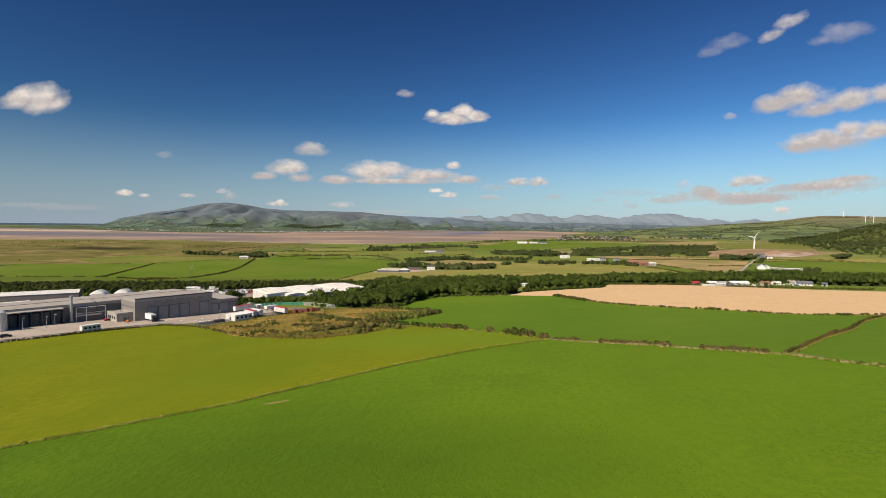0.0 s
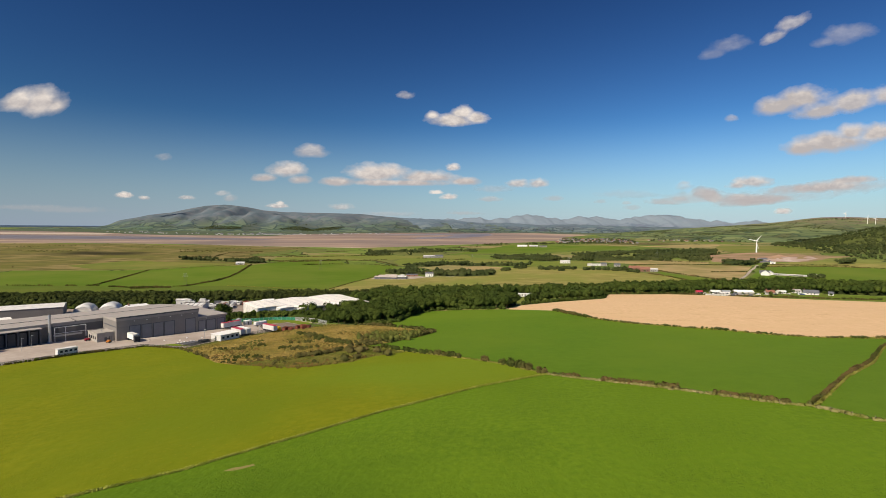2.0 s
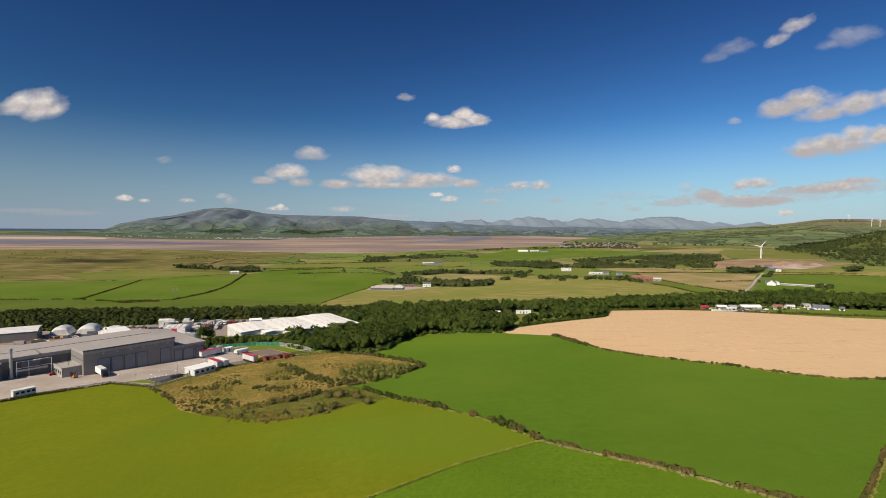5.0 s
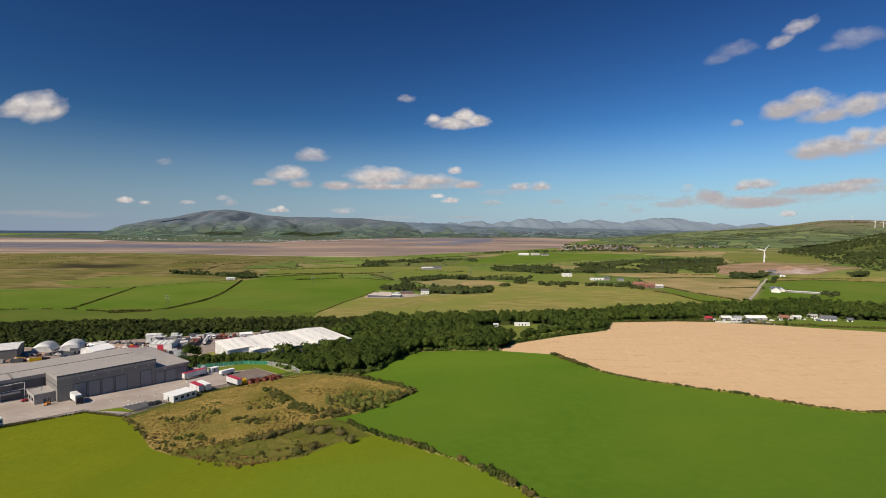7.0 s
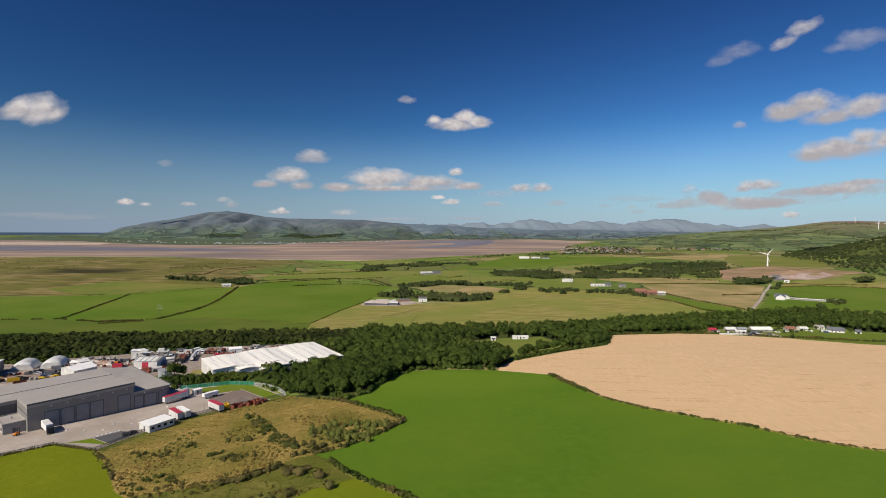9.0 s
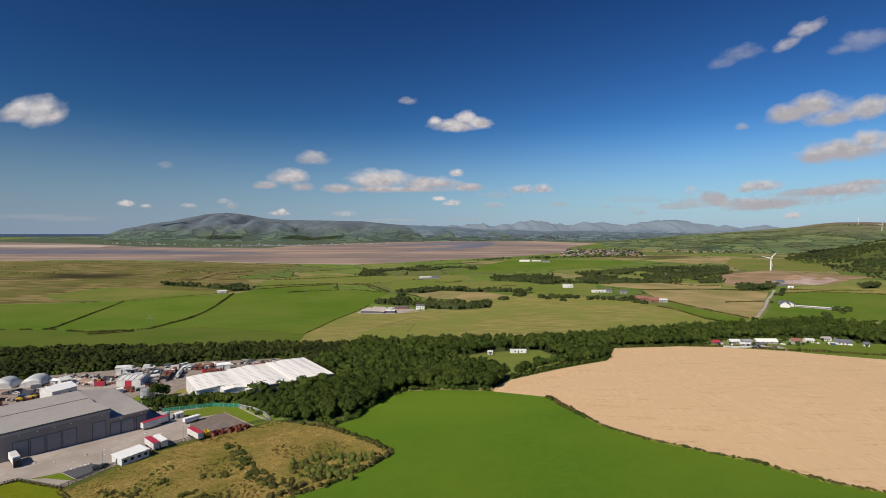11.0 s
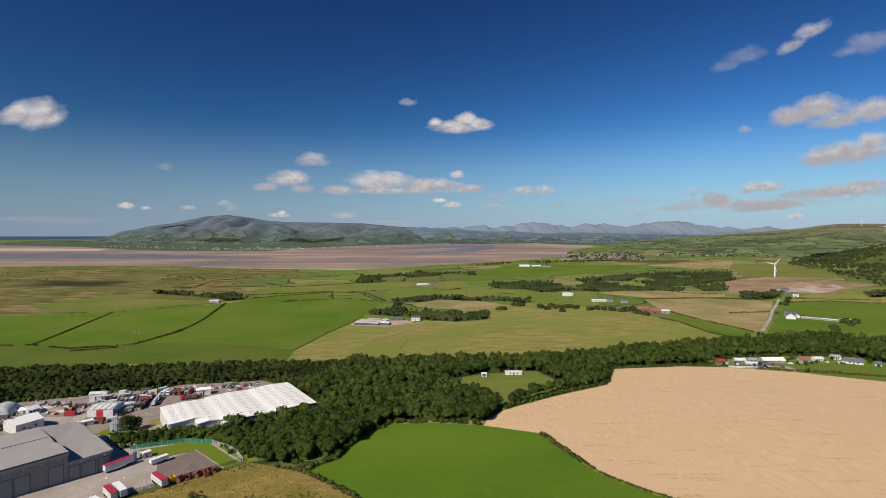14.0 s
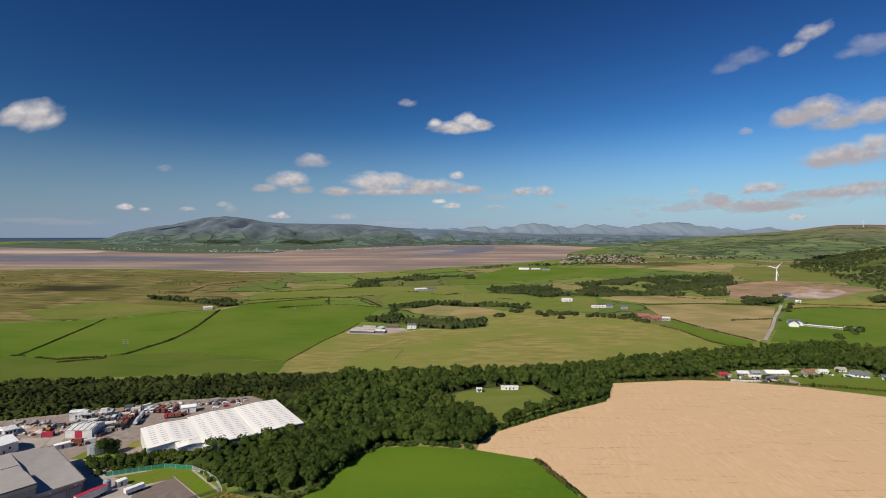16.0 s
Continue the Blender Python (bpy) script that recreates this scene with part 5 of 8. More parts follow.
def slab(bm, pts, z0, zs):
    """A closed body over a plan outline, flat below at z0, with the heights zs above."""
    lo = [bm.verts.new((x, y, z0)) for x, y in pts]
    hi = [bm.verts.new((x, y, z)) for (x, y), z in zip(pts, zs)]
    n = len(pts)
    bm.faces.new(lo[::-1])
    bm.faces.new(hi)
    for i in range(n):
        bm.faces.new((lo[i], lo[(i + 1) % n], hi[(i + 1) % n], hi[i]))
    return bm


def gable(bm, x0, x1, y0, y1, z0, ze, zr, thick=0.0):
    """A body with its ridge along x; thick > 0: only the roof, that thick."""
    ym = (y0 + y1) / 2
    ends = []
    for x in (x0, x1):
        if thick:
            prof = [(y0, ze), (ym, zr), (y1, ze), (y1, ze + thick), (ym, zr + thick), (y0, ze + thick)]
        else:
            prof = [(y0, z0), (y1, z0), (y1, ze), (ym, zr), (y0, ze)]
        ends.append([bm.verts.new((x, y, z)) for y, z in prof])
    a, b = ends
    n = len(a)
    if thick:
        for q in (a, b):
            bm.faces.new((q[0], q[1], q[4], q[5]))
            bm.faces.new((q[1], q[2], q[3], q[4]))
    else:
        bm.faces.new(a[::-1])
        bm.faces.new(b)
    for i in range(n):
        bm.faces.new((a[i], a[(i + 1) % n], b[(i + 1) % n], b[i]))
    return bm


# ---------------------------------------------------------------- the factory
FACTORY = Matrix.Translation((-166, 265, 0)) @ Matrix.Rotation(0.8942, 4, "Z")


def at_factory(u, v, turn=0.0, up=0.0):
    p = FACTORY @ Vector((u, v, 0))
    return on_ground(p.x, p.y, 51.23 + turn, up)


def roller_door(parent, x0, x1, y, z0, z1):
    bm = boxed(x0 + 0.15, x1 - 0.15, y - 0.06, y + 0.1, z0, z1)
    d = part("roller_door", bm, M["shutter"], parent, "blue-grey steel roller door")
    fr = boxed(x0 - 0.12, x0 + 0.15, y - 0.16, y, z0, z1 + 0.3)
    box(fr, x1 - 0.15, x1 + 0.12, y - 0.16, y, z0, z1 + 0.3)
    box(fr, x0 + 0.15, x1 - 0.15, y - 0.16, y, z1, z1 + 0.3)
    part("door_frame", fr, M["trimm"], d)


def wall_lamp(parent, x, y, z):
    bm = boxed(x - 0.25, x + 0.25, y - 0.4, y, z - 0.12, z + 0.12, 0.04)
    part("wall_lamp", bm, M["white"], parent)


hall = thing("factory_hall", FACTORY, "tall grey metal-clad factory hall with a row of roller doors", "factory")
part("front_wall", boxed(0, 41, 0, 0.4, -6, 11.6), M["clad"], hall)
part("side_wall", slab(bmesh.new(), [(-0.4, 0), (0, 0), (0, 20), (-0.4, 20)], -6, [11.6, 11.6, 10.2, 10.2]), M["clad_side"], hall)
part("end_wall", slab(bmesh.new(), [(41, 0), (41.4, 0), (41.4, 20), (41, 20)], -6, [11.6, 11.6, 10.2, 10.2]), M["clad_side"], hall)
part("rear_wall", boxed(0, 41, 19.6, 20, -6, 10.2), M["clad"], hall)
part("roof", slab(bmesh.new(), [(-0.6, -0.5), (41.6, -0.5), (41.6, 20.3), (-0.6, 20.3)], 10.0, [11.95, 11.95, 10.5, 10.5]), M["roof"], hall)
part("fascia", boxed(-0.65, 41.65, -0.62, -0.5, 11.3, 12.0), M["trimm"], hall)
part("wall_panel", boxed(0.5, 5.0, -0.08, 0, -3, 6.9), M["clad_side"], hall, "pale ribbed wall panel")
for x0, x1 in ((5.6, 10.9), (11.5, 16.5), (17.2, 22.3), (22.9, 28.1), (34.2, 39.6)):
    roller_door(hall, x0, x1, 0, -3.5, 6.6)
for x in (8, 14, 20, 26, 32, 38):
    wall_lamp(hall, x, 0, 9.2)
part("rail", boxed(-0.5, -0.4, 1, 19, 6.7, 7.2), M["trimm"], hall)

rear = thing("factory_hall", FACTORY, "long low grey factory hall with a shallow pitched roof", "factory")
part("wing_wall", boxed(41.4, 58, 0.1, 0.5, -7, 6.5), M["clad"], rear)
part("end_wall", slab(bmesh.new(), [(57.6, 0.1), (58, 0.1), (58, 53), (57.6, 53)], -7, [6.5, 6.5, 6.3, 6.3]), M["clad_side"], rear)
part("front_wall", boxed(-80, -0.4, 21, 21.4, -6, 9.2), M["clad_dark"], rear, "darker grey ribbed wall")
part("rear_wall", boxed(-80, 58, 52.6, 53, -7, 6.3), M["clad"], rear)
part("gable_wall", boxed(-80, -79.6, 21, 53, -6, 8.5), M["clad_side"], rear)
bm = bmesh.new()
slab(bm, [(41.4, -0.2), (58.5, -0.2), (58.5, 27), (41.4, 27)], 6.0, [6.9, 6.9, 7.1, 8.3])
slab(bm, [(41.4, 27), (58.5, 27), (58.5, 53.5), (41.4, 53.5)], 6.0, [8.3, 7.1, 6.9, 9.3])
part("wing_roof", bm, M["roof"], rear)
bm = bmesh.new()
slab(bm, [(-80.4, 20.4), (41.4, 20.4), (41.4, 31), (-80.4, 31)], 8.0, [9.6, 9.6, 10.25, 10.25])
slab(bm, [(-80.4, 31), (41.4, 31), (41.4, 53.5), (-80.4, 53.5)], 6.0, [10.25, 10.25, 9.3, 9.3])
part("roof", bm, M["roof"], rear)
part("ridge_capping", boxed(-80, 41, 30.8, 31.2, 10.15, 10.4), M["trimm"], rear)
part("roof_upstand", slab(bmesh.new(), [(-13, 20.3), (-12.4, 20.3), (-12.4, 31), (-13, 31)], 9.0, [10.0, 10.0, 10.7, 10.7]), M["clad_side"], rear)
part("verge_trim", slab(bmesh.new(), [(58.5, -0.3), (58.9, -0.3), (58.9, 53.6), (58.5, 53.6)], 6.2, [7.1, 7.1, 7.0, 7.0]), M["trimm"], rear)
for x0, x1 in ((41.5, 45.6), (46.2, 51.6), (52.6, 57.2)):
    roller_door(rear, x0, x1, 0.1, -5, 4.4)
for x in (46, 55):
    wall_lamp(rear, x, 0.1, 5.6)
for x0, x1 in ((-22, -10),):
    part("duct", boxed(x0, x1, 19.5, 20.9, 2.6, 3.6, 0.1), M["galv"], rear, "galvanised steel duct")
part("plant_box", boxed(-20, -13, 19.2, 20.9, 4.6, 7.0, 0.1), M["clad_dark"], rear, "grey plant housing on the wall")
for z in (4.2, 7.3):
    part("pipe", boxed(-22, -8.5, 19.0, 19.25, z, z + 0.25, 0.05), M["white"], rear, "white pipe along the wall")
for x in (-22, -17.5, -8.7):
    part("pipe", boxed(x, x + 0.25, 18.8, 19.0, -3, 7.5, 0.05), M["white"], rear, "white upright pipe")
for x in (-45, -36, -8):
    wall_lamp(rear, x, 21, 8.4)

bays = thing("loading_bay", FACTORY, "dark open-fronted loading bays under a flat canopy", "loading bay")
part("canopy", slab(bmesh.new(), [(-50, 16.8), (-27.5, 16.8), (-27.5, 20.9), (-50, 20.9)], 7.8, [8.2, 8.2, 8.5, 8.5]), M["roof"], bays)
# near-black wall: the deep shade of the open bays is in its colour
part("back_wall", boxed(-50, -27.5, 20.5, 20.9, -3, 7.8), M["dark"], bays)
for i in range(6):
    x = -49.6 + i * 4.35
    part("pier", boxed(x - 0.2, x + 0.2, 17.2, 20.4, -3, 7.8), M["trimm"], bays)
for i in range(5):
    x = -49.2 + i * 4.35
    part("bay_door", boxed(x + 0.5, x + 3.4, 19.7, 19.9, -3, 6.6), M["trimm"], bays, "dark grey bay door")

silo_group = "silos beside the loading bays"
for u, v in ((-53, 12.0), (-53.5, 16.5), (-56.5, 14.0)):
    s = thing("silo", at_factory(u, v), "tall pale grey steel silo", "silo", silo_group)
    part("shell", drum(bmesh.new(), 0, 0, 0, 9.0, 1.9, 1.9, 20), M["galv"], s, smooth=False)
    part("cap", drum(bmesh.new(), 0, 0, 9.0, 9.9, 1.95, 0.5, 20), M["tankgrey"], s)

stack = thing("chimney", at_factory(-23.8, 19.6), "slender pale steel chimney stack", "chimney")
part("flue", drum(bmesh.new(), 0, 0, 0, 14.2, 0.75, 0.65, 16), M["galv"], stack)
part("collar", drum(bmesh.new(), 0, 0, 13.4, 13.7, 0.85, 0.85, 16), M["tankgrey"], stack)
part("flue_base", drum(bmesh.new(), 0, 0, -0.3, 0.8, 1.1, 1.0, 16), M["tankgrey"], stack)

annex = thing("site_office", FACTORY, "flat-roofed pale brick office annex with a parapet", "office")
part("wall", boxed(-8.2, -0.5, 3, 17, -2, 4.0), M["stone"], annex)
par = bmesh.new()
for a in ((-8.4, -0.4, 2.8, 3.1), (-8.4, -0.4, 16.9, 17.2), (-8.4, -8.1, 3.1, 16.9), (-0.7, -0.4, 3.1, 16.9)):
    box(par, *a, 4.0, 4.6)
part("parapet", par, M["stone"], annex)
part("flat_roof", boxed(-8.1, -0.7, 3.1, 16.9, 4.0, 4.15), M["roof"], annex)
for v in (5, 8, 11, 14):
    part("window", boxed(-8.28, -8.2, v, v + 1.4, 1.2, 2.7), M["glass"], annex)
part("door", boxed(-5.0, -3.9, 2.92, 3.0, -0.6, 2.0), M["trimm"], annex)
part("vent_pipe", drum(bmesh.new(), -4, 10, 4.1, 5.4, 0.25, 0.25, 10), M["galv"], annex)


def trailer(m, length, body, top, label, cab=None, group="parked trailers", h=2.7):
    """A box trailer on wheels, or with a cab a lorry; along x."""
    t = thing("lorry" if cab else "trailer", m, label, "truck" if cab else "trailer", group)
    part("box", boxed(0, length, -1.25, 1.25, 1.1, 1.1 + h, 0.05), M[body], t)
    part("roof", boxed(-0.02, length + 0.02, -1.28, 1.28, 1.1 + h, 1.2 + h), M[top], t)
    part("chassis", boxed(0.2, length - 0.2, -0.5, 0.5, 0.75, 1.1), M["tyre"], t)
    xs = [length - 1.2, length - 2.5] if not cab else [length - 1.2, -1.2]
    for x in xs:
        for y in (-1.0, 1.0):
            bm = bmesh.new()
            bmesh.ops.create_cone(bm, cap_ends=True, segments=12, radius1=0.5, radius2=0.5, depth=0.35, matrix=Matrix.Translation((x, y, 0.5)) @ Matrix.Rotation(math.pi / 2, 4, "X"))
            part("wheel", bm, M["tyre"], t)
    if cab:
        part("cab", slab(bmesh.new(), [(-2.2, -1.2), (-0.15, -1.2), (-0.15, 1.2), (-2.2, 1.2)], 0.7, [2.9, 3.3, 3.3, 2.9]), M[cab], t)
        part("windscreen", boxed(-2.26, -2.2, -1.05, 1.05, 1.75, 2.65), M["glass"], t)
    else:
        bm = boxed(1.3, 1.5, -0.9, -0.7, 0, 1.1)
        box(bm, 1.3, 1.5, 0.7, 0.9, 0, 1.1)
        part("landing_legs", bm, M["tyre"], t)
    return t


trailer(at_factory(5.3, -9.4, 90), 8.5, "white", "dirtywhite", "white box lorry with a dark cab at the hall doors", cab="dark")
trailer(at_factory(53.9, -3.4, 9), 12.5, "dirtywhite", "red", "long white trailer with a red roof")
trailer(at_factory(47.6, -38.4, 90), 10.0, "dirtywhite", "red", "white trailer with a red roof beside the portable office")
trailer(at_factory(51.0, -38.6, 90), 10.0, "dirtywhite", "white", "pale trailer with a white roof")
trailer(at_factory(65.0, -42.6, 91), 11.0, "dirtywhite", "red", "white trailer with a bright red roof")
trailer(at_factory(70.5, -11.2, 3), 8.0, "white", "white", "long low white trailer on the gravel compound", h=1.7)
M_BIN = [("yellow", "yellow steel waste skip"), ("yellow", "yellow steel waste skip"), ("rust", "rusty red steel waste skip"), ("rust", "rusty red steel waste skip"), ("rust", "rusty red steel waste skip"), ("rust", "rusty red steel waste skip"), ("rust", "rusty red steel waste skip"), ("rust", "rusty red steel waste skip"), ("rust", "rusty red steel waste skip")]


def skip(m, colour, label):
    s = thing("skip", m, label, "skip", "waste skips in the compound")
    for x0, x1, y0, y1 in ((-3, 3, -1.2, -1.08), (-3, 3, 1.08, 1.2), (-3, -2.88, -1.08, 1.08), (2.88, 3, -1.08, 1.08)):
        part("side", boxed(x0, x1, y0, y1, 0.2, 2.1), M[colour], s)
    part("floor_plate", boxed(-2.88, 2.88, -1.08, 1.08, 0.2, 0.35), M["dark"], s)
    for x in (-2, -0.7, 0.7, 2):
        part("rib", boxed(x - 0.08, x + 0.08, -1.3, -1.2, 0.2, 2.0), M[colour], s)
        part("rib", boxed(x - 0.08, x + 0.08, 1.2, 1.3, 0.2, 2.0), M[colour], s)
    for x in (-2.4, 2.4):
        part("skid", boxed(x - 0.2, x + 0.2, -0.9, 0.9, 0, 0.2), M["tyre"], s)
    return s


for i, (c, lab) in enumerate(M_BIN):
    u = 67.8 + i * 2.3 + 0.5 * math.sin(i * 3.1)
    sk = skip(at_factory(u, -37.6 - (u - 67) * 0.40 + 1.6 * math.sin(i * 1.9), 60 + 28 * math.sin(i * 2.2)), c, lab)
    sk.scale = (0.66, 0.72, 0.85 + 0.25 * math.sin(i * 1.3))

office = thing("portable_office", at_factory(32.3, -44.5, 9), "white flat-roofed portable office cabin", "cabin")
part("wall", boxed(0, 11.0, 0, 8.0, 0, 3.0), M["dirtywhite"], office)
part("roof", boxed(-0.25, 11.25, -0.25, 8.25, 3.0, 3.2), M["white"], office)
for x in (0.8, 3.5, 6.2, 8.9):
    part("window", boxed(x, x + 1.3, -0.06, 0, 1.1, 2.2), M["glass"], office)
part("door", boxed(-0.06, 0, 3.5, 4.5, 0.2, 2.2), M["trimm"], office)
cabin = thing("portable_cabin", at_factory(71.4, 0.4, 6), "small white cabin beside a steel silo", "cabin")
part("wall", boxed(0, 4.2, 0, 2.8, 0, 2.6), M["dirtywhite"], cabin)
part("roof", boxed(-0.1, 4.3, -0.1, 2.9, 2.6, 2.75), M["white"], cabin)
part("door", boxed(1.2, 2.1, -0.05, 0, 0.1, 2.1), M["trimm"], cabin)
ss = thing("silo", at_factory(67.6, 2.4), "small grey steel silo by the cabin", "silo")
part("shell", drum(bmesh.new(), 0, 0, 0, 4.4, 1.6, 1.6, 18), M["tankgrey"], ss)
part("cap", drum(bmesh.new(), 0, 0, 4.4, 4.9, 1.62, 0.3, 18), M["galv"], ss)

caravan = thing("site_cabin", at_factory(-30.5, -23.2, 6), "long white site cabin with small windows", "cabin")
part("wall", boxed(0, 7.6, 0, 2.9, 0.4, 3.0, 0.08), M["dirtywhite"], caravan)
part("roof", boxed(-0.1, 7.7, -0.1, 3.0, 3.0, 3.15), M["dirtywhite"], caravan)
part("skirt", boxed(0.2, 7.4, 0.2, 2.7, -0.2, 0.4), M["trimm"], caravan)
for x in (0.8, 2.6, 4.4, 6.2):
    part("window", boxed(x, x + 1.1, -0.05, 0, 1.5, 2.4), M["glass"], caravan)


def car(m, colour, label, group="parked cars"):
    c = thing("car", m, label, "car", group)
    bm = bmesh.new()
    prof = [(-2.1, 0.35), (2.1, 0.35), (2.1, 0.8), (1.2, 0.95), (0.6, 1.42), (-1.2, 1.45), (-2.0, 1.0)]
    l1 = [bm.verts.new((x, -0.85, z)) for x, z in prof]
    l2 = [bm.verts.new((x, 0.85, z)) for x, z in prof]
    bm.faces.new(l1)
    bm.faces.new(l2[::-1])
    for i in range(len(prof)):
        bm.faces.new((l1[i], l2[i], l2[(i + 1) % 7], l1[(i + 1) % 7]))
    part("body", bm, M[colour], c)
    for y in (-0.87, 0.87):
        part("side_glass", boxed(-1.2, 0.7, y - 0.02, y + 0.02, 0.98, 1.32), M["glass"], c)
    for x in (-1.3, 1.3):
        for y in (-0.8, 0.8):
            bm = bmesh.new()
            bmesh.ops.create_cone(bm, cap_ends=True, segments=10, radius1=0.32, radius2=0.32, depth=0.22, matrix=Matrix.Translation((x, y, 0.32)) @ Matrix.Rotation(math.pi / 2, 4, "X"))
            part("wheel", bm, M["tyre"], c)
    return c


pk = []
for a, b in ((15.5, -31.5), (25.5, -31.5), (29.5, -39.5), (17.5, -45.0)):
    p = FACTORY @ Vector((a, b, 0))
    pk.append((p.x, p.y))
park = put("car_park", [(x, y, hz(x, y) + 0.12) for x, y in pk] + [(x, y, hz(x, y) - 0.3) for x, y in pk], [(0, 1, 2, 3), (0, 4, 5, 1), (1, 5, 6, 2), (2, 6, 7, 3), (3, 7, 4, 0)], M["tarmac"])
tagged(park, "dark tarmac car park in the yard", "pavement", kind="structure")
car(at_factory(27.2, -39.5, 30, 0.12), "dark", "black car parked by the office")
car(at_factory(24.6, -39.0, 80, 0.12), "dark", "black car parked by the office")
for i in range(6):
    kb = thing("bollard", at_factory(17.0 + i * 1.6, -30.6), "white painted concrete block", "bollard", "white blocks in the yard")
    part("block", boxed(-0.4, 0.4, -0.25, 0.25, 0, 0.4, 0.05), M["white"], kb)
    part("cap", boxed(-0.3, 0.3, -0.18, 0.18, 0.4, 0.44), M["dirtywhite"], kb)
for i in range(11):
    copy_thing(kb, at_factory(6 + (i * 37 % 53), -4.5 - (i * 23 % 31) * 0.9, 17 * i))
vp = [(FACTORY @ Vector((a, b, 0))) for a, b in ((6, -29), (15, -31.5), (17, -46), (10, -33))]
vg = put("lawn", [(p.x, p.y, hz(p.x, p.y) + 0.1) for p in vp] + [(p.x, p.y, hz(p.x, p.y) - 0.3) for p in vp], [(0, 3, 2, 1), (0, 1, 5, 4), (1, 2, 6, 5), (2, 3, 7, 6), (3, 0, 4, 7)], M["verge"])
tagged(vg, "bright little lawn beside the car park", "lawn", kind="structure")


def forklift(m, colour, label):
    f = thing("forklift", m, label, "forklift", "yard machines")
    part("body", boxed(-1.2, 1.0, -0.6, 0.6, 0.35, 1.2, 0.1), M[colour], f)
    bm = boxed(-0.9, -0.8, -0.55, -0.45, 1.2, 2.2)
    box(bm, -0.9, -0.8, 0.45, 0.55, 1.2, 2.2)
    box(bm, -0.95, 0.5, -0.6, 0.6, 2.2, 2.3)
    part("guard", bm, M["tyre"], f)
    bm = boxed(1.0, 1.12, -0.5, -0.35, 0.1, 3.0)
    box(bm, 1.0, 1.12, 0.35, 0.5, 0.1, 3.0)
    part("mast", bm, M["tyre"], f)
    for x in (-0.8, 0.7):
        for y in (-0.6, 0.6):
            bm = bmesh.new()
            bmesh.ops.create_cone(bm, cap_ends=True, segments=10, radius1=0.36, radius2=0.36, depth=0.25, matrix=Matrix.Translation((x, y, 0.36)) @ Matrix.Rotation(math.pi / 2, 4, "X"))
            part("wheel", bm, M["tyre"], f)


forklift(at_factory(-4.3, -1.3, 40), "orange", "orange forklift standing in the yard")
forklift(at_factory(-9.7, 12.8, 10), "red", "red forklift by the office annex")


def lamp_post(m):
    p = thing("lamp_post", m, "slim galvanised yard lamp post", "lamp post", "yard lamp posts")
    part("post", drum(bmesh.new(), 0, 0, -0.2, 6.0, 0.10, 0.06, 8), M["galv"], p)
    part("lamp_head", boxed(-0.1, 0.8, -0.15, 0.15, 5.95, 6.12, 0.03), M["white"], p)


for u, v in ((-46.4, 6.0), (-37.6, 4.7), (-33, 10.3), (28, -36), (62, -31)):
    lamp_post(at_factory(u, v))


def fence(line, h, label, material="galv", gap=3.0, mesh=None, metal="galv"):
    """Posts with two rails and a close row of pales, or a mesh panel, between them."""
    f = thing("fence", Matrix.Identity(4), label, "fence")
    pm = bpy.data.meshes.new("post")
    bm = boxed(-0.06, 0.06, -0.06, 0.06, -0.3, h + 0.1)
    bm.to_mesh(pm)
    bm.free()
    pm.materials.append(M[metal])
    pales, rails = bmesh.new(), bmesh.new()
    for (x0, y0), (x1, y1) in zip(line, line[1:]):
        n = max(1, round(math.hypot(x1 - x0, y1 - y0) / gap))
        for i in range(n):
            xa, ya, xb, yb = x0 + (x1 - x0) * i / n, y0 + (y1 - y0) * i / n, x0 + (x1 - x0) * (i + 1) / n, y0 + (y1 - y0) * (i + 1) / n
            za, zb = hz(xa, ya), hz(xb, yb)
            p = new("post", pm)
            p.parent, p.location = f, (xa, ya, za)
            for z in (0.3, h - 0.25):
                q = [(xa, ya, za + z), (xb, yb, zb + z), (xb, yb, zb + z + 0.09), (xa, ya, za + z + 0.09)]
                a = [rails.verts.new(c) for c in q]
                b = [rails.verts.new((c[0] + 0.05, c[1] + 0.05, c[2])) for c in q]
                for k in range(4):
                    rails.faces.new((a[k], a[(k + 1) % 4], b[(k + 1) % 4], b[k]))
                rails.faces.new(a[::-1])
                rails.faces.new(b)
            m = 9
            for j in range(m):
                u0, u1 = (j + 0.05) / m, (j + (0.97 if mesh else 0.5)) / m
                c = [(xa + (xb - xa) * u, ya + (yb - ya) * u, za + (zb - za) * u) for u in (u0, u1)]
                v = [pales.verts.new((*c[0][:2], c[0][2] + 0.05)), pales.verts.new((*c[1][:2], c[1][2] + 0.05)), pales.verts.new((*c[1][:2], c[1][2] + h)), pales.verts.new((*c[0][:2], c[0][2] + h))]
                pales.faces.new(v)
    part("rail", rails, M[metal], f)
    ob = part("mesh_panel" if mesh else "pale", pales, M[mesh or material], f)
    ob["kind"] = "stuff"
    return f


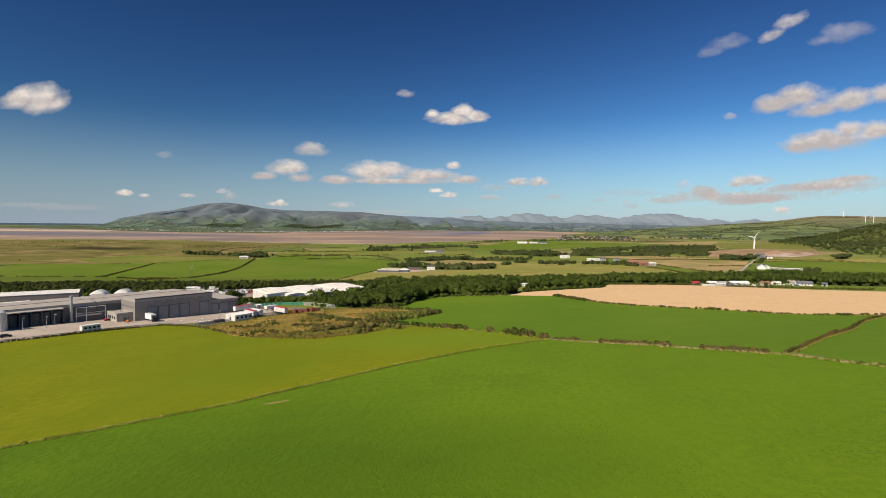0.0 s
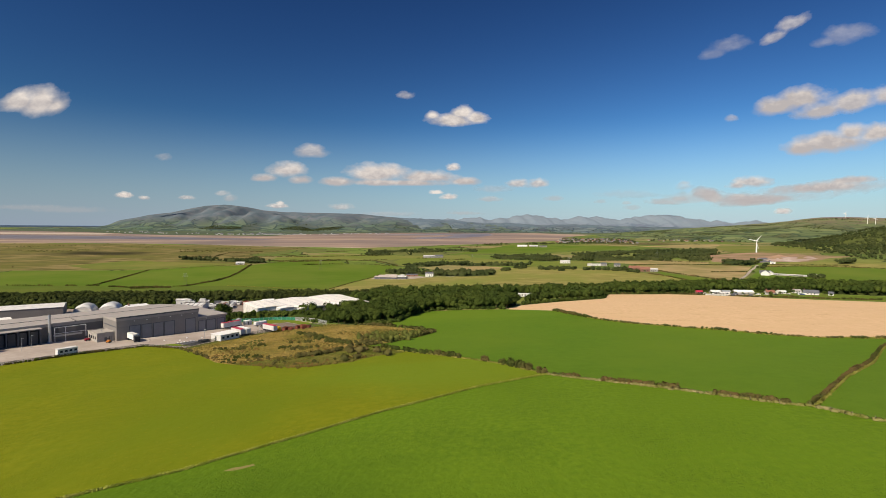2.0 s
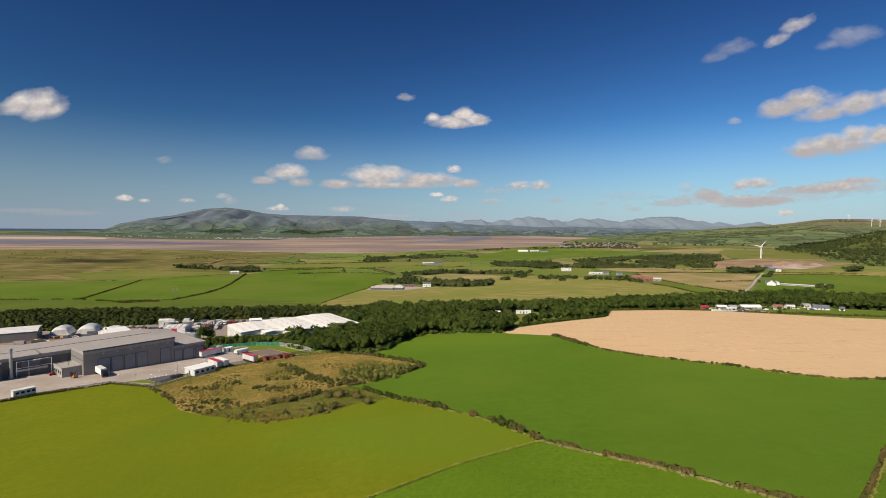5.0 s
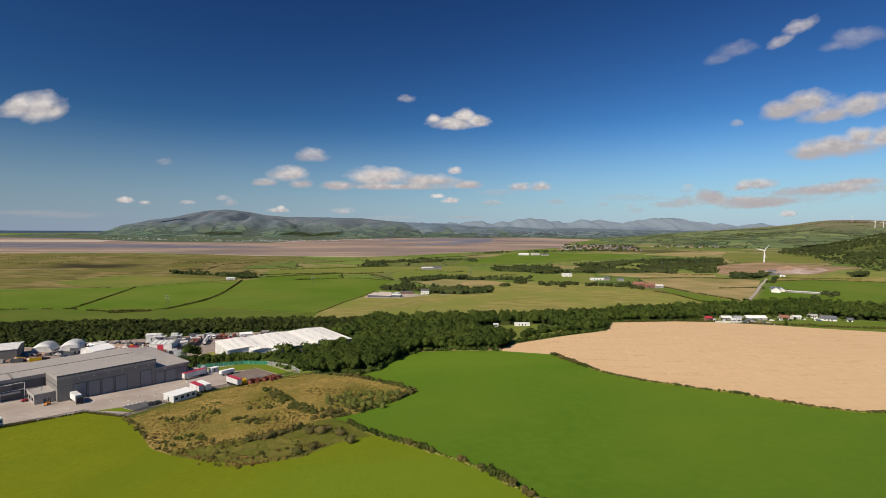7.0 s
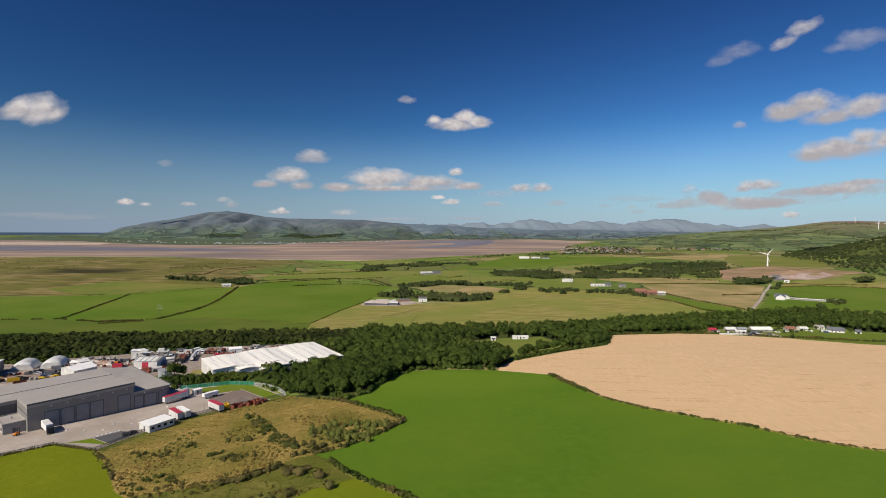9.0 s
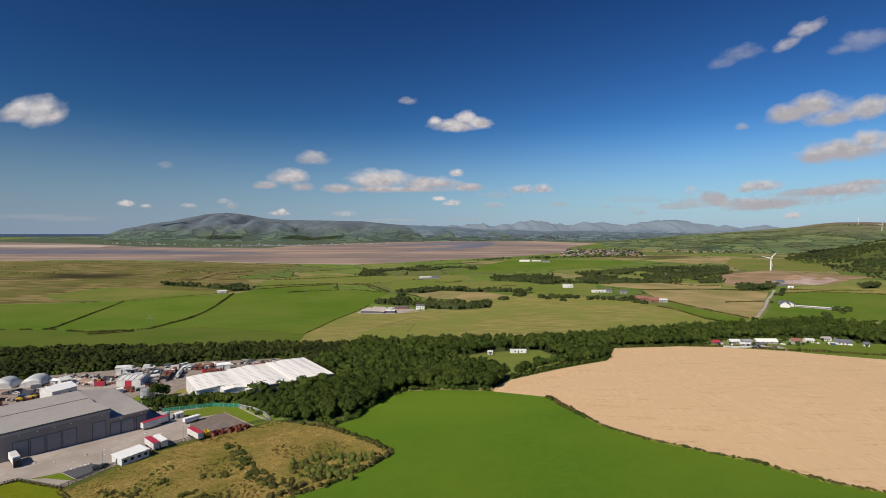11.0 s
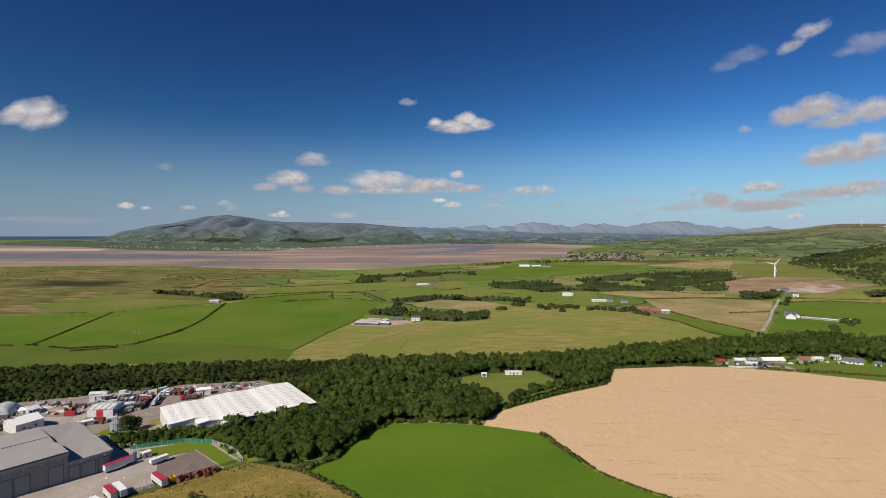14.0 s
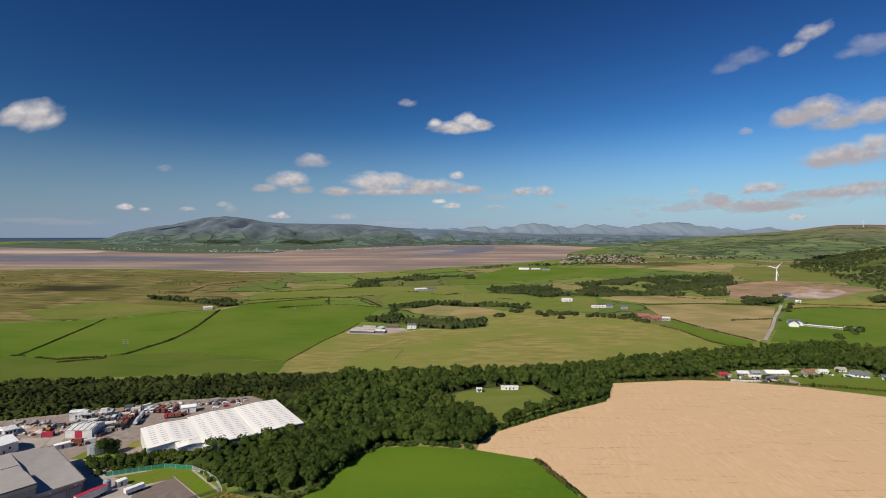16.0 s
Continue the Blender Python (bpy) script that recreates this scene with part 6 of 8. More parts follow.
def wire_fence(line, label, gap=2.6, h=1.1):
    """Timber posts with two wires."""
    f = thing("field_fence", Matrix.Identity(4), label, "fence")
    pm = bpy.data.meshes.new("post")
    bm = boxed(-0.045, 0.045, -0.045, 0.045, -0.3, h)
    bm.to_mesh(pm)
    bm.free()
    pm.materials.append(M["post_wood"])
    ends = []
    for (x0, y0), (x1, y1) in zip(line, line[1:]):
        n = max(1, round(math.hypot(x1 - x0, y1 - y0) / gap))
        ends += [(x0 + (x1 - x0) * i / n, y0 + (y1 - y0) * i / n) for i in range(n)]
    for x, y in ends:
        p = new("post", pm)
        p.parent, p.location = f, (x, y, hz(x, y))
    for z in (0.4, 0.68):
        bm = bmesh.new()
        for (xa, ya), (xb, yb) in zip(ends, ends[1:]):
            a, b = Vector((xa, ya, hz(xa, ya) + z)), Vector((xb, yb, hz(xb, yb) + z))
            bmesh.ops.create_cone(bm, cap_ends=False, segments=3, radius1=0.004, radius2=0.004, depth=(b - a).length, matrix=Matrix.Translation((a + b) / 2) @ (b - a).to_track_quat("Z", "Y").to_matrix().to_4x4())
        part("wire", bm, M["palegrey"], f)


M["palegrey"] = plain("weathered_pales", (0.10, 0.10, 0.085), 0.6)
M["post_wood"] = plain("weathered_post", (0.20, 0.17, 0.12), 0.85, 0.15)
wire_fence(HEDGE_E[:6] + [(92, 90)], "weathered post and wire fence on the stony bank", 4.2, 0.75)
M["pale_pales"] = plain("pale_grey_pales", (0.46, 0.46, 0.45), 0.6)
fence([(-215, 165), (-173, 216), (-162, 231), (-143, 250), (-121, 243)], 1.3, "dark weathered boundary fence along the yard", "palegrey", metal="palegrey")
hedge([(-235, 140), (-215, 165), (-173, 216), (-162, 231), (-143, 250), (-121, 243)], 0.8, 1.0, 0.25, "low dark growth along the yard fence", name="fence_growth", material="hedge_leaf")
fence([(-121, 243), (-116, 260), (-106, 283), (-89, 300), (-70, 315)], 1.6, "dark steel fence of the compound", "palegrey", metal="palegrey")
fence([(-69, 313.5), (-76, 323.5), (-84, 331), (-96, 338.5)], 2.3, "pale grey palisade fence curving behind the verge", "pale_pales", metal="pale_pales")
fence([(-96, 339), (-112, 342), (-136, 333)], 2.2, "green mesh fence behind the verge", "galv", mesh="greennet")

# ---------------------------------------------------------------- the works behind
# white warehouse: three roof spans, ridges across
SHED = Matrix.Translation((-84.5, 425.5, -5.0)) @ Matrix.Rotation(math.atan2(-0.61, -0.79), 4, "Z")
shed = thing("warehouse", SHED, "large white ribbed-roof warehouse with grey rooflights", "warehouse")
for i, (x0, x1, y0, y1, drop) in enumerate(((0, 27, 0, 51, 0.0), (27, 54, 0, 51, 0.2), (54, 79, 3, 36, 0.1), (54, 66, 36.02, 44, 0.4))):
    w = slab(bmesh.new(), [(x0, y0), (x1, y0), (x1, y1), (x0, y1)], -3, [8.8 - drop] * 4)
    part("wall", w, M["dirtywhite"], shed)
    r = bmesh.new()
    gable(r, y0 - 0.5, y1 + 0.5, -x1 - 0.02, -x0 + 0.02, 0, 8.8 - drop, 9.5 - drop, 0.3)
    bmesh.ops.transform(r, matrix=Matrix.Rotation(math.pi / 2, 4, "Z"), verts=r.verts)
    bmesh.ops.transform(r, matrix=Matrix.Diagonal((1, 1, 1, 1)), verts=r.verts)
    span = part("roof", r, M["bright_white"], shed, "white ribbed metal roof span")
    for side in (0, 1):
        n = int((y1 - y0 - 2) / 3.4)
        for j in range(n):
            for k in (0.35, 0.75):
                half = (x1 - x0) / 2
                xa = x0 + half * k if side == 0 else x1 - half * k
                za = 8.8 - drop + 0.7 * k + 0.31
                yy = y0 + 1.6 + j * 3.4
                dx, dz = half * 0.12, 0.7 * 0.12 * (1 if side == 0 else -1)
                q = [(xa - dx, yy, za - dz), (xa + dx, yy, za + dz), (xa + dx, yy + 0.7, za + dz), (xa - dx, yy + 0.7, za - dz)]
                bm = bmesh.new()
                bm.faces.new([bm.verts.new((a, b, c + 0.03)) for a, b, c in q])
                bm.faces.new([bm.verts.new((a, b, c - 0.05)) for a, b, c in q][::-1])
                part("rooflight", bm, M["galv"], span)
part("band", boxed(0, 54, 51.0, 51.12, 2.0, 8.6), M["clad"], shed, "grey wall cladding band")
part("loading_door", boxed(70, 75, 36.0, 36.1, -2, 4), M["blue"], shed, "dark blue loading door")

tank = thing("storage_tank", on_ground(-160.5, 359.5), "round grey steel storage tank with ribs", "tank")
part("shell", drum(bmesh.new(), 0, 0, -0.5, 4.9, 3.8, 3.8, 32), M["tankgrey"], tank, smooth=False)
part("lid", drum(bmesh.new(), 0, 0, 4.9, 5.5, 3.9, 0.6, 32), M["galv"], tank)
for i in range(12):
    a = i * math.pi / 6
    part("rib", boxed(3.8 * math.cos(a) - 0.08, 3.8 * math.cos(a) + 0.08, 3.8 * math.sin(a) - 0.08, 3.8 * math.sin(a) + 0.08, 0, 4.9), M["galv"], tank)


def dome_tent(x, y, turn, r, length, label):
    t = thing("dome_tent", on_ground(x, y, turn), label, "storage tent", "storage tents in the works")
    bm = bmesh.new()
    n, rows = 16, 10
    grid = []
    for j in range(rows + 1):
        v = j / rows
        k = math.sqrt(max(0.0, 1 - (2 * v - 1) ** 4)) * 0.35 + 0.65
        ring = [bm.verts.new((r * math.cos(math.pi * i / n), (v - 0.5) * length, r * 0.95 * math.sin(math.pi * i / n) * k)) for i in range(n + 1)]
        grid.append(ring)
    for a, b in zip(grid, grid[1:]):
        for i in range(n):
            bm.faces.new((a[i], a[i + 1], b[i + 1], b[i]))
    part("canopy", bm, M["tent"], t, smooth=True)
    for y0 in (-length / 2, length / 2):
        bm = bmesh.new()
        vs = [bm.verts.new((r * 0.98 * math.cos(math.pi * i / n), y0 * 0.985, r * 0.60 * math.sin(math.pi * i / n))) for i in range(n + 1)]
        bm.faces.new(vs)
        part("end_panel", bm, M["dirtywhite"], t)
    for k in range(-2, 3):
        bm = bmesh.new()
        for i in range(n):
            a0, a1 = math.pi * i / n, math.pi * (i + 1) / n
            rr = r * 1.01
            q = [(rr * math.cos(a), k * length / 5.5 + d, rr * 0.95 * math.sin(a) * (0.985 if abs(k) == 2 else 1.0)) for a in (a0, a1) for d in (-0.12, 0.12)]
            bm.faces.new([bm.verts.new(c) for c in (q[0], q[1], q[3], q[2])])
        part("hoop", bm, M["galv"], t)


dome_tent(-265.5, 379.0, 20, 6.2, 14, "pale rounded fabric storage tent")
dome_tent(-250.5, 385.0, 20, 6.6, 15, "pale rounded fabric storage tent")


def gabled(name, m, w, d, he, hr, wall, roof, label, category, group="", chimneys=0, windows=3, door=True, overhang=0.3, base=-1.0):
    """A building with its ridge along x: wall, roof, windows and door, chimneys."""
    h = thing(name, m, label, category, group)
    part("wall", gable(bmesh.new(), 0, w, 0, d, base, he, hr), M[wall], h)
    part("roof", gable(bmesh.new(), -overhang, w + overhang, -overhang, d + overhang, 0, he - 0.1, hr + 0.05, 0.18), M[roof], h)
    for i in range(windows):
        x = w * (i + 0.7) / (windows + 0.4)
        part("window", boxed(x - 0.5, x + 0.5, -0.06, 0, he * 0.42, he * 0.42 + 1.2), M["glass"], h)
        part("window", boxed(x - 0.5, x + 0.5, d, d + 0.06, he * 0.42, he * 0.42 + 1.2), M["glass"], h)
    if door:
        part("door", boxed(w * 0.5 - 0.5, w * 0.5 + 0.5, -0.08, 0, 0, 2.05), M["trimm"], h)
    for i in range(chimneys):
        x = 0.5 if i == 0 else w - 1.2
        c = part("chimney", boxed(x, x + 0.8, d / 2 - 0.45, d / 2 + 0.45, hr - 0.8, hr + 1.2), M["brick"], h)
        part("chimney_pot", drum(bmesh.new(), x + 0.4, d / 2, hr + 1.2, hr + 1.7, 0.15, 0.12, 8), M["tile"], c)
    return h


gabled("workshop", at_factory(38, 88, 12), 13, 15, 5.5, 7.5, "dirtywhite", "white", "white gabled workshop with a brick flue", "workshop", chimneys=1, windows=2)
gabled("workshop", at_factory(50, 124, 8), 6, 9, 3.2, 4.4, "dirtywhite", "dirtywhite", "low pale workshop among the yards", "workshop")
gabled("warehouse", on_ground(-323, 311, 33), 74, 25, 5.2, 6.2, "clad_dark", "dirtywhite", "long grey shed with a weathered white roof", "warehouse", windows=0, door=False)
gabled("warehouse", at_factory(-75, 96, 0), 50, 12, 3.2, 4.0, "clad_side", "white_sheet", "low long shed with a white sheet roof", "warehouse", windows=0, door=False)
rb = gabled("workshop", on_ground(-194, 380.5, 6), 15, 13, 4.8, 5.8, "dirtywhite", "dirtywhite", "pale workshop with a big red door", "workshop", windows=0, door=False)
part("red_door", boxed(5.4, 9.4, -0.12, 0, 0, 4.1), M["red"], rb, "bright red sliding door")
for i in range(5):
    part("roof_rib", gable(bmesh.new(), 0.3 + i * 3.5, 0.7 + i * 3.5, -0.35, 13.35, 0, 4.75, 5.9, 0.25), M["trimm"], rb)


def heap(x, y, r, h, label, material="spoil", group="heaps in the works yard"):
    """A cone-like heap with a ragged foot and lumpy sides."""
    bm = bmesh.new()
    rings, n = 7, 22
    prev = None
    for j in range(rings):
        u = j / (rings - 1)
        row = []
        for i in range(n):
            a = 2 * math.pi * i / n
            k = 1 + 0.28 * noise.noise(Vector((math.cos(a) * 1.3 + x, math.sin(a) * 1.3 + y, u)))
            row.append(bm.verts.new((r * u * k * math.cos(a), r * u * k * math.sin(a) * 0.85, h * (1 - u) ** 1.1 * k - 0.25 * u)))
        if prev:
            for i in range(n):
                bm.faces.new((prev[i], prev[(i + 1) % n], row[(i + 1) % n], row[i]))
        prev = row
    bmesh.ops.remove_doubles(bm, verts=bm.verts, dist=0.001)
    me = bpy.data.meshes.new("rubble_heap")
    bm.to_mesh(me)
    bm.free()
    me.materials.append(M[material])
    ob = new("rubble_heap", me)
    ob.matrix_world = on_ground(x, y)
    tagged(ob, label, "heap", group, kind="stuff")


for i, (x, y) in enumerate(scatter([(-233, 387), (-212, 389), (-222, 404), (-246, 402)], 6.0, np.random.RandomState(8))):
    heap(x, y, 3.6 + (i * 7 % 5) * 0.5, 1.0 + (i * 3 % 4) * 0.35, ("heap of pale crushed concrete", "heap of pale crushed concrete", "heap of pinkish brick rubble")[i % 3], ("pale_spoil", "pale_spoil", "spoil")[i % 3])
for x, y, r, h in ((-186, 402, 3.5, 1.6), (-250, 396, 6, 1.6), (-236, 366, 5, 1.4), (-262, 352, 6, 1.5), (-196, 402, 4, 1.8), (-255, 366, 4, 1.3)):
    heap(x, y, r, h, "heap of pinkish-brown crushed rubble")
for x, y, r, h, m in ((607, 968, 9, 4.5, "slate_spoil"), (622, 965, 11, 5.5, "slate_spoil"), (634, 962, 8, 3.5, "slate_spoil"), (655, 985, 12, 3.2, "spoilbank"), (676, 1000, 14, 3.8, "spoilbank"), (692, 990, 10, 2.6, "spoilbank"), (715, 1020, 16, 4.2, "spoilbank"), (745, 1032, 14, 3.4, "brown"), (770, 1045, 15, 3.6, "spoilbank"), (700, 1045, 18, 4.6, "brown"), (735, 1085, 20, 4.0, "brown"), (780, 1095, 18, 3.6, "brown"), (660, 1040, 14, 3.0, "brown")):
    heap(x, y, r, h, {"slate_spoil": "dark grey heap of quarried stone", "spoilbank": "pale pinkish bank of quarry spoil", "brown": "reddish brown bank of bare earth"}[m], m, "heaps in the quarry")


def bay_wall(m, length, label):
    """A storage bay's wall of stacked concrete blocks."""
    w = thing("bay_wall", m, label, "wall", "storage bays in the works yard")
    n = int(length / 1.6)
    for i in range(n):
        for k in range(2 if i % 4 else 3):
            part("block", boxed(i * 1.6 + 0.02, i * 1.6 + 1.58, -0.4, 0.4, k * 0.8, k * 0.8 + 0.78, 0.04), M["stone"], w)


for x, y, a in ((-246, 404, -3), (-234, 404.5, 0), (-240, 396, 80), (-232, 396.5, 80), (-224, 397, 80), (-216, 390, 75)):
    bay_wall(on_ground(x, y, a), 9.0, "grey concrete block wall of a storage bay")


def tank_trailer(m, length, label):
    """A long drum lying on cradles."""
    t = thing("tank_trailer", m, label, "tank", "tank trailers in the works yard")
    bm = bmesh.new()
    bmesh.ops.create_cone(bm, cap_ends=True, segments=20, radius1=1.25, radius2=1.25, depth=length, matrix=Matrix.Translation((length / 2, 0, 2.1)) @ Matrix.Rotation(math.pi / 2, 4, "Y"))
    part("drum", bm, M["dirtywhite"], t)
    for x in (1.2, length / 2, length - 1.2):
        part("cradle", boxed(x - 0.25, x + 0.25, -1.1, 1.1, 0.0, 1.1), M["tyre"], t)
        bm = bmesh.new()
        bmesh.ops.create_cone(bm, cap_ends=False, segments=20, radius1=1.29, radius2=1.29, depth=0.2, matrix=Matrix.Translation((x, 0, 2.1)) @ Matrix.Rotation(math.pi / 2, 4, "Y"))
        part("band", bm, M["galv"], t)


tank_trailer(on_ground(-189, 396.5, 27), 12, "long pale cylindrical tank on cradles")
tank_trailer(on_ground(-166, 402, 110), 9, "white tank trailer parked in a row")
tank_trailer(on_ground(-169.6, 412.5, 110), 9, "white tank trailer parked in a row")


def plant_deck(m, label):
    """Screening plant: a deck on legs with a box, a chute and rails."""
    p = thing("screening_plant", m, label, "plant", "screening plant")
    for x in (0.4, 4.0, 7.6):
        for y in (0.4, 4.0):
            part("leg", boxed(x - 0.15, x + 0.15, y - 0.15, y + 0.15, 0, 4.2), M["galv"], p)
    part("deck", boxed(0, 8, 0, 4.4, 4.2, 4.5), M["dirtywhite"], p)
    part("screen_box", boxed(1.0, 5.2, 0.8, 3.6, 4.5, 6.4, 0.1), M["dirtywhite"], p)
    part("chute", slab(bmesh.new(), [(5.2, 1.2), (7.8, 1.2), (7.8, 3.2), (5.2, 3.2)], 2.6, [5.6, 3.4, 3.4, 5.6]), M["stone"], p)
    for y in (0.05, 4.35):
        part("rail", boxed(0, 8, y - 0.04, y + 0.04, 5.3, 5.38), M["galv"], p)


plant_deck(on_ground(-208, 409, 10), "pale screening plant deck on steel legs")
plant_deck(on_ground(-198, 413, 14), "pale screening plant deck on steel legs")


def flatbed(m, body, load, label, n=4):
    """A lorry with a cab and an open load of bundles."""
    t = thing("lorry", m, label, "truck", "lorries in the works yard")
    part("bed", boxed(0, 8, -1.2, 1.2, 1.0, 1.25), M["trimm"], t)
    part("cab", boxed(-2.2, -0.2, -1.2, 1.2, 0.7, 3.1, 0.15), M[body], t)
    part("windscreen", boxed(-2.25, -2.2, -1.0, 1.0, 1.9, 2.7), M["glass"], t)
    for i in range(n):
        part("load", boxed(0.3 + i * 7.6 / n, (i + 1) * 7.6 / n, -1.1, 1.1, 1.25, 2.2 + 0.5 * (i % 2), 0.05), M[load], t)
    for x in (-1.2, 5.6, 7.0):
        for y in (-1.0, 1.0):
            bm = bmesh.new()
            bmesh.ops.create_cone(bm, cap_ends=True, segments=10, radius1=0.5, radius2=0.5, depth=0.35, matrix=Matrix.Translation((x, y, 0.5)) @ Matrix.Rotation(math.pi / 2, 4, "X"))
            part("wheel", bm, M["tyre"], t)


for i, (x, y, a, body, load) in enumerate(((-171, 398, 110, "dark", "rust"), (-174.4, 407.5, 110, "dark", "rust"), (-177.5, 417.5, 110, "dirtywhite", "rust"), (-174, 397.5, 110, "dark", "wood"), (-177.3, 407, 110, "dark", "rust"), (-174, 427, 98, "white", "dirtywhite"), (-170.3, 427.5, 96, "white", "stone"),
                                            (-166.2, 428, 96, "rust", "rust"), (-162.4, 428, 94, "rust", "wood"), (-153, 416, 20, "red", "rust"), (-151, 419.5, 24, "rust", "rust"), (-158, 429, 90, "dirtywhite", "rust"))):
    flatbed(on_ground(x, y, a), body, load, "%s lorry with a load in the works yard" % {"red": "red", "white": "white", "dirtywhite": "dusty white", "dark": "black", "rust": "dull red"}[body])


def conveyor(m, length, label):
    c = thing("conveyor", m, label, "conveyor", "screening plant")
    bm = bmesh.new()
    box(bm, 0, length, -0.6, 0.6, -0.25, 0.25)
    bmesh.ops.rotate(bm, verts=bm.verts, cent=(0, 0, 0), matrix=Matrix.Rotation(radians(-17), 3, "Y"))
    bmesh.ops.translate(bm, verts=bm.verts, vec=(0, 0, 0.8))
    part("belt_frame", bm, M["dirtywhite"], c)
    for u in (0.35, 0.8):
        bm = bmesh.new()
        for y in (-0.55, 0.55):
            box(bm, length * u - 0.1, length * u + 0.1, y - 0.1, y + 0.1, 0, 0.7 + length * u * 0.3)
        part("support", bm, M["galv"], c)
    part("hopper", slab(bmesh.new(), [(-1.6, -1.3), (0.8, -1.3), (0.8, 1.3), (-1.6, 1.3)], 0.2, [1.9] * 4), M["rust"], c)


conveyor(on_ground(-204, 414, 22), 14, "raised conveyor at the wood's edge")
conveyor(on_ground(-196, 408, 200), 10, "short raised conveyor among the heaps")
gabled("screening_house", on_ground(-214, 409, 15), 8, 6, 5.5, 6.3, "dirtywhite", "dirtywhite", "tall pale sheet-clad screening house", "plant", windows=1)
gabled("store", on_ground(-149, 424.5, 26), 9, 6, 3.8, 4.8, "white", "white", "small white store beside the warehouse", "store", windows=1)
gabled("store", on_ground(-186, 363, 45), 7, 3, 2.6, 3.0, "dirtywhite", "white", "small pale container store", "store", windows=0)
gabled("store", on_ground(-239, 382.5, 12), 7, 7, 2.8, 3.6, "dirtywhite", "white", "small pale store between the heaps", "store", windows=1)
for i, (x, y, a, c) in enumerate(((-244, 363, 18, "dirtywhite"), (-262, 362, 70, "white"), (-236, 358, 30, "blue"), (-231, 361, 10, "dark"), (-258, 350, 40, "yellow"), (-246, 352, 15, "dark"), (-240, 351, 15, "rust"), (-228, 355, 15, "white"), (-131, 436, 20, "white"), (-125, 440, 20, "red"), (-118, 444, 20, "white"))):
    car(on_ground(x, y, a), c, "%s vehicle parked in the works yard" % {"white": "white", "dirtywhite": "grey", "blue": "blue", "dark": "black", "yellow": "yellow", "rust": "rusty red", "red": "red"}[c], "vehicles in the works yard")
for i in range(4):
    skip(on_ground(-262 + i * 9.0, 339 + 3.0 * (i % 3), 15 + i * 11), ("stone", "trimm", "yellow", "rust")[i % 4], "%s waste skip in the works yard" % ("pale grey", "dark grey", "yellow", "rusty red")[i % 4])
M["scrap"] = surface("mixed_scrap", (0.10, 0.062, 0.042), (0.34, 0.25, 0.19), (0.20, 0.10, 0.065), fine=1.6, coarse=0.5, bump=1.0, depth=0.5, span=(0.42, 0.58))
for x, y, r, h in ((-265, 343, 4.5, 1.9), (-259, 346, 4.0, 1.6), (-254, 350, 3.8, 1.5), (-249, 353, 3.4, 1.3), (-270, 349, 4.2, 2.0), (-263, 353, 3.6, 1.4), (-257, 357, 3.2, 1.2), (-276, 345, 4.4, 1.8), (-283, 350, 5.0, 2.1)):
    heap(x, y, r, h, "heap of brown mixed scrap and timber", "scrap")


def loader(m, colour, label):
    """A wheeled loader: body, cab, arm and bucket, four tyres."""
    t = thing("wheel_loader", m, label, "loader", "machines in the works yard")
    part("body", boxed(-3.0, 0.4, -1.0, 1.0, 0.9, 2.0, 0.15), M[colour], t)
    part("cab", boxed(-0.6, 0.9, -0.8, 0.8, 1.9, 3.2, 0.1), M["glass"], t)
    part("arm", slab(bmesh.new(), [(0.9, -0.4), (3.4, -0.4), (3.4, 0.4), (0.9, 0.4)], 1.2, [1.9, 1.4, 1.4, 1.9]), M[colour], t)
    part("bucket", slab(bmesh.new(), [(3.2, -1.3), (4.4, -1.3), (4.4, 1.3), (3.2, 1.3)], 0.15, [1.4, 0.5, 0.5, 1.4]), M["rust"], t)
    for x in (-2.1, 1.0):
        for y in (-1.05, 1.05):
            bm = bmesh.new()
            bmesh.ops.create_cone(bm, cap_ends=True, segments=12, radius1=0.75, radius2=0.75, depth=0.5, matrix=Matrix.Translation((x, y, 0.75)) @ Matrix.Rotation(math.pi / 2, 4, "X"))
            part("wheel", bm, M["tyre"], t)
    return t


def container(m, colour, label):
    t = thing("container", m, label, "container", "containers in the works yard")
    part("box", boxed(0, 6.1, 0, 2.4, 0.1, 2.6), M[colour], t)
    for x in (0, 5.9):
        part("corner_frame", boxed(x, x + 0.2, -0.06, 2.46, 0, 2.7), M["trimm"], t)
    part("door", boxed(-0.06, 0, 0.15, 2.25, 0.2, 2.5), M["trimm"], t)
    return t


rc = np.random.RandomState(21)
kinds = [(container, "stone", "dull grey steel storage container"), (container, "dirtywhite", "grubby white steel storage container"), (skip, "trimm", "dark grey steel waste skip"), (container, "trimm", "dark steel storage container"), (skip, "stone", "pale grey steel waste skip"), (skip, "rust", "rusty red steel waste skip")]
made = {}
YARD_EAST = [(-188, 408, 112), (-185, 410, 112), (-181.5, 411, 112), (-190.5, 414, 20), (-186, 417, 25), (-194, 422, 15), (-202, 424, 15), (-211, 419, 12), (-183, 421, 110), (-186, 428, 20), (-194, 433, 18), (-203, 401, 100), (-199, 405, 20), (-212, 399, 15)]
YARD_WEST = [(-247, 388, 15), (-249, 378, 70), (-196, 395, 95), (-178, 389, 30), (-176, 385, 60), (-182, 374, 10), (-176, 371, 35), (-243, 372, 15), (-232, 374, 30), (-226, 372, 10), (-246, 365, 60), (-238, 360, 12), (-181, 434, 60), (-150, 445, 20), (-141, 448, 22), (-133, 450, 22), (-204, 430, 16), (-206, 411, 70), (-192, 403, 60)]
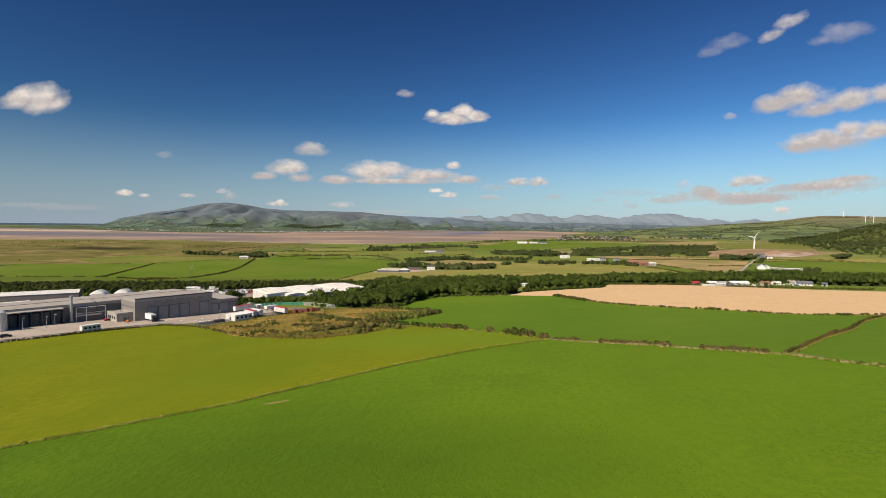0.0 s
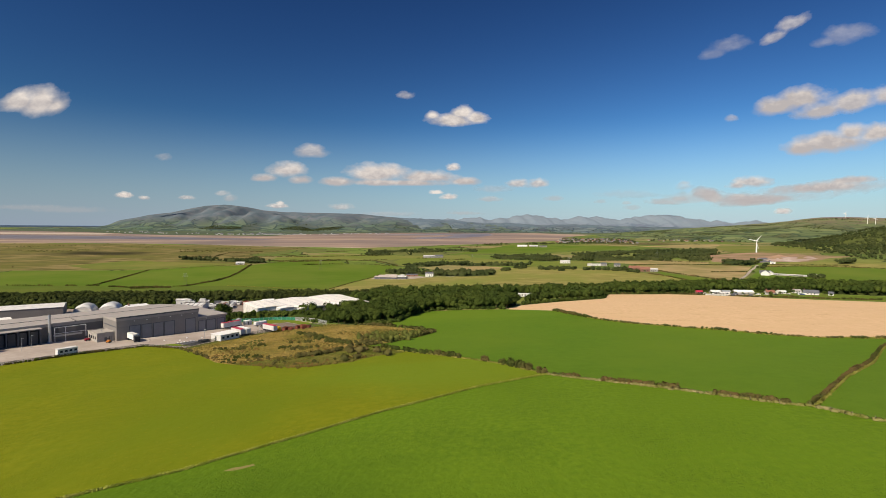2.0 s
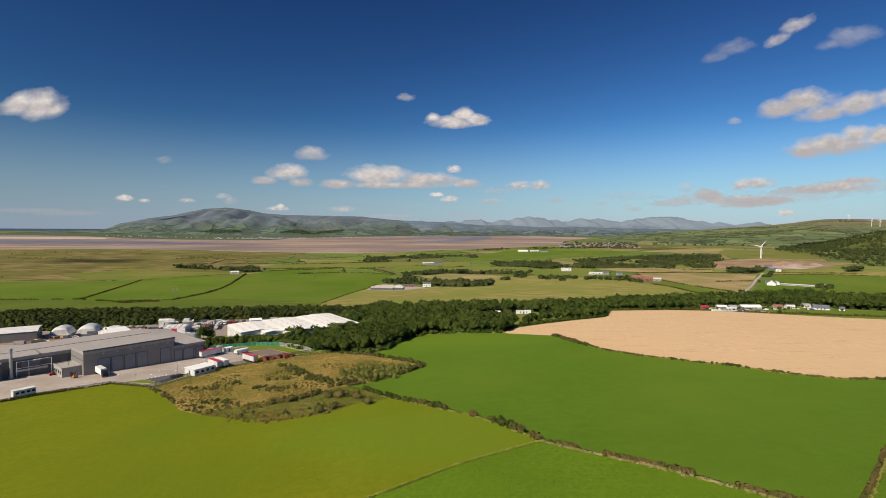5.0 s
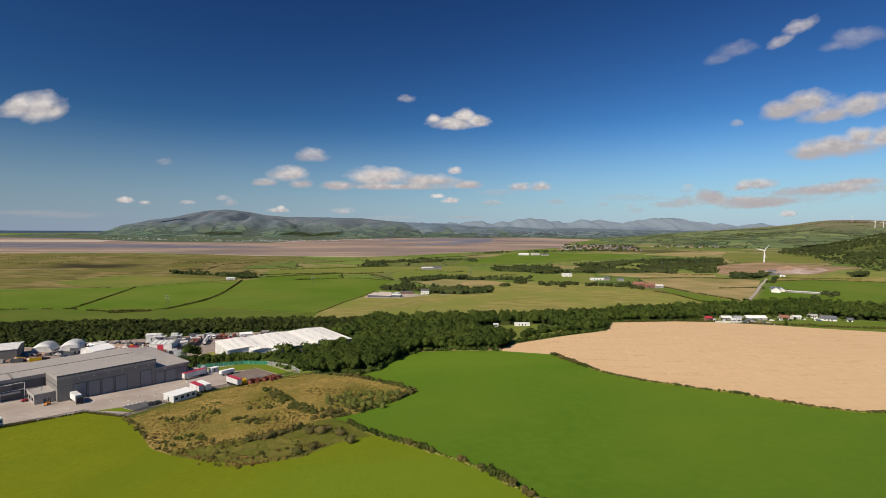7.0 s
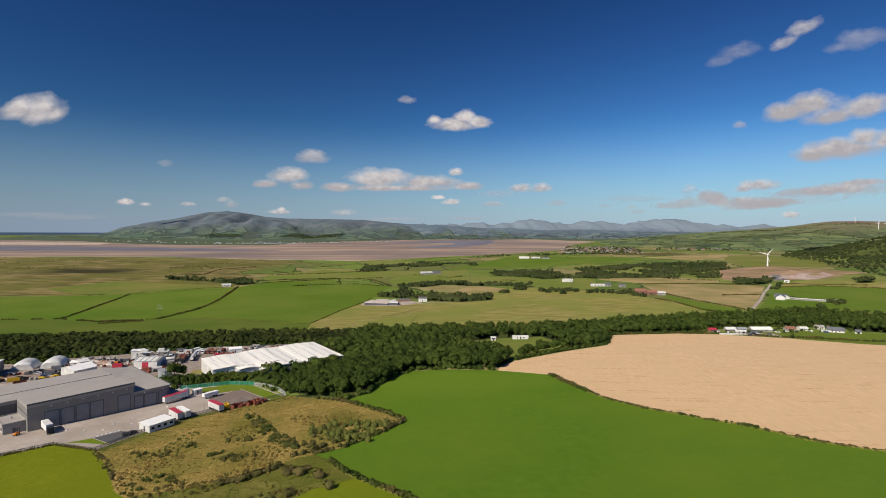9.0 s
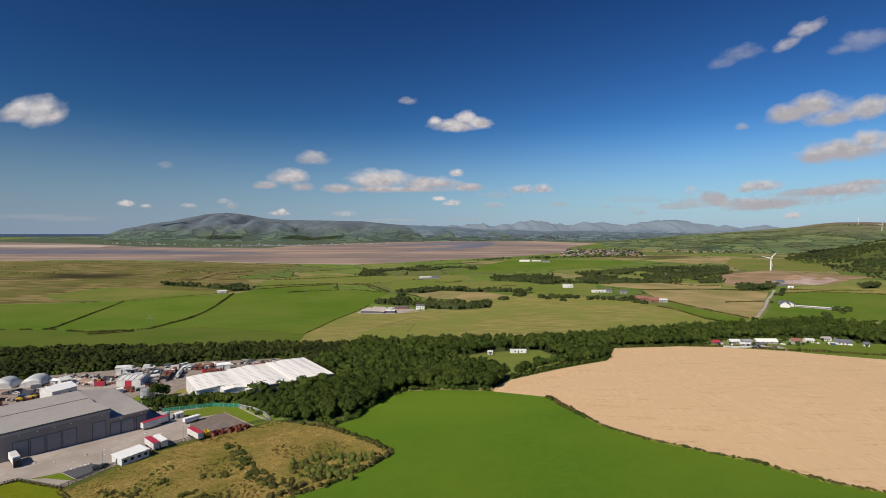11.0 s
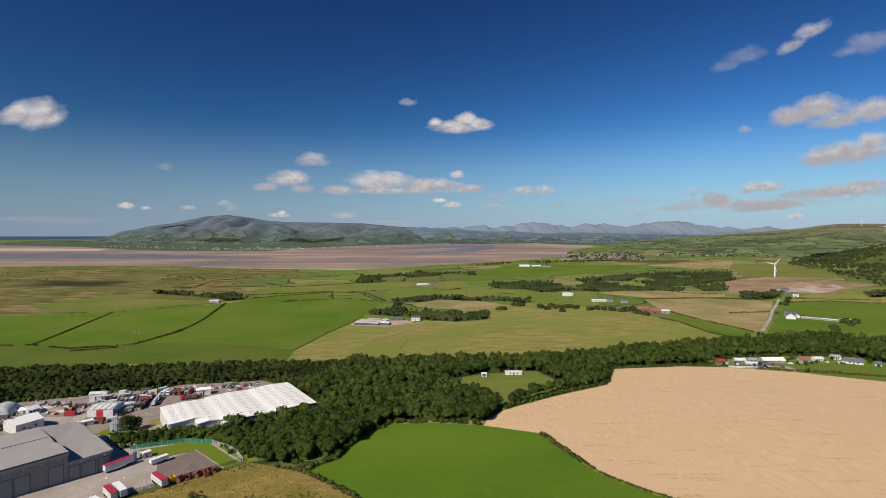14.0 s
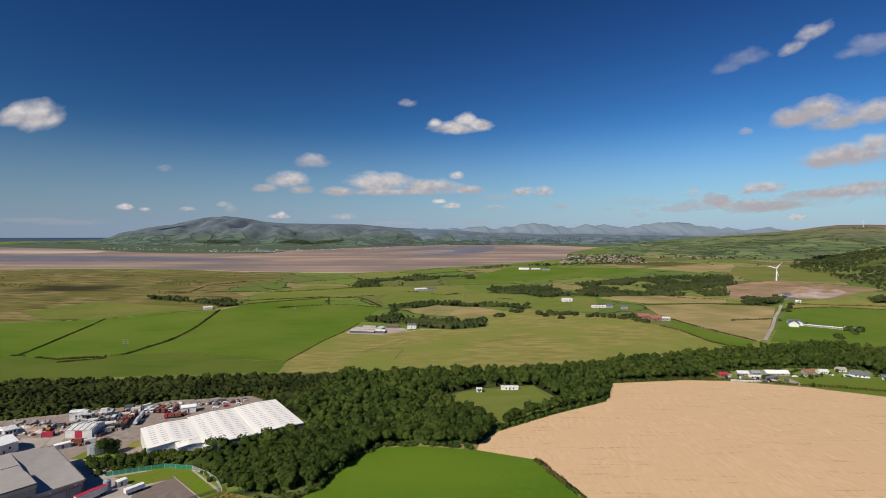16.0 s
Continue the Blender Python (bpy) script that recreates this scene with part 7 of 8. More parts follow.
for i, (x, y, a) in enumerate(YARD_EAST + YARD_WEST):
    f, c, lab = kinds[(0, 1, 2, 3, 1, 4, 0, 2, 5, 1, 3)[i % 11]]
    m = on_ground(x, y, a + rc.uniform(-6, 6))
    if lab in made:
        copy_thing(made[lab], m)
    else:
        made[lab] = f(m, c, lab)
container(on_ground(-209, 381, 15), "red", "bright red steel storage container")
for x, y, a, c in ((-229, 350, 30, "yellow"), (-226, 356, 70, "yellow"), (-184, 388, 20, "dark"), (-181, 392, 80, "stone"), (-155, 421, 20, "red"), (-214, 393, 120, "orange")):
    loader(on_ground(x, y, a), c, "%s wheel loader in the works yard" % {"yellow": "yellow", "dark": "black", "stone": "dusty grey", "red": "red", "orange": "orange"}[c])
for i, (x, y) in enumerate(((-146, 442), (-139, 445), (-136, 446), (-129, 447), (-124, 449), (-178, 437), (-174, 440), (-168, 442))):
    car(on_ground(x, y, 20 + 9 * (i % 3)), ("white", "dark", "dirtywhite", "white", "rust")[i % 5], "%s vehicle parked in the works yard" % ("white", "black", "grey", "white", "rusty red")[i % 5], "vehicles in the works yard")


def stack(m, size, colour, label):
    """Goods on a pallet: boards below, a lumpy load in two tiers above."""
    w, d, h = size
    t = thing("pallet_stack", m, label, "pallet", "stacked goods in the works yard")
    bm = bmesh.new()
    for y in (0.05, d / 2, d - 0.15):
        box(bm, 0, w, y, y + 0.1, 0, 0.12)
    part("pallet", bm, M["wood"], t)
    part("load", boxed(0.04, w - 0.04, 0.04, d - 0.04, 0.12, h * 0.62, 0.04), M[colour], t)
    part("top_load", boxed(0.1, w * 0.8, 0.12, d * 0.9, h * 0.62, h, 0.04), M[colour], t)
    return t


STACKS = [((2.4, 1.6, 1.5), "stone", "grey goods stacked on a pallet"), ((3.2, 1.4, 1.1), "dirtywhite", "pale wrapped goods on a pallet"), ((2.0, 2.0, 1.8), "dark", "black goods stacked on a pallet"), ((4.5, 1.2, 0.9), "wood", "timber stacked on bearers"), ((2.6, 1.8, 1.4), "spoil", "pinkish bricks stacked on a pallet"), ((2.2, 1.6, 1.3), "rust", "rusty steel stacked on a pallet"), ((3.4, 2.0, 1.7), "trimm", "dark grey crates in a stack")]
stacked = []
ROWS = [((-244, 381), (-212, 385), 16), ((-214, 396), (-196, 402), 14), ((-197, 404), (-180, 414), 16), ((-192, 417), (-206, 428), 12), ((-181, 418), (-192, 431), 12), ((-176, 384), (-170, 392), 8), ((-186, 392), (-176, 397), 9), ((-148, 441), (-116, 452), 18), ((-186, 436), (-160, 446), 12), ((-262, 356), (-232, 370), 22), ((-255, 346), (-225, 352), 16), ((-240, 398), (-224, 401), 10), ((-206, 386), (-198, 394), 8), ((-190, 365), (-172, 374), 7)]
for (x0, y0), (x1, y1), n in ROWS:
    for i in range(n):
        u = (i + rc.rand()) / n
        m = on_ground(x0 + (x1 - x0) * u + rc.normal() * 1.1, y0 + (y1 - y0) * u + rc.normal() * 1.6, rc.uniform(0, 180))
        k = (0, 1, 2, 3, 4, 1, 6, 0, 4, 5, 2)[rc.randint(11)]
        if len(stacked) < len(STACKS):
            k = len(stacked)
            stacked.append(stack(m, *STACKS[k]))
        else:
            copy_thing(stacked[k], m)
tree(-153.5, 357.5, 10.5, 1, "dark bushy tree beside the storage tank", "")
tree(-150.5, 361, 8.0, 4, "dark bushy tree beside the storage tank", "")

# ---------------------------------------------------------------- farms, houses, turbines, pylons
gabled("barn", on_ground(-99, 739, -13), 34, 10, 3.2, 4.2, "trimm", "pinkroof", "long low barn with a pinkish sheet roof and dark open side", "barn", windows=0, door=False)
gabled("barn", on_ground(-95, 751, -13), 36, 11, 3.4, 4.6, "stone", "pinkroof", "long low barn with a pinkish sheet roof", "barn", windows=0, door=False)
gabled("barn", on_ground(-64, 732, -13), 13, 8, 3.4, 4.6, "trimm", "dirtywhite", "farm barn with a pale roof and dark open side", "barn", windows=0, door=False)
gabled("barn", on_ground(-58, 745, 75), 13, 9, 3.4, 4.4, "stone", "dirtywhite", "grey stone farm building with sheet roof", "barn", windows=2)
gabled("barn", on_ground(-54, 764, -4), 18, 6, 3.0, 4.0, "brick", "slate", "narrow brick farm shed with a dark roof", "barn", windows=2)
gabled("barn", on_ground(-86, 766, -10), 18, 6, 3.0, 3.8, "stone", "pinkroof", "low farm shed with a pinkish roof", "barn", windows=2)
gabled("farmhouse", on_ground(-24, 754, 2), 12, 8, 5.0, 6.8, "render", "slate", "white two-storey farmhouse with a slate roof", "house", chimneys=2)
gabled("clubhouse", on_ground(484, 735, 57), 15, 11, 3.6, 8.0, "render", "slate", "white gabled clubhouse with a steep dark roof", "house", chimneys=1, overhang=0.9)
gabled("clubhouse_wing", on_ground(496, 744, 57), 12, 9, 3.2, 6.4, "render", "slate", "white side wing with a dark roof", "house", overhang=0.8)
gabled("long_shed", on_ground(497, 744, -38), 40, 4, 2.0, 2.5, "stone", "dirtywhite", "long low white shed beside the clubhouse", "shed", windows=12)
gabled("shed", on_ground(528, 717, -30), 10, 6, 3.5, 4.3, "white", "white", "cream shed at the end of the row", "shed", windows=1)


def building(x, y, a, w, d, he, hr, wall, roof, lab, cat):
    """A far building of plain kind: plan place, turn, width, depth, eaves, ridge."""
    k = 0.72 if 240 < x < 400 and y < 540 and cat != "wall" else 1.0
    gabled(cat, on_ground(x, y, a), w * k, d * k, he * k, hr * k, wall, roof, lab, cat, windows=0 if cat == "wall" else 2, door=cat != "wall", chimneys=1 if cat == "house" else 0)


building(262, 512, 0, 9, 6, 2.6, 4.6, "brick", "red", "bright red roofed shed by the wood", "shed")
building(263, 497, -8, 28, 0.6, 1.1, 1.2, "dirtywhite", "dirtywhite", "long low pale yard wall beside the barley", "wall")
building(280, 517, -4, 13, 7, 2.6, 5.0, "stone", "dirtywhite", "grey-white farm shed with a pale roof", "shed")
building(293, 519, -2, 11, 7, 2.6, 4.8, "stone", "galv", "grey steel roofed farm shed", "shed")
building(284, 508, -10, 13, 6, 2.0, 3.4, "stone", "dirtywhite", "pale low farm shed", "shed")
building(305, 518, 0, 27, 10, 2.8, 5.6, "stone", "white_sheet", "large white barn with ribbed roof", "barn")
building(286, 493, -2, 5, 4, 2.2, 3.0, "dark", "slate", "small dark hut beside the barley", "shed")
building(294, 494, -5, 5, 4, 2.4, 3.2, "dark", "stone", "small dark hut beside the barley", "shed")
building(296, 505, -12, 12, 5, 2.4, 3.4, "stone", "slate", "low grey shed with a dark roof", "shed")
building(341, 523, -2, 12, 8, 2.5, 5.4, "stone", "tile", "stone bungalow with a brown tiled roof", "house")
building(354, 524, -4, 11, 8, 2.8, 4.8, "render", "dirtywhite", "low white rendered bungalow", "house")
building(374, 530, -12, 10, 7, 3.0, 5.4, "render", "stone", "white bungalow with a grey roof", "house")
building(368, 515, -15, 5, 2.4, 2.2, 2.5, "white", "white", "white touring caravan in a garden", "caravan")
building(373, 515, -32, 18, 9, 2.8, 6.6, "render", "slate", "white bungalow with dark roof panels", "house")
building(391, 505, -32, 6, 6, 2.6, 5.0, "render", "slate", "small white garage with a dark roof", "garage")
building(294, 778, -8, 16, 10, 5.0, 8.0, "brick", "tile", "red brick farmstead with tiled roof", "house")
building(308, 770, -8, 14, 8, 4.0, 7.0, "brick", "tile", "red brick farm building with tiled roof", "barn")
building(320, 769, -5, 14, 7, 3.4, 5.0, "stone", "dirtywhite", "pale roofed farm building", "barn")
building(231, 964, -3, 18, 9, 4.0, 6.0, "render", "dirtywhite", "white farmhouse among trees", "house")
building(262, 890, -5, 24, 8, 3.0, 4.2, "dirtywhite", "dirtywhite", "long pale glasshouse-like shed", "shed")
building(284, 886, -5, 10, 8, 3.6, 6.0, "stone", "slate", "small grey stone cottage", "house")
building(303, 872, -10, 10, 7, 3.4, 5.5, "stone", "slate", "small grey stone cottage", "house")
building(-39, 1122, 20, 26, 14, 4.0, 6.0, "stone", "dirtywhite", "grey stone farm in the far fields", "barn")
building(-16, 1132, 20, 20, 12, 4.0, 6.5, "stone", "slate", "grey stone farmhouse in the far fields", "house")
building(236, 1553, -4, 30, 16, 3.4, 6.0, "dirtywhite", "white_sheet", "white farm building on the far rise", "barn")
building(272, 1546, -4, 26, 14, 3.2, 5.6, "stone", "dirtywhite", "pale barn on the far rise", "barn")
building(302, 1538, -6, 22, 14, 3.0, 5.0, "stone", "slate", "grey barn on the far rise", "barn")
building(-358, 866, 25, 14, 7, 3.4, 4.8, "dirtywhite", "dirtywhite", "small pale sheet-clad field barn", "barn")
building(634, 988, 10, 16, 10, 4.0, 6.0, "stone", "slate", "grey stone quarry building", "barn")
building(614, 930, -40, 8, 5, 3.0, 3.6, "white", "white", "small white hut by the lane", "shed")
building(73, 468, 0, 13, 4, 2.2, 2.9, "white", "dirtywhite", "small white stable in the paddock", "stable")
building(54, 463, 0, 4, 3.5, 2.5, 3.1, "dirtywhite", "dirtywhite", "small pale hut in the paddock", "shed")


hedge([(258, 503), (276, 503), (292, 499), (304, 497)], 1.0, 1.6, 0.35, "ragged weeds below the yard wall", name="shrub_row")
for x, y in ((276, 510), (300, 509), (332, 514), (338, 512), (349, 515), (360, 520), (364, 512), (384, 512), (396, 516), (322, 522), (388, 498)):
    tree(x, y, 2.0 + (x % 7) * 0.28, int(y), "dark green garden bush beside the houses", "garden bushes")


def wind_turbine(m, hub, blade, angles, label, group="", r=1.0):
    t = thing("wind_turbine", m, label, "wind turbine", group)
    part("tower", drum(bmesh.new(), 0, 0, -0.5, hub, 1.15 * r, 0.65 * r, 20), M["white"], t, smooth=False)
    part("nacelle", boxed(-0.9 * r, 0.9 * r, -1.2 * r, 3.4 * r, hub - 0.2, hub + 1.7 * r, 0.3 * r), M["white"], t)
    bm = bmesh.new()
    bmesh.ops.create_uvsphere(bm, u_segments=12, v_segments=8, radius=0.9 * r, matrix=Matrix.Translation((0, -1.6 * r, hub + 0.75 * r)))
    part("hub", bm, M["white"], t)
    for a in angles:
        bm = bmesh.new()
        secs = []
        for u, c, tw in ((0.02, 0.5, 0.5), (0.2, 1.25, 0.35), (0.5, 0.85, 0.15), (0.8, 0.5, 0.08), (1.0, 0.15, 0.0)):
            c *= r * 1.1
            sec = [bm.verts.new((x * math.cos(tw) - y * math.sin(tw), x * math.sin(tw) + y * math.cos(tw), u * blade)) for x, y in ((-c * 0.35, 0), (0, 0.16 * c), (c * 0.65, 0), (0, -0.1 * c))]
            secs.append(sec)
        for p, q in zip(secs, secs[1:]):
            for i in range(4):
                bm.faces.new((p[i], p[(i + 1) % 4], q[(i + 1) % 4], q[i]))
        bm.faces.new(secs[0][::-1])
        bm.faces.new(secs[-1])
        bmesh.ops.transform(bm, verts=bm.verts, matrix=Matrix.Translation((0, -1.7 * r, hub + 0.75 * r)) @ Matrix.Rotation(radians(a), 4, "Y"))
        part("blade", bm, M["white"], t)


gabled("outbuilding", on_ground(488, 764, -30), 12, 7, 3.0, 5.2, "stone", "slate", "grey outbuilding with a dark roof behind the clubhouse", "shed", windows=2)
for x, y, h in ((546, 717, 5.5), (549, 714, 4.5), (497, 682, 3.0), (506, 752, 4.0), (482, 770, 5.0), (289, 768, 6.0), (300, 786, 6.5), (318, 781, 5.5), (330, 773, 5.0), (286, 779, 5.5), (312, 764, 3.5)):
    tree(x, y, h, int(x), "dark green bushy tree beside far buildings", "trees beside far buildings")
rh = np.random.RandomState(17)
for i in range(26):
    copy_thing(stacked[(0, 1, 2, 3, 6)[i % 5]], on_ground(264 + rh.rand() * 48, 498 + rh.rand() * 20, rh.uniform(0, 180)))
for i, (x, y) in enumerate(((336, 516), (345, 515), (360, 518), (370, 512), (326, 514), (300, 512), (276, 507))):
    car(on_ground(x, y, 40 * i), ("white", "dark", "dirtywhite", "blue")[i % 4], "%s car parked beside the houses" % ("white", "black", "grey", "blue")[i % 4], "cars beside the houses")
wind_turbine(on_ground(767, 1212, -60), 27.0, 19.0, (42, 162, 282), "white three-bladed wind turbine standing on a rise", r=1.5)
for x, y, h in ((2349, 2741, 34), (2420, 2770, 32), (2640, 3250, 40)):
    g = 112 if y < 3000 else 150
    wind_turbine(Matrix.Translation((x, y, g)) @ Matrix.Rotation(-0.8, 4, "Z"), h, 15.0, (20, 140, 260), "distant white wind turbine on the hill", "wind turbines on the hill", r=1.5)


def pylon(m, h, label):
    """A lattice tower: four legs, bracing, three pairs of arms."""
    p = thing("pylon", m, label, "pylon", "electricity pylons")
    legs = bmesh.new()

    def bar(bm, a, b, r):
        a, b = Vector(a), Vector(b)
        mm = Matrix.Translation((a + b) / 2) @ (b - a).to_track_quat("Z", "Y").to_matrix().to_4x4()
        bmesh.ops.create_cone(bm, cap_ends=True, segments=4, radius1=r, radius2=r, depth=(b - a).length, matrix=mm)
    w0, w1 = h * 0.11, h * 0.022
    for sx in (-1, 1):
        for sy in (-1, 1):
            bar(legs, (sx * w0, sy * w0, -0.5), (sx * w1, sy * w1, h * 0.98), 0.06)
    part("leg", legs, M["palegrey"], p)
    br = bmesh.new()
    for k in range(7):
        z0, z1 = h * k / 7.2, h * (k + 1) / 7.2
        a0, a1 = w0 + (w1 - w0) * z0 / h, w0 + (w1 - w0) * z1 / h
        for s in (-1, 1):
            bar(br, (-a0, s * a0, z0), (a1, s * a1, z1), 0.03)
            bar(br, (s * a0, -a0, z0), (s * a1, a1, z1), 0.03)
    part("bracing", br, M["palegrey"], p)
    for z, wd in ((0.68, 0.20), (0.80, 0.17), (0.92, 0.13)):
        bm = bmesh.new()
        for s in (-1, 1):
            bar(bm, (0, 0, h * z + 0.5), (s * h * wd, 0, h * z), 0.05)
            bar(bm, (0, 0, h * z - 0.3), (s * h * wd, 0, h * z), 0.08)
        part("arm", bm, M["galv"], p)


for x, y, h in ((-314, 614, 17), (-204, 839, 17), (225, 878, 18), (450, 1041, 20), (60, 990, 18)):
    pylon(on_ground(x, y, 25), h, "grey lattice electricity pylon in the fields")

# far town on the estuary: small houses in rows
homes = [gabled("town_house", on_ground(600, 2000, 10), 14, 9, 5, 9, "stone", "slate", "small far town house", "house", "houses of the far town", windows=2),
         gabled("town_house", on_ground(640, 2010, -20), 14, 9, 5, 9, "brick", "slate", "small far brick town house", "house", "houses of the far town", windows=2),
         gabled("town_house", on_ground(560, 1990, 30), 16, 9, 5, 8, "stone", "tile", "small far town house with tiled roof", "house", "houses of the far town", windows=2)]
rt = np.random.RandomState(5)
SMALL = Matrix.Scale(0.56, 4)
for i in range(200):
    u, v = rt.rand(), rt.rand()
    x, y = 400 + u * 290 + v * 120, 1760 + v * 390 + rt.normal() * 10
    copy_thing(homes[i % 3], on_ground(x, y, rt.choice([5, 95, -20, 70]) + rt.uniform(-6, 6)) @ SMALL)
for i in range(26):
    x, y = 830 + rt.rand() * 420, 1950 + rt.rand() * 120
    copy_thing(homes[i % 3], on_ground(x, y, rt.uniform(0, 180)) @ SMALL)
TOWN = []
for i in range(150):
    v = rt.rand()
    TOWN.append((400 + rt.rand() * 290 + v * 120, 1752 + v * 390))
TOWN += [(830 + rt.rand() * 420, 1930 + rt.rand() * 140) for i in range(40)]
# white villages along the far shore
def shore_village(n):
    """Many small houses, too far off to tell apart: white walls under grey pitched roofs."""
    bm = bmesh.new()
    for i in range(n):
        x = rt.normal(-880, 115) if i % 5 < 3 else rt.uniform(-640, -300) if i % 5 == 3 else rt.uniform(-1900, -1050)
        y = 2420 + abs(rt.normal()) * 90 + max(0, (-1100 - x)) * 0.35 + max(0, x + 800) * 0.6
        w, d, h = rt.uniform(3, 9), rt.uniform(3, 5), rt.uniform(1.2, 2.4)
        m = Matrix.Translation((x, y, 12 + (y - 1480) * 0.0224)) @ Matrix.Rotation(rt.uniform(-0.6, 0.6), 4, "Z")
        for k, args in enumerate(((0, w, 0, d, -2, h, h + 2.2), (-0.3, w + 0.3, -0.3, d + 0.3, 0, h, h + 2.3, 0.3))):
            old = len(bm.verts), len(bm.faces)
            gable(bm, *args)
            bm.verts.ensure_lookup_table()
            bm.faces.ensure_lookup_table()
            for v in bm.verts[old[0]:]:
                v.co = m @ v.co
            for f in bm.faces[old[1]:]:
                f.material_index = k
    me = bpy.data.meshes.new("shore_village")
    bm.to_mesh(me)
    bm.free()
    me.materials.append(M["dirtywhite"])
    me.materials.append(M["slate"])
    tagged(new("shore_village", me), "scattered white houses of a far shore village", "village", kind="stuff")


shore_village(210)

# ---------------------------------------------------------------- rough ground: bushes and tussocks
M["bush"] = surface("bush_leaves", (0.042, 0.056, 0.013), (0.082, 0.096, 0.023), (0.12, 0.098, 0.036), fine=0.4, coarse=0.06, bump=0, vary="island")
M["sapling"] = surface("sapling_leaves", (0.075, 0.092, 0.020), (0.135, 0.145, 0.036), fine=0.4, bump=0, vary="island")
M["bracken"] = surface("russet_bracken", (0.15, 0.10, 0.03), (0.26, 0.165, 0.055), (0.11, 0.115, 0.025), fine=0.4, coarse=0.08, bump=0, vary="island")
M["straw"] = surface("dry_grass", (0.265, 0.192, 0.050), (0.44, 0.315, 0.105), (0.20, 0.172, 0.036), fine=0.3, coarse=0.05, bump=0, vary="island")
ROUGH = next(f[2] for f in FIELDS if f[0] == "rough_field")
BANK = next(f[2] for f in FIELDS if f[0] == "bank_strip")
STRIP = next(f[2] for f in FIELDS if f[0] == "rough_strip")


def bushes(name, spots, size, material, label, per=24, leaf=0.3, flat=0.9):
    lobes = []
    for x, y in spots:
        s = size * RNG.uniform(0.5, 1.3)
        z = hz(x, y)
        lobes.append((x, y, z + s * 0.35, s * 0.6, s * 0.6 * flat))
        if RNG.rand() < 0.6:
            lobes.append((x + RNG.normal() * s * 0.4, y + RNG.normal() * s * 0.4, z + s * 0.3, s * 0.45, s * 0.5 * flat))
    ob = new(name, fill(name, clumps(lobes, per, leaf, RNG, lift=0.45), core(lobes, 0.82), M[material]))
    return tagged(ob, label, "bushes", kind="stuff")


def along(line, wide, n):
    """n plan points strewn along a line."""
    out = []
    for _ in range(n):
        k = RNG.randint(len(line) - 1)
        u = RNG.rand()
        out.append((line[k][0] * (1 - u) + line[k + 1][0] * u + RNG.normal() * wide, line[k][1] * (1 - u) + line[k + 1][1] * u + RNG.normal() * wide))
    return out


for line, h, w in (([(-56, 206), (-49, 209), (-42, 216), (-40, 221)], 2.2, 2.6), ([(-39, 228), (-34, 231), (-28, 239), (-21, 244)], 1.9, 2.4), ([(-33, 229), (-21, 236), (-8, 251), (-1, 264)], 1.8, 2.2), ([(-2, 266), (-14, 280), (-36, 300), (-50, 306)], 1.9, 2.6)):
    hedge(line, h, w, 0.15, "dark ragged scrub along the field edge", name="scrub_row", material="bush")
bushes("scrub_bushes", along([(-77, 283), (-70, 274), (-62, 264), (-56, 255)], 1.8, 34) + along([(-53, 252), (-42, 240), (-35, 238)], 2.2, 36) + along([(-36, 256), (-26, 247)], 3.0, 24), 1.7, "bush", "dark green scrub bushes in the rough grass", per=52, leaf=0.17)
bushes("scrub_bushes", [(x + RNG.normal() * 1.6, y + RNG.normal() * 1.6) for x, y in ((-71, 210), (-80, 215), (-83, 246), (-70, 249), (-64, 249), (-65, 229), (-59, 227), (-61, 231), (-100, 237), (-90, 238), (-74, 212), (-54, 232), (-68, 236)) for _ in range(5)], 1.3, "bush", "low dark bushes dotted over the rough grass", per=44, leaf=0.15)
bushes("edge_bushes", [(x + RNG.normal() * 0.9, y + RNG.normal() * 0.9) for x, y in ((-35, 213), (-32, 212), (-30, 215), (-23, 207.5), (-20, 201), (-28, 197), (-33, 193)) for _ in range(2)], 2.7, "bush", "large rounded olive-brown bushes", per=90, leaf=0.2)
bushes("scrub_bushes", along([(-80, 203), (-70, 204), (-62, 206), (-54, 209), (-44, 218)], 2.4, 22) + along([(-60, 196), (-40, 198), (-28, 203)], 4.0, 10), 1.1, "bush", "low dark bushes along the old ditch", per=40, leaf=0.15)
bushes("edge_scrub", [p for p in scatter(COPSE, 2.4, RNG) if -112 < p[0] < -40 and 167.5 < 0.72 * p[0] + 0.69 * p[1] < 172.5], 2.6, "leaf", "low dark bushes at the foot of the copse", per=44, leaf=0.24)
bushes("bracken", along([(-78, 202), (-64, 205), (-52, 209), (-40, 220)], 2.6, 80) + along([(-66, 194), (-45, 190), (-25, 200)], 3.0, 40), 0.8, "bracken", "russet bracken along the old ditch", per=26, leaf=0.14, flat=0.7)
bushes("saplings", along([(-32, 256), (-24, 250), (-14, 246)], 4.0, 60) + along([(-24, 262), (-10, 258)], 2.5, 24), 1.9, "sapling", "young pale green saplings in the rough grass", per=48, leaf=0.15, flat=1.5)
bushes("edge_growth", along([(-73, 197), (-63, 193), (-54, 187), (-47, 185), (-41, 187), (-31, 191)], 0.9, 60), 0.8, "bracken", "low russet growth along the field edge", per=30, leaf=0.13)
bushes("edge_growth", along([(-121, 243), (-109, 231), (-96, 218), (-86, 209), (-78, 201)], 0.8, 60), 0.8, "bush", "low dark growth along the field edge", per=30, leaf=0.13)
DRY = [p for p in scatter(ROUGH, 2.2, RNG) if not inside(p[0], p[1], STRIP) and not inside(p[0], p[1], BANK)]
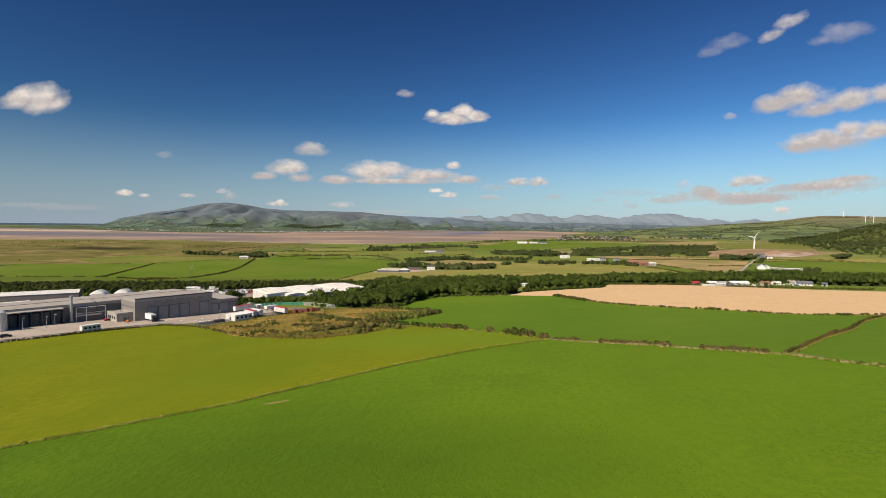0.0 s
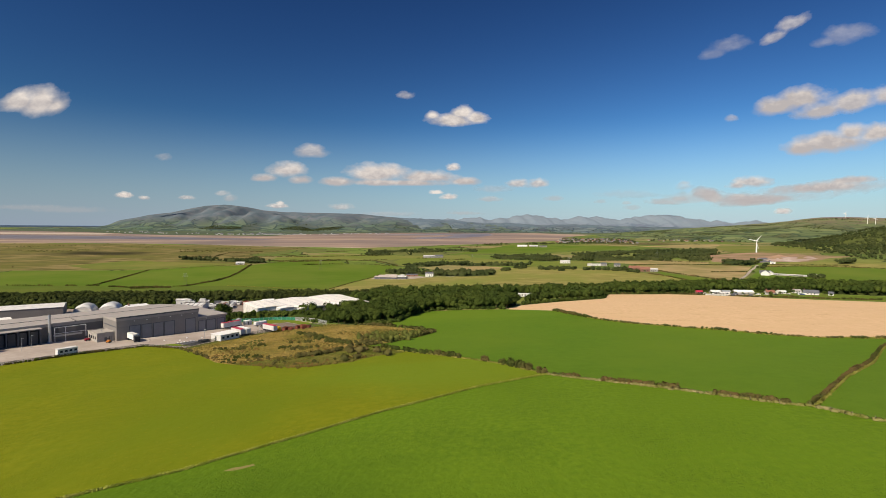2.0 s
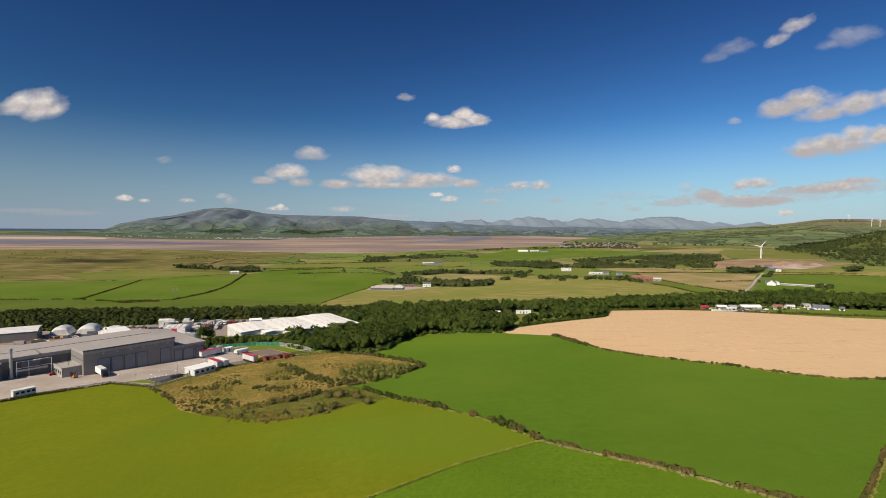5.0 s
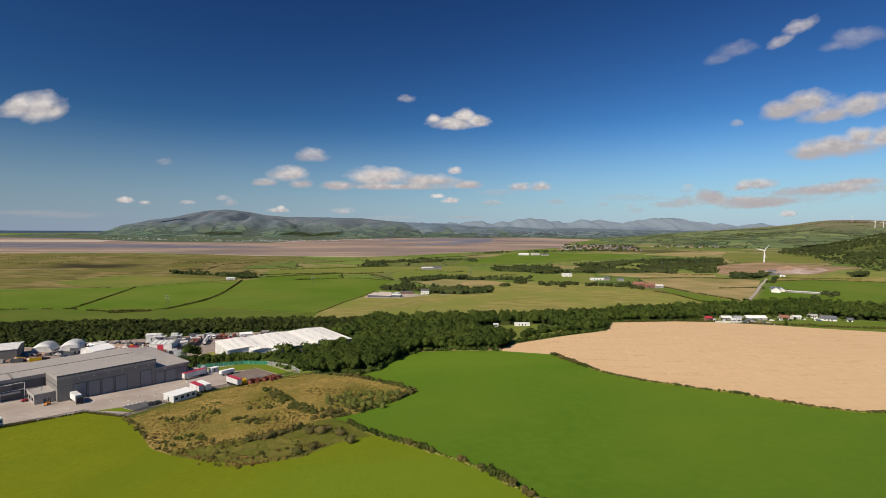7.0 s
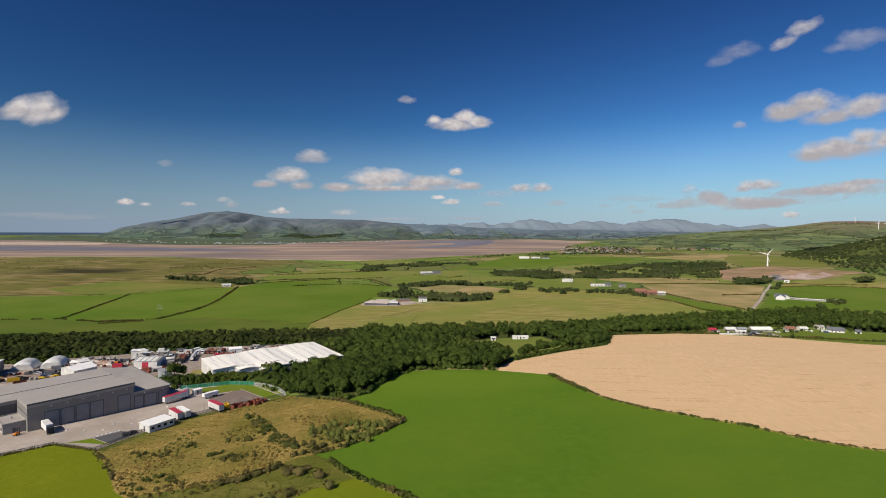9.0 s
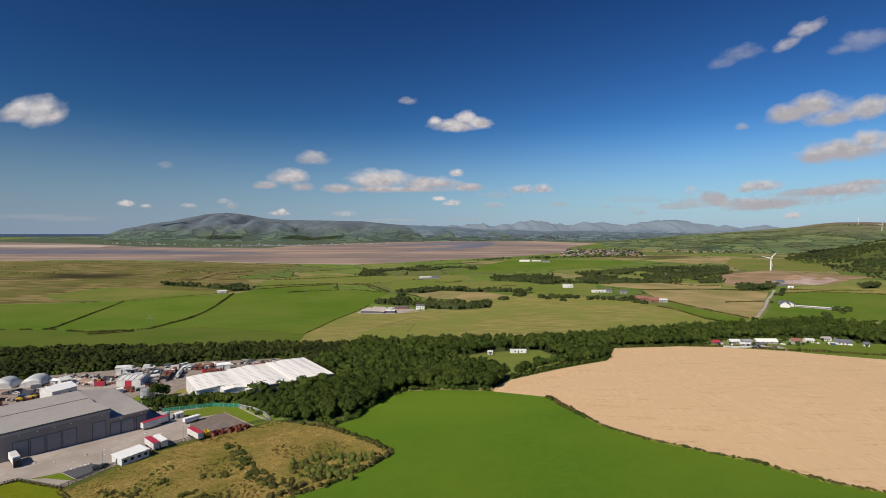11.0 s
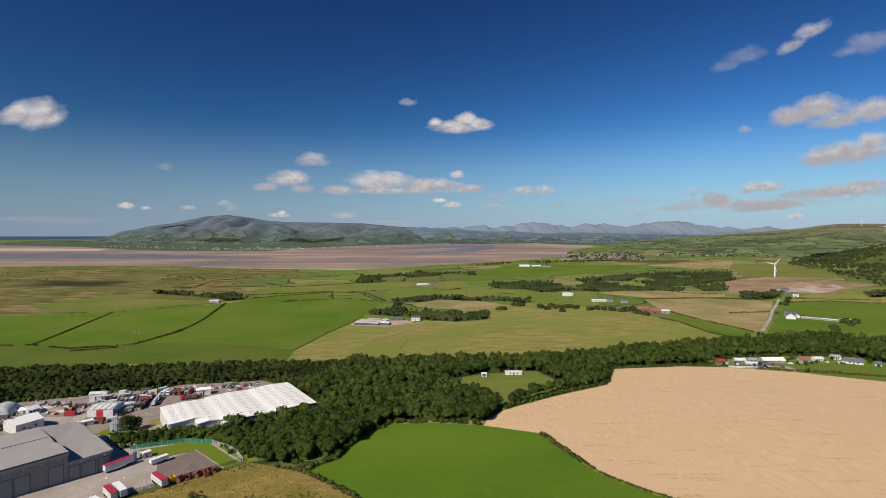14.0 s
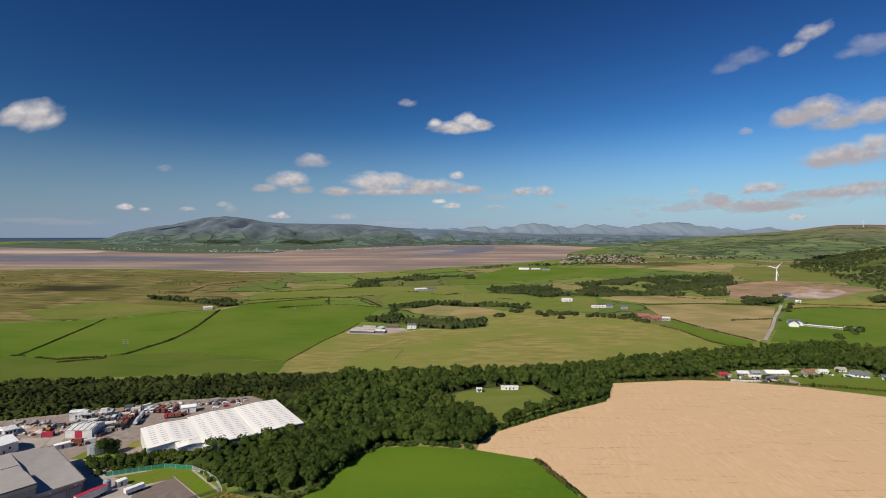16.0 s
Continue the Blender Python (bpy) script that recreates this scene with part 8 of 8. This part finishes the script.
bushes("bracken", [p for p in DRY if noise.noise(Vector((p[0] * 0.05, p[1] * 0.05, 8.0))) > 0.22], 0.7, "bracken", "russet bracken and dock among the grass", per=24, leaf=0.14, flat=0.6)
bushes("tussocks", [p for p in DRY if noise.noise(Vector((p[0] * 0.05, p[1] * 0.05, 4.0))) > 0.42], 0.7, "sapling", "green tussocks among the dry grass", per=22, leaf=0.13, flat=0.6)
moor_spots = [p for p in scatter([(-900, 760), (-350, 880), (-345, 1000), (-450, 1140), (-400, 1420), (-1200, 1480)], 15, RNG) if noise.noise(Vector((p[0] * 0.006, p[1] * 0.02, 6.0))) > 0.34 and p[1] > 1000 or RNG.rand() < 0.008]
bushes("gorse_bushes", moor_spots, 1.7, "bush", "scattered dark gorse bushes on the dunes", per=10, leaf=0.8)
bushes("town_trees", TOWN, 7.0, "far_leaf", "dark green trees between the far town's houses", per=12, leaf=1.3)
ROUND = [(75, 796), (69, 788), (82, 800), (104, 827), (111, 831), (130, 867), (136, 860), (145, 865), (169, 838), (173, 822), (188, 847), (191, 830), (192, 798), (203, 828), (212, 832), (219, 825), (234, 807), (246, 810), (255, 804), (265, 797), (274, 786), (285, 795), (292, 794), (546, 850), (572, 881), (590, 902), (290, 766), (294, 757), (-60, 886), (-55, 892), (522, 694), (529, 709), (540, 708), (485, 668)]
bushes("field_trees", [(x + RNG.normal() * 2.2, y + RNG.normal() * 2.2) for x, y in ROUND for _ in range(4)], 5.4, "far_leaf", "clumps of round dark trees between the pastures", per=34, leaf=0.7)


# ---------------------------------------------------------------- grass tufts near the start of the flight
M["hay_tuft"] = surface("hay_tuft", (0.155, 0.170, 0.010), (0.215, 0.215, 0.018), fine=0.6, bump=0, vary="island")
M["tuft"] = surface("grass_tuft", (0.082, 0.150, 0.009), (0.125, 0.205, 0.015), fine=0.6, bump=0, vary="island")


def tufts(name, line, gap, size, material, label, seed, bare=0.1, avoid=()):
    rg = np.random.RandomState(seed)
    sp = [p for p in scatter(line, gap, rg) if 0.45 * noise.noise(Vector((p[0] * 0.05, p[1] * 0.05, 2.0))) + 0.6 * noise.noise(Vector((p[0] * 0.4, p[1] * 0.4, 5.0))) + rg.uniform(-0.7, 0.5) > bare and not any(inside(p[0], p[1], a) for a in avoid)]
    xs, ys = np.array([p[0] for p in sp]), np.array([p[1] for p in sp])
    zs = height(xs, ys)
    lobes = [(x, y, z + size * 0.08, size * rg.uniform(0.5, 1.3), size * 0.36) for x, y, z in zip(xs, ys, zs)]
    ob = new(name, fill(name, clumps(lobes, 7, size * 0.55, rg, 0.9, lift=0.85), (np.zeros((0, 6)), np.zeros((0, 3), int)), M[material]))
    return tagged(ob, label, "grass", kind="stuff")


tufts("grass_tufts", [(-70, 20), (90, 20), (85, 95), (60, 130), (34, 150), (0, 128), (-40, 98), (-90, 72)], 0.95, 0.13, "tuft", "tufts of longer grass in the meadow", 4, bare=0.42)


def ribbon(name, line, w, material, label, category="road"):
    """A narrow way laid on the ground along a line."""
    pts = []
    for (x0, y0), (x1, y1) in zip(line, line[1:]):
        n = max(1, int(math.hypot(x1 - x0, y1 - y0) / 8))
        pts += [(x0 + (x1 - x0) * i / n, y0 + (y1 - y0) * i / n) for i in range(n)]
    pts.append(line[-1])
    v = []
    for i, (x, y) in enumerate(pts):
        (xa, ya), (xb, yb) = pts[max(i - 1, 0)], pts[min(i + 1, len(pts) - 1)]
        d = math.hypot(xb - xa, yb - ya)
        nx, ny = (yb - ya) / d * w / 2, -(xb - xa) / d * w / 2
        z = hz(x, y) + 0.25
        v += [(x - nx, y - ny, z), (x + nx, y + ny, z)]
    ob = put(name, v, [(2 * i, 2 * i + 1, 2 * i + 3, 2 * i + 2) for i in range(len(pts) - 1)], M[material])
    return tagged(ob, label, category, kind="structure")


M["path"] = surface("worn_path", (0.24, 0.21, 0.09), (0.34, 0.29, 0.15), (0.18, 0.18, 0.06), fine=0.2, coarse=0.06, bump=0)
ribbon("lane", [(575, 906), (540, 858), (504, 812), (450, 735), (392, 658)], 4.0, "yard", "narrow pale lane to the clubhouse")
ribbon("farm_track", [(-79, 548), (-81, 576), (-75, 595), (-55, 624), (-30, 644), (-16, 690), (-23, 722)], 1.5, "path", "worn farm track across the sheep pasture")
M["rut"] = surface("grassy_ditch", (0.115, 0.122, 0.028), (0.155, 0.15, 0.040), fine=0.2, bump=0)
for line in ([(-60, 623), (-40, 655), (-19, 690)], [(-38, 638.6), (-17, 633.4), (-20, 608), (-21.7, 582.5)], [(40, 648), (62, 652), (75, 660), (92, 668), (120, 690)]):
    ribbon("ditch", line, 1.2, "rut", "faint grassy ditch across the pasture", "ditch")
ribbon("farm_track", [(20, 742), (-8, 745), (-23, 735), (-50, 727)], 3.0, "yard", "pale farm track beside the farmhouse")
ribbon("kerb", [(-101, 331), (-88, 319), (-75, 307)], 0.7, "yard", "pale concrete kerb of the compound", "kerb")
car(on_ground(-193, 216, 45), "dark", "black car parked at the yard edge")
car(on_ground(-197, 210, 45), "dark", "black car parked at the yard edge")
tufts("tussock_grass", ROUGH, 1.0, 0.46, "straw", "dry straw-coloured grass tussocks", 6, bare=-0.3, avoid=(STRIP, BANK))
M["damp"] = surface("damp_tuft", (0.125, 0.122, 0.024), (0.24, 0.20, 0.055), (0.135, 0.155, 0.025), fine=0.3, coarse=0.06, bump=0, vary="island")
tufts("damp_tussocks", STRIP, 0.9, 0.36, "damp", "olive tussocks in the damp strip", 16, bare=-0.2)
tufts("grass_tufts", [(-76, 84), (-44, 99), (0, 133), (30, 155), (0, 190), (-60, 180), (-110, 170), (-120, 100)], 1.6, 0.14, "hay_tuft", "sparse tufts in the mown hay field", 9, bare=0.25)
